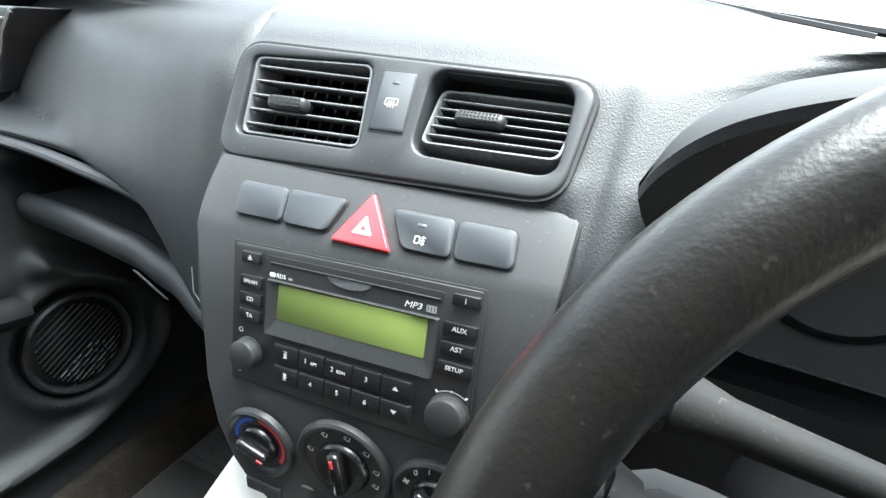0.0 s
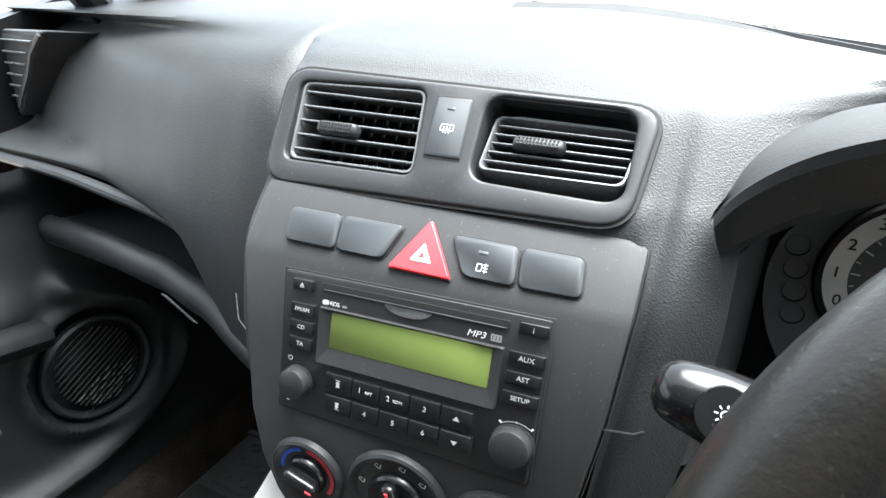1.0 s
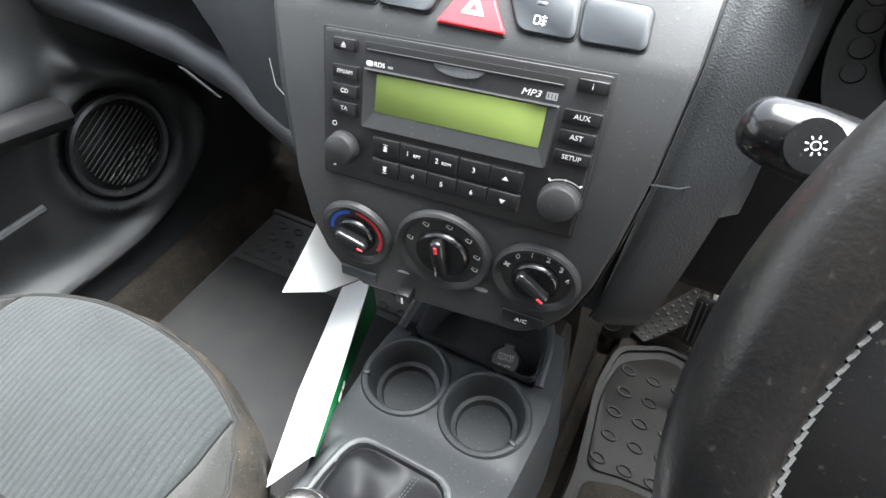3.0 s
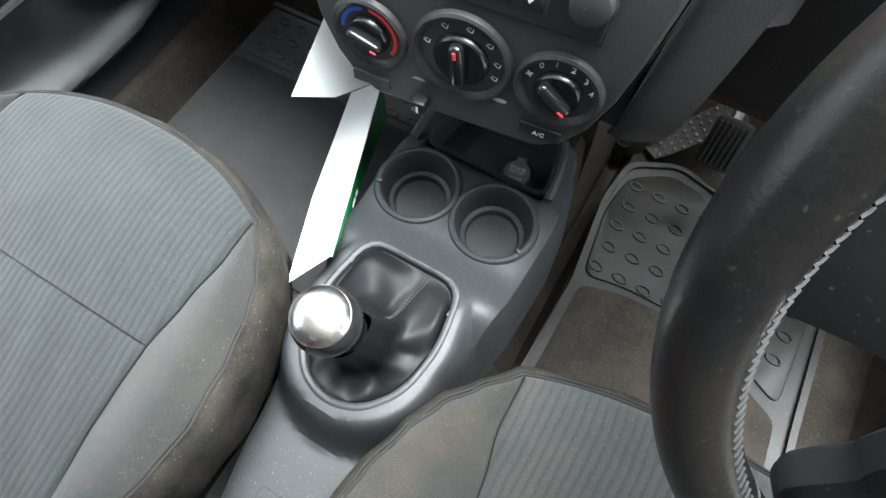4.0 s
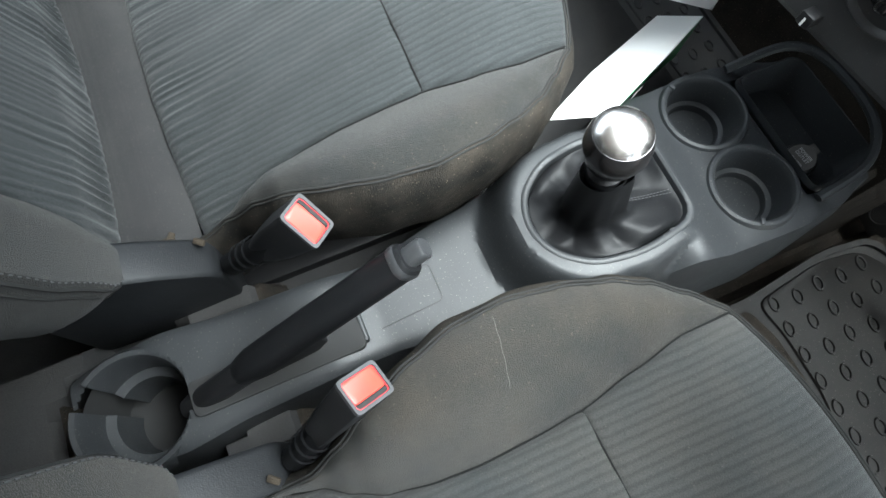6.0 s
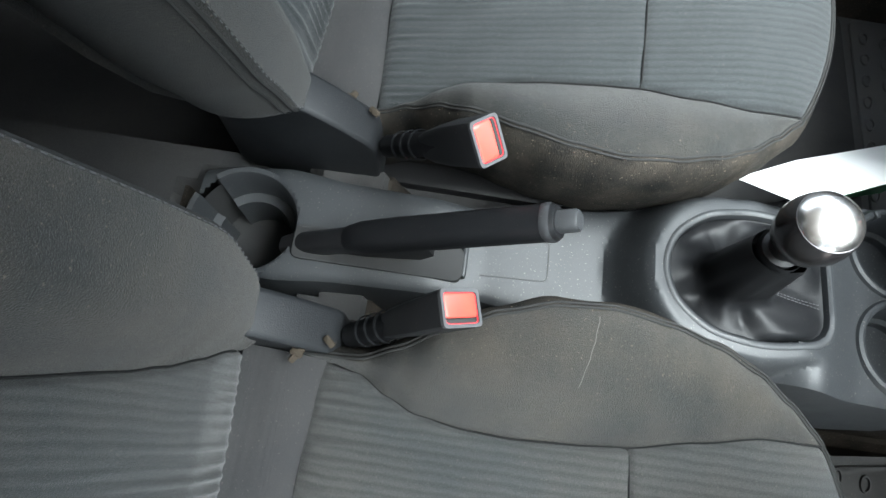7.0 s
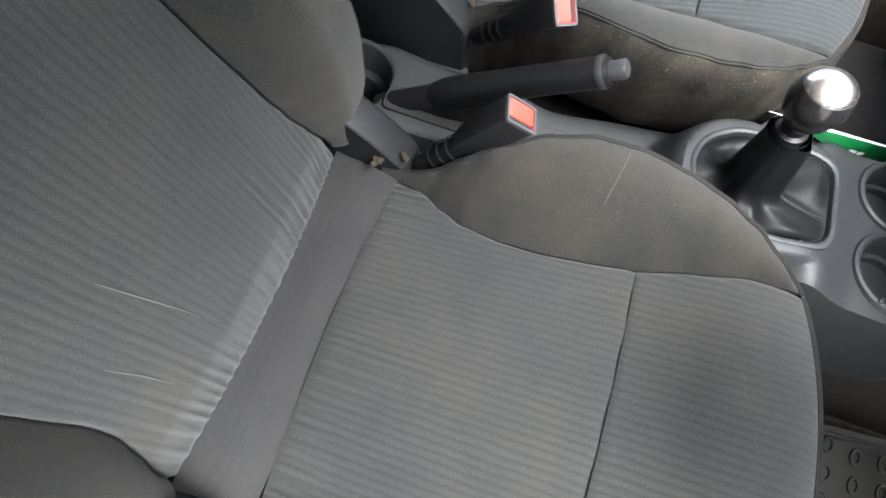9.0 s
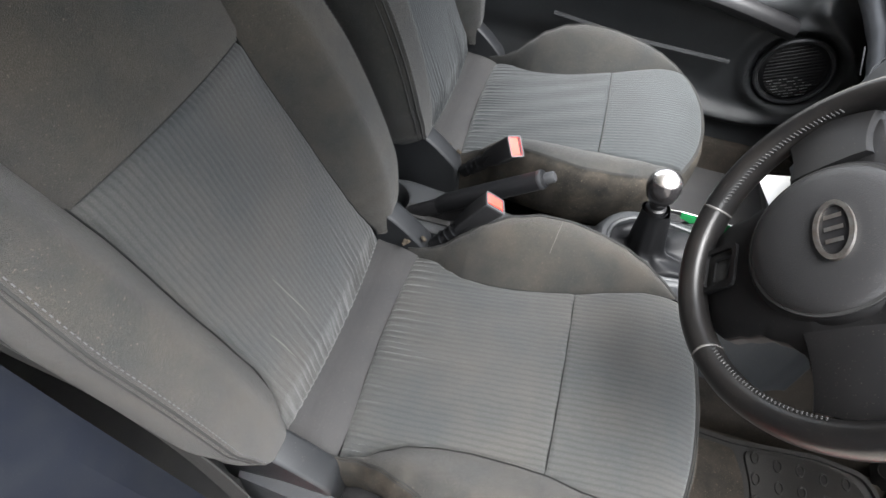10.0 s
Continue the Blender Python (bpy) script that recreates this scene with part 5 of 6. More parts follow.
    # flap between cushion and back
    part("seat_flap", surface(lambda s, k: (xc + s * (0.164 + 0.004 * k), -0.530 - 0.068 * k, 0.2375 + 0.010 * k + 0.0035 * math.sin(min(1.0, k * 1.25) * math.pi)), span(-1, 1, 30), span(0, 1, 14)), "flap", seat, "dark plain flap between cushion and backrest")

    # backrest in its own frame: across, up along the back, forward
    m = mat_of((xc, -0.585, 0.255), (-1, 0, 0), (0, -0.345, 0.94))
    out = -1 if xc > 0 else 1
    def back_pt(x, h, n):
        return m @ Vector((x - 0.025 * max(0.0, h - 0.1) / 0.3, h, n))
    HB = [(0.0, 0.162), (0.03, 0.157), (0.06, 0.146), (0.09, 0.137), (0.12, 0.132), (0.20, 0.126), (0.34, 0.116), (0.42, 0.116)]
    HE = [(0.0, 0.170), (0.03, 0.196), (0.06, 0.214), (0.12, 0.226), (0.30, 0.222), (0.45, 0.205), (0.56, 0.175), (0.62, 0.13)]
    top = 0.373
    def half_back(side, h):
        w = lerp_table(h, HB)
        return w * (1 + (0.16 * max(0.0, h - 0.08) / 0.3 if side * out > 0 else 0.0))
    def panel(s, t, h0, h1, lift=0.0):
        h = h0 + (h1 - h0) * t
        w = half_back(s, h)
        n = 0.010 * (1 - s * s) + dip((s + 1) / 2, 0.010, 0.006) + dip(t, 0.010, 0.005) - (0.012 * (1 - h / 0.05) if h < 0.05 else 0)
        return back_pt(s * w, h, n + gather(s * w + 0.4, h - h0, 0.0018) + lift)
    part("back_panel", surface(lambda s, t: panel(s, t, -0.004, top), span(-1, 1, 230), span(0, 1, 70)), "rib_worn" if worn else "rib", seat, "ribbed grey cloth backrest centre")
    part("cross_seam", tube([panel(s, 1.0, -0.004, top, 0.002) for s in span(-0.99, 0.99, 30)], 0.0007, 5), "piping", seat)
    if worn:
        for x0, h0, x1, h1, r in ((-0.050, 0.173, -0.044, 0.083, 0.0005), (-0.097, 0.131, -0.093, 0.070, 0.0004)):
            pts = []
            for k in span(0, 1, 9):
                h = h0 + (h1 - h0) * k
                s = (x0 + (x1 - x0) * k) / half_back(-1, h)
                pts.append(panel(s, (h + 0.004) / (top + 0.004), -0.004, top, 0.0006))
            part("scratch_mark", tube(pts, [r * math.sin(math.pi * min(0.97, 0.05 + k)) + 0.0001 for k in span(0, 1, 9)], 5), "scuff", seat, "pale scratch in the cloth")
    part("upper_back", surface(lambda s, t: back_pt(s * ((1 - t) * half_back(s, top) + t * lerp_table(top + 0.235 * t, HE)), top + 0.235 * t, 0.010 * (1 - s * s) + dip(t, 0.02, 0.004) - 0.03 * t ** 4), span(-1, 1, 40), span(0, 1, 24)), plain, seat)
    for sg in (-1, 1):
        def wing(k, t, sg=sg):
            h = 0.022 + 0.578 * t
            a, b = half_back(sg, h), lerp_table(h, HE)
            b = max(b, a + 0.006)
            rise = 0.048 * math.sin(min(1.0, t * 1.15 + 0.02) * math.pi) ** 0.55 if t < 0.85 else 0.0
            if k <= 0.55:
                q = k / 0.55
                return back_pt(sg * (a + (b - a) * q), h, rise * 1.12 * math.sin(min(1, q * 1.9) * math.pi / 2) ** 1.1 * (1 - 0.10 * max(0.0, q - 0.5)) + dip(min(k, 0.5), 0.03, 0.005))
            q = (k - 0.55) / 0.45
            return back_pt(sg * (b + 0.012 * math.sin(q * math.pi) - 0.02 * q * q), h, rise * 1.064 * (1 - q) ** 0.8 - 0.105 * q)
        part("back_bolster", surface(wing, span(0, 1, 40), span(0, 1, 80)), plain, seat, "plain grey-brown cloth backrest bolster")
        part("bolster_seam", tube([wing(0.0, t) + m.to_3x3() @ Vector((0, 0, 0.002)) for t in span(0.0, 0.66, 50)], 0.0009, 5), "thread", seat)
        part("piping", tube([wing(0.57, t) for t in span(0.0, 1, 40)], 0.0018, 6), "piping", seat)
        part("stitching", dashes([wing(0.545, t) for t in span(0.02, 0.98, 190)], 0.0005), "dial2", seat, "grey stitching along the bolster")
        part("piping", tube([wing(0.60, t) for t in span(0.0, 1, 40)], 0.0012, 6), "piping", seat)
        # rounded lower tip of the bolster
        tip = []
        for a in span(0, math.pi / 2, 7):
            tip.append([wing(k, 0) + (m.to_3x3() @ Vector((0, -0.020 * math.sin(a), -0.012 * (1 - math.cos(a))))) * math.sin(math.pi * (0.06 + 0.88 * k)) for k in span(0, 1, 30)])
        part("bolster_tip", loft(tip, closed=False, caps=False), plain, seat)
    part("back_shell", loft([[back_pt(sx * lerp_table(h, HE) * 0.96, h, n) for sx, n in ((-1, -0.10), (1, -0.10), (0.8, -0.125), (-0.8, -0.125))] for h in span(-0.03, 0.60, 12)]), "cloth", seat)
    # hinge covers
    for sg in (-1, 1):
        hx = xc + sg * 0.187
        prof = rounded([(-0.520, 0.250), (-0.560, 0.288), (-0.605, 0.322), (-0.665, 0.312), (-0.665, 0.17), (-0.520, 0.15)], 0.012, 3)
        rings = []
        for dx, g in ((-0.019, 0.95), (-0.0175, 0.98), (-0.014, 1.0), (0.014, 1.0), (0.0175, 0.98), (0.019, 0.95)):
            cy, cz = -0.595, 0.24
            rings.append([(hx + dx, cy + (y - cy) * g, cz + (z - cz) * g) for y, z in prof])
        part("hinge_cover", loft(rings), "hinge", seat, "black grained plastic hinge cover")
    part("side_trim", loft([[(xc - out * (0.196 + o), y, 0.225 + dz), (xc - out * (0.212 + o), y, 0.21 + dz), (xc - out * (0.216 + o), y, 0.12), (xc - out * (0.196 + o), y, 0.10)] for y, o, dz in ((-0.64, 0.0, 0.0), (-0.58, 0.006, 0.012), (-0.45, 0.012, 0.004), (-0.30, 0.012, 0.0), (-0.22, 0.0, -0.03))]), "trim", seat, "grey plastic seat side trim")
    # frayed foam showing at the inner hinge
    rnd = random.Random(4)
    for j in range(3):
        c = Vector((xc - out * -1 * 0.0, -0.545, 0.262)) + Vector((out * (0.160 + 0.018 * rnd.random()), 0.035 * rnd.random() - 0.010, 0.006 * rnd.random()))
        part("frayed_foam", rbox(0, 0, 0, 0.010 + 0.006 * rnd.random(), 0.006, 0.004, 0.0018, 2, pose(c.x, c.y, c.z, 40 * rnd.random(), 0, 180 * rnd.random())), "foam", seat)
    return seat


make_seat("front_seat", 0.287, "grey ribbed cloth driver seat with worn brownish bolsters", True, -0.134)
make_seat("front_seat", -0.278, "grey ribbed cloth passenger seat with plain bolsters", False, -0.122)

# ---- centre console between the seats ----
CONSOLE = thing("centre_console", "black plastic console with cup holders on the tunnel", "centre console")
CUPS = [(-0.049, -0.020), (0.041, -0.020)]
BOOT = [(-0.047, -0.106), (0.047, -0.106), (0.057, -0.165), (0.050, -0.210), (0.028, -0.238), (0.0, -0.247), (-0.028, -0.238), (-0.050, -0.210), (-0.057, -0.165)]
REAR_CUP = (0.004, -0.636)


def boot_r(x, y):
    """0 inside the boot opening, growing outwards."""
    dx = max(0.0, abs(x) - lerp_table(-y, [(0.10, 0.047), (0.165, 0.057), (0.19, 0.055)]))
    if y < -0.19:
        return max(0.0, math.hypot(x, y + 0.19) - 0.056)
    return math.hypot(dx, max(0.0, y + 0.106))


def ss(a, b, x):
    k = min(max((x - a) / (b - a), 0.0), 1.0)
    return k * k * (3 - 2 * k)


def console_z(x, y):
    tun = 0.208 - 0.004 * ss(-0.35, -0.7, y)
    hump = 0.265 - 0.02 * ss(-0.13, -0.06, y)
    d = boot_r(x, y)
    z = tun + (hump - tun) * (1 - ss(0.014, 0.045, d)) if y < -0.10 else hump
    z = max(z, tun + (hump - tun) * ss(-0.19, -0.10, y)) if y < -0.10 else z
    if y > 0.02:
        z = 0.245 - 0.03 * ss(0.02, 0.05, y) * (1 if abs(x) < 0.070 else 0.2)
    hb = 0.012 * ss(-0.40, -0.46, y) * (1 - ss(-0.60, -0.66, y) * 0.5)
    z += hb
    return z


def half_w(y):
    return lerp_table(y, [(-0.70, 0.040), (-0.66, 0.052), (-0.60, 0.056), (-0.54, 0.050), (-0.40, 0.046), (-0.30, 0.064), (-0.24, 0.074), (-0.16, 0.084), (-0.08, 0.094), (0.0, 0.097), (0.06, 0.092), (0.10, 0.078)])


bm = empty_bm()
ys = span(-0.685, 0.105, 200)
rows = []
for y in ys:
    w = half_w(y)
    row = []
    for k in span(-1, 1, 61):
        row.append((k * w, y, console_z(k * w, y) - 0.006 * abs(k) ** 8))
    row = [(-w - 0.012, y, 0.10), (-w - 0.004, y, row[0][2] - 0.02)] + row + [(w + 0.004, y, row[-1][2] - 0.02), (w + 0.012, y, 0.10)]
    rows.append(row)
bm = loft(rows, closed=False, caps=False)
cut = [v for v in bm.verts if any(math.hypot(v.co.x - c[0], v.co.y - c[1]) < 0.0395 for c in CUPS) or (v.co.z > 0.2 and boot_r(v.co.x, v.co.y) <= 0.0 and -0.25 < v.co.y < -0.104) or (v.co.y > 0.036 and abs(v.co.x) < 0.066 and v.co.z > 0.2) or math.hypot(v.co.x - REAR_CUP[0], v.co.y - REAR_CUP[1]) < 0.050]
bmesh.ops.delete(bm, geom=cut, context="VERTS")
part("console_body", bm, "console", CONSOLE)
for cx, cy in CUPS:
    m = pose(cx, cy, 0.245)
    part("cup_holder", lathe([(0.0490, -0.008), (0.0470, -0.001), (0.0452, 0.0032), (0.0425, 0.0046), (0.0402, 0.0038), (0.0386, 0.0008), (0.0376, -0.004), (0.0345, -0.0270), (0.0338, -0.0285), (0.0298, -0.0295), (0.0290, -0.0302), (0.0285, -0.0375), (0.0278, -0.0385), (0.0, -0.0385)], 56, m), "console", CONSOLE, "round black cup holder")
m = pose(REAR_CUP[0], REAR_CUP[1], 0.212)
part("rear_cup_holder", lathe([(0.0575, -0.03), (0.0565, 0.0), (0.0545, 0.003), (0.050, 0.002), (0.048, -0.002), (0.045, -0.040), (0.036, -0.042), (0.035, -0.095), (0.0, -0.095)], 48, m, -112, 222), "console", CONSOLE, "round black rear cup holder with a gap")

# black lining puts the shade of the deep cup into its colour
part("cup_shade_shell", lathe([(0.0500, -0.094), (0.0500, -0.010)], 48, m), "void", CONSOLE)
part("cup_shade_floor", lathe([(0.050, -0.110), (0.050, -0.094), (0.0, -0.094)], 36, m), "void", CONSOLE)

# gear lever
GEAR = thing("gear_lever", "gear lever with a chrome-capped knob and black vinyl boot", "gear lever")
outline = rounded(BOOT, 0.02, 4)
def boot_ring(g, z):
    return [(p[0] * (1 + g / 0.055), -0.172 + (p[1] + 0.172) * (1 + g / 0.068), z) for p in dense(outline, 0.006)]


part("boot_frame", loft([boot_ring(0.0085, 0.2600), boot_ring(0.0080, 0.2652), boot_ring(0.0062, 0.2664), boot_ring(0.0040, 0.2664), boot_ring(0.0020, 0.2650), boot_ring(0.0006, 0.2600), boot_ring(0.0, 0.2500)], True, False), "console", GEAR, "rounded satin frame round the boot")
fine = dense(outline, 0.0035)


def crease(a):
    """A soft swell between sharp valleys."""
    return 2 * abs(math.sin(0.5 * a)) - 1.2


rings = []
for k in span(0, 1, 34):
    ring = []
    env = ss(0.0, 0.22, k) * (1 - ss(0.62, 0.95, k))
    for p in fine:
        a = math.atan2(p[1] + 0.185, p[0])
        front = max(0.0, math.sin(a))
        f = 1 - 0.60 * ss(0.0, 0.62, k) - 0.10 * ss(0.55, 1.0, k)
        fold = env * (0.30 * crease(3 * a + 1.9 + 1.2 * k) + 0.16 * crease(5 * a - 0.6 - 2.6 * k) + 0.05 * math.sin(9 * a + 7 * k))
        z = 0.2600 - 0.006 * math.sin(math.pi * min(1.0, k / 0.5)) * (1 - 0.6 * front) + 0.088 * ss(0.42, 1.0, k) ** 1.25 + 0.020 * fold + 0.010 * front * env
        g = f * (1 + 0.16 * fold)
        ring.append((0.006 * k + p[0] * g, -0.172 - 0.031 * k + (p[1] + 0.172) * g, z))
    rings.append(ring)
part("boot", loft(rings, True, False), "vinyl", GEAR, "creased black vinyl boot", sharp=60)
# double seam down the front of the boot
start = min(range(len(fine)), key=lambda q: abs(fine[q][0] - 0.016) + (9 if fine[q][1] < -0.15 else 0))
for shift in (0, 1):
    line = [Vector(r[(start + shift) % len(fine)]) + Vector((0, 0, 0.0005)) for r in rings[2:22]]
    for p, q in zip(line, line[1:]):
        part("stitch", tube([p, p.lerp(q, 0.6)], 0.0005, 4), "dial2", GEAR)
part("collar", lathe([(0.0165, -0.004), (0.0175, 0.0), (0.0165, 0.004)], 24, pose(0.006, -0.203, 0.348)), "vinyl", GEAR)
m = mat_of((0.006, -0.203, 0.335), (1, 0, 0), (0, 1, 0.1))
part("lever", lathe([(0.0, -0.02), (0.013, -0.02), (0.012, 0.01), (0.0145, 0.012), (0.0145, 0.018), (0.011, 0.02), (0.011, 0.03)], 28, m), "black", GEAR)
part("knob", lathe([(0.011, 0.025), (0.015, 0.032), (0.0215, 0.042), (0.0246, 0.055), (0.0243, 0.062), (0.0228, 0.069), (0.0212, 0.0735), (0.0195, 0.0738)], 40, m), "gunmetal", GEAR)
part("knob_cap", lathe([(0.0208, 0.0725), (0.0208, 0.0745), (0.0195, 0.0762), (0.0150, 0.0795), (0.0085, 0.0820), (0.0, 0.0828)], 40, m), "capchrome", GEAR, "worn chrome cap")

# handbrake
BRAKE = thing("handbrake", "raised black handbrake lever with a push button", "handbrake")
A, B = Vector((0.018, -0.585, 0.205)), Vector((0.016, -0.372, 0.362))
d = (B - A).normalized()
side = Vector((1, 0, 0))
rise = side.cross(d).normalized()


def brake_ring(t, w, h, lift=0.0):
    return [A + d * t + side * w * math.copysign(abs(math.cos(a)) ** 0.75, math.cos(a)) + rise * (lift + h * math.copysign(abs(math.sin(a)) ** 0.75, math.sin(a))) for a in span(0, 2 * math.pi, 29)[:-1]]


L = (B - A).length
part("lever", loft([brake_ring(-0.012, 0.009, 0.010), brake_ring(0.0, 0.0105, 0.012), brake_ring(0.060, 0.0108, 0.0125), brake_ring(0.070, 0.0112, 0.013)]), "black", BRAKE, "black moulded lever root")
part("grip", loft([brake_ring(0.066, 0.0100, 0.0115), brake_ring(0.074, 0.0118, 0.0132, 0.001), brake_ring(0.090, 0.0138, 0.0150, 0.002), brake_ring(0.120, 0.0140, 0.0148, 0.002), brake_ring(L - 0.060, 0.0134, 0.0140, 0.001), brake_ring(L - 0.012, 0.0130, 0.0136), brake_ring(L - 0.003, 0.0126, 0.0132), brake_ring(L, 0.0112, 0.0116)]), "vinyl", BRAKE, "worn black grip")
part("grip_ring", loft([brake_ring(L - 0.0100, 0.0133, 0.0139), brake_ring(L - 0.0085, 0.0136, 0.0142), brake_ring(L - 0.0045, 0.0136, 0.0142), brake_ring(L - 0.0030, 0.0130, 0.0136)], True, False), "trim", BRAKE)
part("push_button", loft([brake_ring(L - 0.004, 0.0078, 0.0082), brake_ring(L + 0.0130, 0.0078, 0.0082), brake_ring(L + 0.0150, 0.0066, 0.0070)]), "trim", BRAKE, "grey push button")
part("lever_web", loft([[A + d * t + side * w - rise * h for w, h in ((-0.006, 0.004), (0.006, 0.004), (0.006, g), (-0.006, g))] for t, g in ((0.02, 0.012), (0.07, 0.030), (0.115, 0.046), (0.135, 0.038), (0.145, 0.008))]), "black", BRAKE)

# buckles
def make_buckle(base, head, turn):
    b = thing("seat_belt_buckle", "black seat belt buckle with a red release button", "seat belt buckle", group="seat belt buckles")
    base, head = Vector(base), Vector(head)
    z = (head - base).normalized()
    x = Vector((math.cos(radians(turn)), math.sin(radians(turn)), 0))
    x = (x - z * x.dot(z)).normalized()
    m = mat_of(head, x, z.cross(x), z)
    L = (head - base).length
    part("stalk", tube([m @ Vector((0, 0, -L)), m @ Vector((0, 0, -L * 0.55)), m @ Vector((0, 0, -0.045))], [0.011, 0.011, 0.012], 12), "vinyl", b)
    for k in (0.62, 0.72, 0.82):
        part("rib", lathe([(0.0125, -0.002), (0.0135, 0.0), (0.0125, 0.002)], 16, m @ Matrix.Translation((0, 0, -L * k))), "vinyl", b)
    rings = []
    for h, sx, sy in ((-0.078, 0.0100, 0.0095), (-0.064, 0.0135, 0.0110), (-0.040, 0.0162, 0.0125), (-0.003, 0.0176, 0.0136), (0.0, 0.0168, 0.0128)):
        rings.append([m @ Vector((sx * 1.0 * p[0], sy * p[1], h)) for p in rounded(rect(-1, -1, 1, 1), 0.35, 3)])
    part("housing", loft(rings), "black", b)
    o = [(0.0173 * p[0], 0.0132 * p[1]) for p in rounded(rect(-1, -1, 1, 1), 0.25, 3)]
    i = [(0.0150 * p[0], 0.0108 * p[1]) for p in rounded(rect(-1, -1, 1, 1), 0.25, 3)]
    part("bezel", frame_plate(o, i, -0.001, 0.002, m), "dial2", b, "grey plastic rim")
    part("release_button", slab([(p[0] * 0.96, p[1] * 0.78 + 0.0020) for p in i], 0.0, 0.0016, m), "release", b, "red release button")
    part("tongue_slot", slab([(p[0] * 0.94, p[1] * 0.14 - 0.0088) for p in i], 0.0, 0.0004, m, 0.0001), "void", b)
    part("button_rim", frame_plate([(p[0] * 0.98, p[1] * 0.98) for p in i], [(p[0] * 0.95, p[1] * 0.94) for p in i], 0.0, 0.0012, m), "redprint", b)
    return b


make_buckle((0.100, -0.512, 0.245), (0.086, -0.433, 0.357), 105)
make_buckle((-0.080, -0.510, 0.245), (-0.038, -0.429, 0.362), 222)

# tray, outlet and small details of the console
TRAY = rounded([(-0.070, 0.034), (0.070, 0.034), (0.064, 0.098), (-0.062, 0.098)], 0.014, 4)
bm = loft([[(p[0] * f, 0.066 + (p[1] - 0.066) * f, z + (0.014 if p[1] > 0.06 and z > 0.23 else 0)) for p in TRAY] for f, z in ((1.06, 0.240), (1.03, 0.2475), (1.0, 0.247), (0.97, 0.220), (0.93, 0.214), (0.5, 0.213))], True, False)
part("front_tray", bm, "console", CONSOLE)
part("tray_floor", slab([(p[0] * 0.94, 0.066 + (p[1] - 0.066) * 0.94) for p in TRAY], 0.205, 0.2125, None, 0.001), "console", CONSOLE)
part("tray_lip", tube(smooth_path([(-0.085, 0.030, 0.246), (-0.075, 0.085, 0.268), (-0.04, 0.108, 0.275), (0.03, 0.108, 0.275), (0.068, 0.085, 0.262), (0.078, 0.030, 0.246)]), 0.005, 8), "console", CONSOLE)
for sx, cup in ((-1, CUPS[0]), (1, CUPS[1])):
    for a in ((205,) if sx < 0 else (-25,)):
        c = (cup[0] + 0.041 * math.cos(radians(a)), cup[1] + 0.041 * math.sin(radians(a)))
        part("cup_tab", rbox(0, 0, 0, 0.008, 0.005, 0.010, 0.002, 2, pose(c[0], c[1], 0.2465, 0, 0, a)), "console", CONSOLE)
# flat near-black plate painted as the shade in the lever slot
part("brake_slot_shade", slab(rounded([(0.001, -0.585), (0.034, -0.585), (0.034, -0.425), (0.001, -0.425)], 0.008, 4), 0.200, 0.2215, None, 0.001), "void", CONSOLE)
BIN = rounded([(-0.022, -0.342), (0.018, -0.342), (0.022, -0.420), (-0.018, -0.420)], 0.006, 4)
part("bin_groove", frame_plate(inset(BIN, -0.0006), inset(BIN, 0.0004), 0.204, 0.2082), "void", CONSOLE)
part("cross_rib", rbox(0.004, -0.424, 0.215, 0.05, 0.006, 0.012, 0.003, 3), "console", CONSOLE)
outlet = thing("power_outlet", "grey round power outlet cap with white lettering", "power outlet")
OM = mat_of((0.034, 0.046, 0.2400), (1, 0.12, 0), (-0.12, 1, 0.35))
part("cap", lathe([(0.0150, -0.012), (0.0148, 0.0005), (0.0138, 0.0022), (0.0, 0.0026)], 36, OM), "matflap", outlet)
part("hinge_tab", rbox(0, 0.0155, 0.0, 0.011, 0.006, 0.004, 0.0012, 2, OM), "matflap", outlet)
part("socket", lathe([(0.0185, -0.016), (0.0180, -0.006), (0.0160, -0.004), (0.0155, -0.012)], 36, OM), "black", outlet)
part("lettering", letters("POWER", 0.0050, OM @ Matrix.Translation((0, 0.0048, 0.0025))), "grey", outlet)
part("lettering", letters("OUTLET", 0.0046, OM @ Matrix.Translation((0, 0.0005, 0.0027))), "grey", outlet)
part("lettering", letters("12V 120W", 0.0034, OM @ Matrix.Translation((0, -0.0060, 0.0026))), "grey", outlet)
# rail bolt beside the console
bolt = thing("rail_bolt", "dusty steel seat rail bolt beside the console", "bolt")
BLT = pose(-0.127, -0.20, 0.109)
part("washer", lathe([(0.015, -0.004), (0.015, 0.0), (0.012, 0.0015), (0.0, 0.0015)], 24, BLT), "rubber", bolt)
part("head", lathe([(0.008, 0.0), (0.008, 0.006), (0.006, 0.0075), (0.0, 0.0075)], 6, BLT), "steel", bolt)
part("bracket", rbox(-0.127, -0.215, 0.095, 0.035, 0.07, 0.018, 0.004, 2), "rubber", bolt)

# ---- steering wheel ----
WHEEL = thing("steering_wheel", "worn black leather steering wheel with dark grey hub, slightly turned", "steering wheel")
WC, WR, WT = Vector((0.3047, -0.148, 0.6299)), 0.1375, 0.0130
WM = mat_of(WC, (0.97878, 0.20492, 0), (-0.10084, 0.48165, 0.87054))
WS = WM @ Matrix.Rotation(radians(-17), 4, "Z")


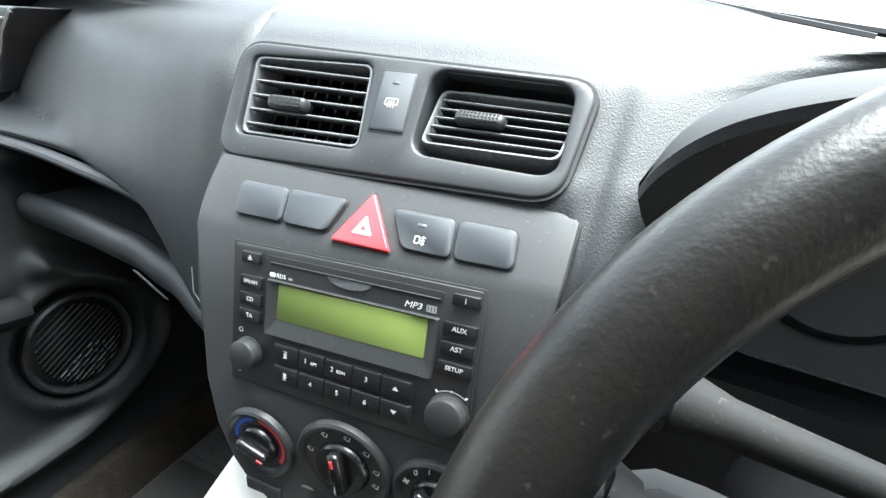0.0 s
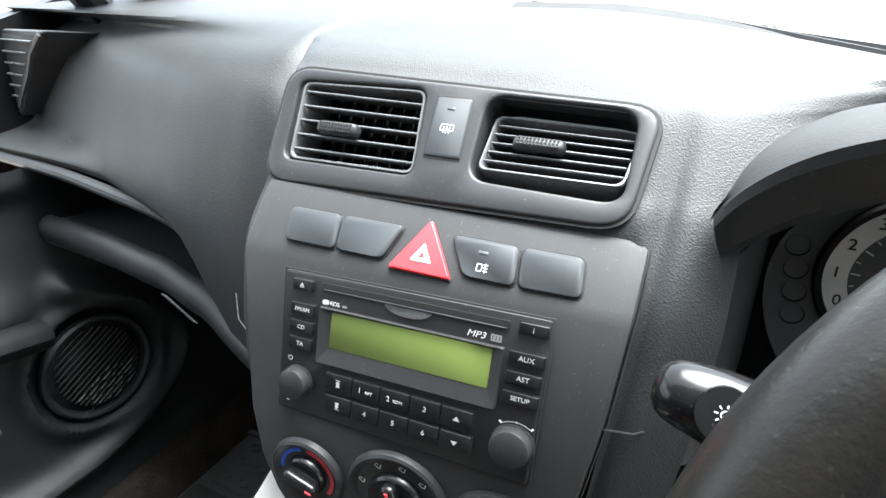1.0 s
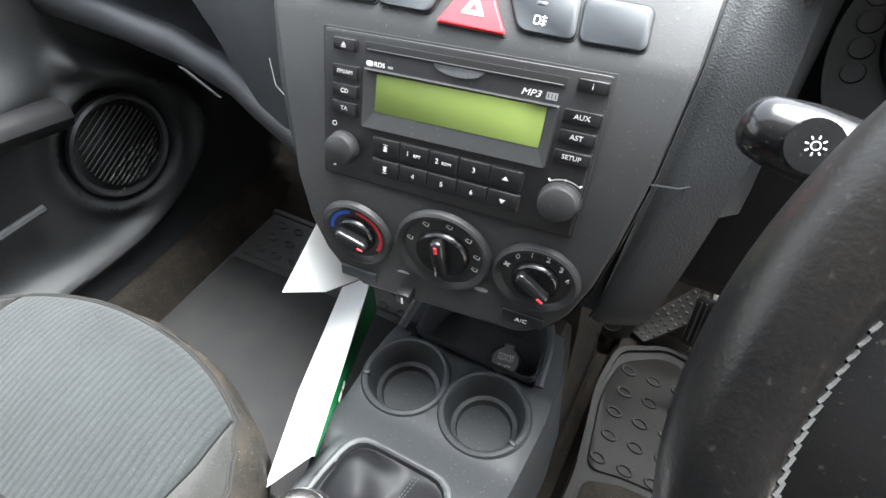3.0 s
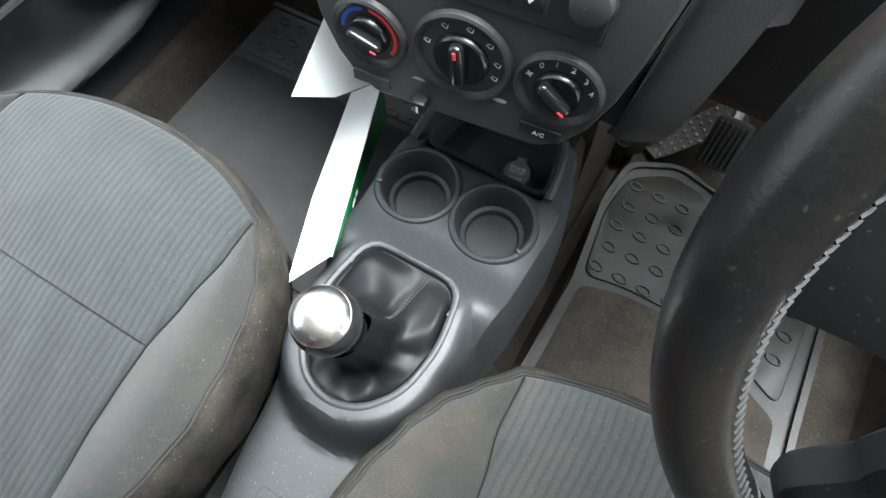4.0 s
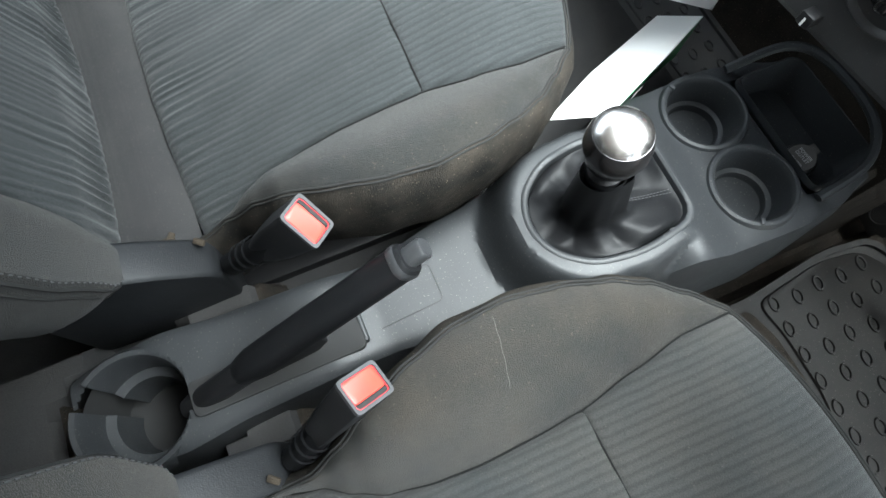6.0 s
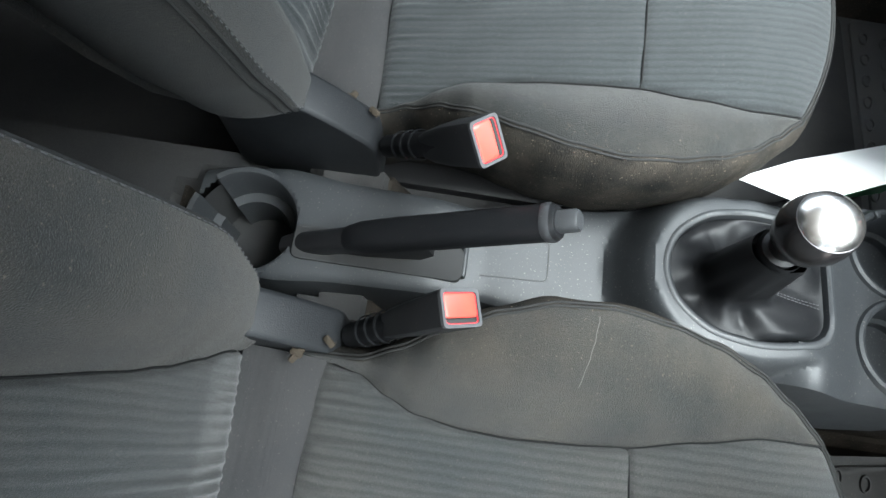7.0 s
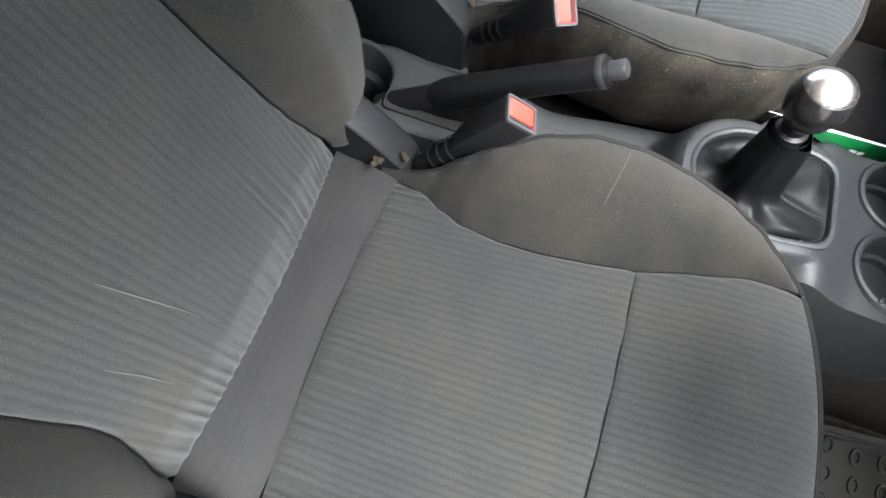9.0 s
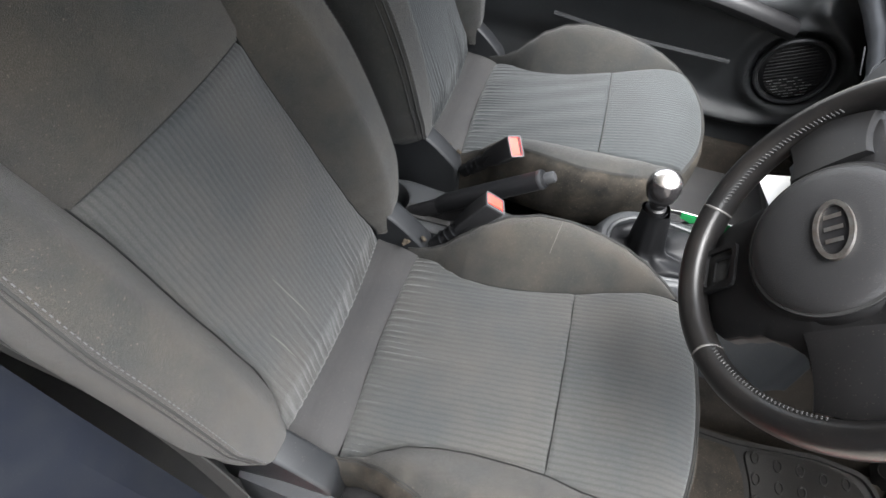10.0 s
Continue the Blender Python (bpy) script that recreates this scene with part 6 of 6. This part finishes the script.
def rim_ring(a, rr=WT, n=20, shift=0.0):
    c = Vector((math.cos(a), math.sin(a), 0))
    t = Vector((-math.sin(a), math.cos(a), 0))
    return [WS @ (c * WR + t * shift + rr * ((1.0 - 0.05 * math.cos(2 * b)) * math.cos(b) * c + 1.12 * math.sin(b) * Vector((0, 0, 1)))) for b in span(0, 2 * math.pi, n + 1)[:-1]]


rings = [rim_ring(2 * math.pi * i / 120) for i in range(120)]
rings.append(rings[0])
bm = loft(rings, True, False)
bmesh.ops.remove_doubles(bm, verts=bm.verts, dist=1e-5)
part("rim", bm, "leather", WHEEL, "worn black leather rim")
# hub casing: one moulding that reaches the rim in two side arms and a broad lower arm
REACH = [(0, 0.126), (10, 0.126), (17, 0.118), (24, 0.092), (32, 0.084), (90, 0.080), (154, 0.084), (162, 0.092), (169, 0.118), (175, 0.126), (180, 0.126), (190, 0.126), (196, 0.112), (203, 0.088), (215, 0.081), (226, 0.084), (236, 0.098), (243, 0.122), (248, 0.128), (270, 0.128), (290, 0.128), (296, 0.122), (303, 0.104), (312, 0.090), (326, 0.084), (337, 0.087), (344, 0.110), (350, 0.126), (360, 0.126)]


def casing_ring(g, drop, lift):
    out = []
    for k in range(180):
        a = 2.0 * k
        r = lerp_table(a, REACH)
        rr = 0.030 + (r - 0.030) * g if g < 1 else r
        h = 0.018 - 0.022 * min(1.0, max(0.0, rr - 0.060) / 0.066) + lift
        out.append(WS @ Vector(((rr - drop) * math.cos(radians(a)), (rr - drop) * math.sin(radians(a)), h)))
    return out


part("hub_casing", loft([casing_ring(1, 0.0, -0.006), casing_ring(1, 0.0007, -0.002), casing_ring(1, 0.003, 0.0), casing_ring(0.8, 0.0, 0.001), casing_ring(0.5, 0.0, 0.001), casing_ring(0.1, 0.0, 0.001)]), "hub", WHEEL, "satin black hub casing with spokes")
part("hub_back", loft([casing_ring(0.4, 0.0, -0.024), casing_ring(1, 0.004, -0.020), casing_ring(1, 0.0005, -0.018), casing_ring(1, 0.0005, -0.0055)]), "void", WHEEL, "black back of the hub")
# round airbag pad with a parting groove
def pad_ring(g, h):
    return [WM @ Vector((-0.007 + 0.0605 * g * math.cos(a), -0.007 + 0.0585 * g * math.sin(a), h)) for a in span(0, 2 * math.pi, 73)[:-1]]


part("pad_groove", loft([pad_ring(1.035, 0.008), pad_ring(1.035, 0.0215), pad_ring(0.985, 0.0215)], True, False), "void", WHEEL)
part("airbag_pad", loft([pad_ring(1.0, 0.004), pad_ring(1.0, 0.0205), pad_ring(0.985, 0.0228), pad_ring(0.94, 0.0252), pad_ring(0.80, 0.0284), pad_ring(0.5, 0.0310), pad_ring(0.2, 0.0318)]), "pad", WHEEL, "dark grey airbag pad")
part("pad_skirt", loft([pad_ring(1.16, 0.009), pad_ring(1.10, 0.0165), pad_ring(1.045, 0.0200), pad_ring(1.035, 0.0195)], True, False), "hub", WHEEL)
# grey covers on the two side arms
for s in (-1, 1):
    rings = []
    for k in span(0, 1, 9):
        r = 0.068 + 0.060 * k
        w = 0.030 - 0.006 * k + 0.012 * k * k
        h = 0.0175 - 0.020 * k
        turn = Matrix.Rotation(radians(6 if s < 0 else 0), 4, "Z")
        rings.append([WS @ turn @ Vector((s * (r - 0.010 * abs(u) * k), u * w, h + d)) for u, d in ((-1, -0.012), (-1, 0.0), (-0.93, 0.004), (-0.6, 0.0056), (0, 0.006), (0.6, 0.0056), (0.93, 0.004), (1, 0.0), (1, -0.012))])
    part("spoke_cover", loft(rings), "hub", WHEEL, "grey side spoke cover")
# thumb recess with a bright-edged frame in the lower arm
RG = WS @ Matrix.Rotation(radians(265), 4, "Z") @ Matrix.Translation((0.110, 0, 0.0035)) @ Matrix.Rotation(radians(16), 4, "Y")
rec = part("recess", frame_plate(rounded(rect(-0.023, -0.021, 0.019, 0.021), 0.008, 5), rounded(rect(-0.0185, -0.0165, 0.0145, 0.0165), 0.006, 5), -0.004, 0.0028, RG), "hub", WHEEL, "raised thumb switch frame")
part("recess_floor", slab(rounded(rect(-0.0187, -0.0167, 0.0147, 0.0167), 0.006, 5), -0.004, -0.0005, RG, 0.0002), "void", rec)
part("recess_step", frame_plate(rounded(rect(-0.017, -0.010, 0.006, 0.0155), 0.004, 4), rounded(rect(-0.0145, -0.0075, 0.0035, 0.013), 0.003, 4), -0.002, 0.0014, RG), "hub", rec)
# sewn joints of the leather
for a in (237.5, 300.0):
    part("rim_joint", loft([rim_ring(radians(a), rr, 20, s) for s, rr in ((-0.0014, WT), (-0.0008, WT + 0.0004), (0.0002, WT + 0.0004), (0.0012, WT - 0.0002))], True, False), "seam", WHEEL)
for a0, a1 in ((180, 235), (302, 352)):
    n = int((a1 - a0) / 1.5)
    for k in range(n):
        a = radians(a0 + (a1 - a0) * k / n)
        c = Vector((math.cos(a), math.sin(a), 0))
        t = Vector((-math.sin(a), math.cos(a), 0))
        p = c * (WR - WT * 0.80) + Vector((0, 0, 0.0088))
        part("stitch", tube([WS @ (p - t * 0.0009 - c * 0.0012 - Vector((0, 0, 0.0018))), WS @ (p + c * 0.0002 + Vector((0, 0, 0.0003))), WS @ (p + t * 0.0009 + c * 0.0012 + Vector((0, 0, 0.0012)))], 0.0007, 5), "void", WHEEL)
# oval badge, drawn as plain bars
E1 = [(0.0245 * math.cos(a), 0.0140 * math.sin(a)) for a in span(0, 2 * math.pi, 37)[:-1]]
E2 = [(p[0] * 0.84, p[1] * 0.76) for p in E1]
BM = WM @ Matrix.Translation((-0.003, 0.002, 0.0312)) @ Matrix.Rotation(radians(-15), 4, "Z")
badge = part("badge", frame_plate(E1, E2, -0.002, 0.0030, BM), "steel", WHEEL, "oval chrome badge")
part("badge_field", slab(E2, -0.002, 0.0010, BM, 0.0002), "black", badge)
part("badge_bar", bars(BM, [(-0.011, -0.006, -0.011, 0.006, 0.0036), (-0.001, -0.0065, -0.001, 0.0065, 0.0036), (0.009, -0.006, 0.009, 0.006, 0.0036)], 0.0022), "steel", badge)
col = thing("steering_column", "black plastic steering column cover", "steering column")
part("shroud", loft([[WM @ Vector((w * math.cos(a), w * 0.85 * math.sin(a) - 0.012, h)) for a in span(0, 2 * math.pi, 25)[:-1]] for w, h in ((0.028, -0.020), (0.033, -0.026), (0.036, -0.06), (0.040, -0.12), (0.044, -0.22))]), "black", col)
part("shroud_seam", loft([[WM @ Vector((w * math.cos(a), w * 0.85 * math.sin(a) - 0.012, h)) for a in span(0, 2 * math.pi, 25)[:-1]] for w, h in ((0.0364, -0.064), (0.0370, -0.066), (0.0368, -0.068))], True, False), "void", col)

# ---- floor mats ----
def make_mat(name, label, outline, holes, rubber, cols, rows, o0, step, z, slope_y, pile="matting", gum="rubber"):
    mt = thing(name, label, "car mat", group="floor mats")
    zz = lambda y: z + max(0.0, y - slope_y) * 0.45
    def lift(bm):
        for v in bm.verts:
            v.co.z += zz(v.co.y) - z
        return bm
    o = rounded(outline, 0.02, 4)
    c = sum((Vector(p) for p in o), Vector((0, 0))) / len(o)
    part("base", lift(slab(o, z - 0.008, z, None, 0.002)), gum, mt)
    part("rim", lift(frame_plate(o, [(c.x + (p[0] - c.x) * 0.95, c.y + (p[1] - c.y) * 0.965) for p in o], z - 0.002, z + 0.006)), gum, mt, "raised rubber rim")
    part("carpet_inlay", lift(slab(rounded(holes, 0.012, 3), z - 0.002, z + 0.002, None, 0.001)), pile, mt, "dusty carpet pile")
    part("heel_pad", lift(slab(rounded(rubber, 0.02, 4), z - 0.001, z + 0.004, None, 0.003)), gum, mt, "moulded rubber heel pad")
    for r in range(rows):
        for k in range(cols):
            x = o0[0] + step[0] * k + (0.004 if r % 2 else 0)
            y = o0[1] + step[1] * r - 0.001 * k
            bm = lathe([(0.0125, -0.0005), (0.0115, 0.0025), (0.0090, 0.0025), (0.0080, 0.0)], 20, pose(x, y, zz(y) + 0.004, 0, 0, -12) @ Matrix.Diagonal((1.0, 0.62, 1, 1)))
            part("oval_stud", bm, gum, mt)
    return mt


make_mat("driver_mat", "dusty grey rubber driver mat with oval studs", [(0.128, 0.310), (0.118, 0.23), (0.135, 0.08), (0.125, -0.16), (0.50, -0.16), (0.485, 0.02), (0.475, 0.24), (0.40, 0.30), (0.30, 0.318), (0.20, 0.345)], [(0.150, 0.080), (0.145, -0.14), (0.47, -0.14), (0.455, 0.03), (0.36, 0.078), (0.28, 0.098), (0.20, 0.095)], [(0.140, 0.285), (0.130, 0.215), (0.146, 0.096), (0.20, 0.106), (0.29, 0.106), (0.40, 0.078), (0.452, 0.05), (0.455, 0.22), (0.30, 0.300), (0.20, 0.322)], 8, 5, (0.157, 0.117), (0.0385, 0.0388), -0.032, 0.36)
make_mat("passenger_mat", "dark rubber passenger mat with a pile panel", [(-0.595, 0.30), (-0.590, 0.0), (-0.60, -0.16), (-0.14, -0.16), (-0.135, 0.30)], [(-0.572, 0.165), (-0.580, -0.145), (-0.155, -0.145), (-0.150, 0.175)], [(-0.576, 0.288), (-0.574, 0.178), (-0.150, 0.188), (-0.150, 0.288)], 10, 3, (-0.535, 0.200), (0.0405, 0.034), -0.012, 0.32, "matdark", "rubberdark")

# ---- pedals ----
rest = thing("foot_rest", "grey ribbed rubber foot rest on the tunnel side", "foot rest")
RM = mat_of((0.112, 0.360, -0.012), (1, 0.10, -0.25), (0.14, 0.42, 0.90))
part("plate", slab(rounded(rect(-0.033, -0.048, 0.033, 0.150), 0.006, 3), -0.004, 0.002, RM), "rubber", rest)
part("boss", lathe([(0.0175, 0.0), (0.017, 0.0035), (0.0150, 0.0035), (0.0145, 0.0022), (0.0, 0.0022)], 28, at(RM, -0.002, -0.018)), "rubber", rest)
for k in range(15):
    part("groove_rib", rbox(0, 0, 0.0026, 0.056, 0.0030, 0.002, 0.0006, 1, RM @ Matrix.Translation((0.0, 0.012 + 0.0088 * k, 0)) @ Matrix.Rotation(radians(-24), 4, "Z")), "rubber", rest)
flapm = thing("mat_flap", "grey rubber mat flap with round studs under the pedals", "car mat")
def flap_pt(u, k, lift=0.0):
    return (0.146 + 0.100 * k + 0.016 * u, 0.352 + 0.060 * k - (0.016 + 0.012 * k) * u + 0.012 * math.sin(3.1 * k), -0.036 + 0.10 * k ** 1.4 + 0.010 * u * (1 - k) + lift)


part("sheet", slab_sheet(flap_pt, span(-1, 1, 10), span(0, 1, 26), 0.004), "matflap", flapm)
for r in range(11):
    for k in range(4):
        part("round_stud", lathe([(0.0036, -0.001), (0.0033, 0.0012), (0.002, 0.0020), (0.0, 0.0022)], 10, Matrix.Translation(flap_pt(-0.75 + 0.5 * k + 0.12 * (r % 2), 0.07 + 0.086 * r, 0.0))), "matflap", flapm)
pedal = thing("pedal", "worn black ribbed rubber pedal on a steel arm", "pedal")
PM = mat_of((0.230, 0.300, 0.108), (1, 0, 0), (0, 0.55, 0.83))
part("pad", slab(rounded(rect(-0.024, -0.036, 0.024, 0.036), 0.007, 3), -0.006, 0.003, PM), "rubber", pedal)
for k in range(6):
    part("rib", rbox(-0.018 + 0.0072 * k, 0.0, 0.004, 0.003, 0.060, 0.003, 0.0008, 1, PM), "rubber", pedal)
part("arm", tube([PM @ Vector((0, 0.01, -0.005)), PM @ Vector((0, 0.06, -0.05)), PM @ Vector((0, 0.20, -0.09))], 0.007, 8), "steel", pedal)

# ---- folded leaflet beside the console ----
leaf = thing("leaflet", "folded white leaflet with a green cover leaning beside the console", "leaflet")


def sheet(pts, t=0.0008):
    bm = bmesh.new()
    f = bm.faces.new([bm.verts.new(p) for p in pts])
    f.normal_update()
    n = f.normal.copy()
    g = bmesh.ops.extrude_face_region(bm, geom=[f])
    bmesh.ops.translate(bm, vec=n * -t, verts=[v for v in g["geom"] if isinstance(v, bmesh.types.BMVert)])
    bmesh.ops.recalc_face_normals(bm, faces=bm.faces[:])
    return bm


RIDGE_LINE = [Vector(p) for p in ((-0.0625, -0.145, 0.294), (-0.147, 0.015, 0.213), (-0.218, 0.143, 0.142))]
part("inner_page", sheet(RIDGE_LINE + [Vector(p) for p in ((-0.290, 0.150, 0.067), (-0.174, -0.065, 0.180), (-0.098, -0.180, 0.257))]), "paper", leaf, "white leaflet page")
part("corner", sheet([(-0.200, -0.018, 0.295), (-0.208, 0.045, 0.220), (-0.186, 0.105, 0.200), (-0.215, 0.150, 0.240), (-0.252, 0.130, 0.285)]), "paper", leaf, "white folded corner")
drops = [Vector(p) for p in ((-0.006, 0.004, -0.018), (-0.006, -0.004, -0.060), (-0.004, 0.0, -0.085))]
for k in (0, 1):
    p, q = RIDGE_LINE[k] + Vector((0.0012, 0, 0)), RIDGE_LINE[k + 1] + Vector((0.0012, 0, 0))
    part("green_cover", sheet([p, q, q + drops[k + 1], p + drops[k]]), "green", leaf, "green printed cover")
    part("page_edge", tube([p, q], 0.0009, 5), "paper", leaf)
m = mat_of(RIDGE_LINE[0].lerp(RIDGE_LINE[1], 0.55) + Vector((0.004, 0, -0.020)), RIDGE_LINE[1] - RIDGE_LINE[0], (-0.1, 0.05, 1))
part("printed_bars", bars(m, [(-0.020, 0, -0.004, 0, 0.005), (0.0, 0, 0.012, 0, 0.005)], -0.0016), "paper", leaf)

# ---- passenger door ----
DOOR = thing("passenger_door", "closed passenger door with black plastic trim and a round speaker", "car door")


def ball(d, r):
    return math.exp(-(d / r) ** 2)


RIDGE = [(0.10, 0.40), (0.17, 0.36), (0.225, 0.30), (0.245, 0.245), (0.225, 0.195), (0.18, 0.160), (0.12, 0.135), (0.04, 0.120), (-0.06, 0.125), (-0.20, 0.14), (-0.45, 0.16)]
RIDGE = [(p.x, p.y) for p in smooth_path([(a, b, 0) for a, b in RIDGE], 16)]


def door_x(y, z):
    x = -0.640
    x += 0.012 * ss(0.10, 0.04, z)
    x += 0.045 * ball(z - (0.43 - 0.10 * (y + 0.3)), 0.035) * ss(0.10, -0.05, y)
    x += 0.020 * ss(0.52, 0.56, z)
    d = math.hypot(y - 0.110, z - 0.264)
    x += 0.016 * ball(d - 0.100, 0.016)
    x -= 0.012 * ss(0.098, 0.084, d)
    # swept ridge round the speaker and along the pocket
    r = min(math.hypot(y - a, z - b) for a, b in RIDGE)
    x += 0.030 * ball(r, 0.020)
    # hollow of the pocket
    x -= 0.014 * ss(-0.02, -0.10, y) * ball(z - 0.20, 0.04)
    return x


part("trim_panel", surface(lambda y, z: (door_x(y, z), y, z), span(-0.80, 0.42, 190), span(0.0, 0.575, 110)), "doortrim", DOOR)
part("outer_skin", rbox(-0.685, -0.19, 0.235, 0.02, 1.25, 0.55, 0.006), "paint", DOOR, "red outer door skin")
SPM = mat_of((-0.634, 0.110, 0.260), (0, 1.09, 0), (0.0, 0, 1.09))
part("speaker_ring", lathe([(0.082, -0.004), (0.081, 0.004), (0.077, 0.007), (0.072, 0.004), (0.070, -0.006)], 48, SPM), "trim", DOOR)
grille = part("speaker_grille", lathe([(0.0, 0.003), (0.04, 0.002), (0.071, -0.005)], 40, SPM), "black", DOOR, "black speaker grille with scratched slots")
for k in range(16):
    v = -0.060 + 0.008 * k
    half = math.sqrt(max(0.0, 0.066 ** 2 - v * v)) * 0.9
    g = SPM @ Matrix.Rotation(radians(25), 4, "Z")
    part("grille_rib", rbox(0.0, v, 0.0028 - 0.9 * (v * v), 2 * half, 0.0028, 0.003, 0.0006, 1, g), "black", grille)
rng = random.Random(5)
g = SPM @ Matrix.Rotation(radians(25), 4, "Z")
for k in range(7):
    v = -0.060 + 0.008 * k
    half = math.sqrt(max(0.0, 0.066 ** 2 - v * v)) * 0.85
    u = -half + 0.2 * half * rng.random()
    while u < half * (0.9 - 0.13 * k):
        w = 0.004 + 0.012 * rng.random()
        part("worn_edge", bars(at(g, 0, v + 0.0006, 0.0052 - 0.9 * v * v), [(u, 0, min(u + w, half), 0, 0.0011 + 0.0008 * rng.random())]), "grey", grille)
        u += w + 0.002 + 0.012 * rng.random()
part("chip", bars(at(SPM, -0.045, -0.060, 0.006), [(0, 0, 0.006, 0.003, 0.0018), (0.012, 0.0, 0.015, 0.005, 0.0018), (-0.030, -0.012, -0.027, -0.006, 0.002)]), "scuff", DOOR, "pale scuff marks")
part("pull_strip", tube([(-0.606, -0.44, 0.292), (-0.606, -0.25, 0.270), (-0.612, -0.035, 0.262)], 0.006, 8), "trim", DOOR, "grey strip along the door pocket")
part("window_frame", tube(smooth_path([(-0.655, 0.40, 0.56), (-0.60, 0.25, 0.74), (-0.54, 0.05, 0.92), (-0.51, -0.35, 0.965), (-0.52, -0.78, 0.93), (-0.64, -0.80, 0.57)]), 0.020, 8), "black", DOOR)
part("armrest", tube(smooth_path([(-0.60, -0.50, 0.42), (-0.585, -0.30, 0.425), (-0.590, -0.10, 0.40), (-0.615, 0.05, 0.36)]), [0.026] * 19, 12, flat=0.8), "black", DOOR)
part("mirror_corner", loft([[(-0.74, y, 0.52), (-0.72, y, 0.52), (-0.720 + 0.03 * k, y, 0.60 + 0.22 * k), (-0.74, y, 0.60 + 0.22 * k)] for y, k in ((0.10, 0.55), (0.30, 0.80), (0.48, 1.0))]), "black", DOOR, "black mirror corner trim")
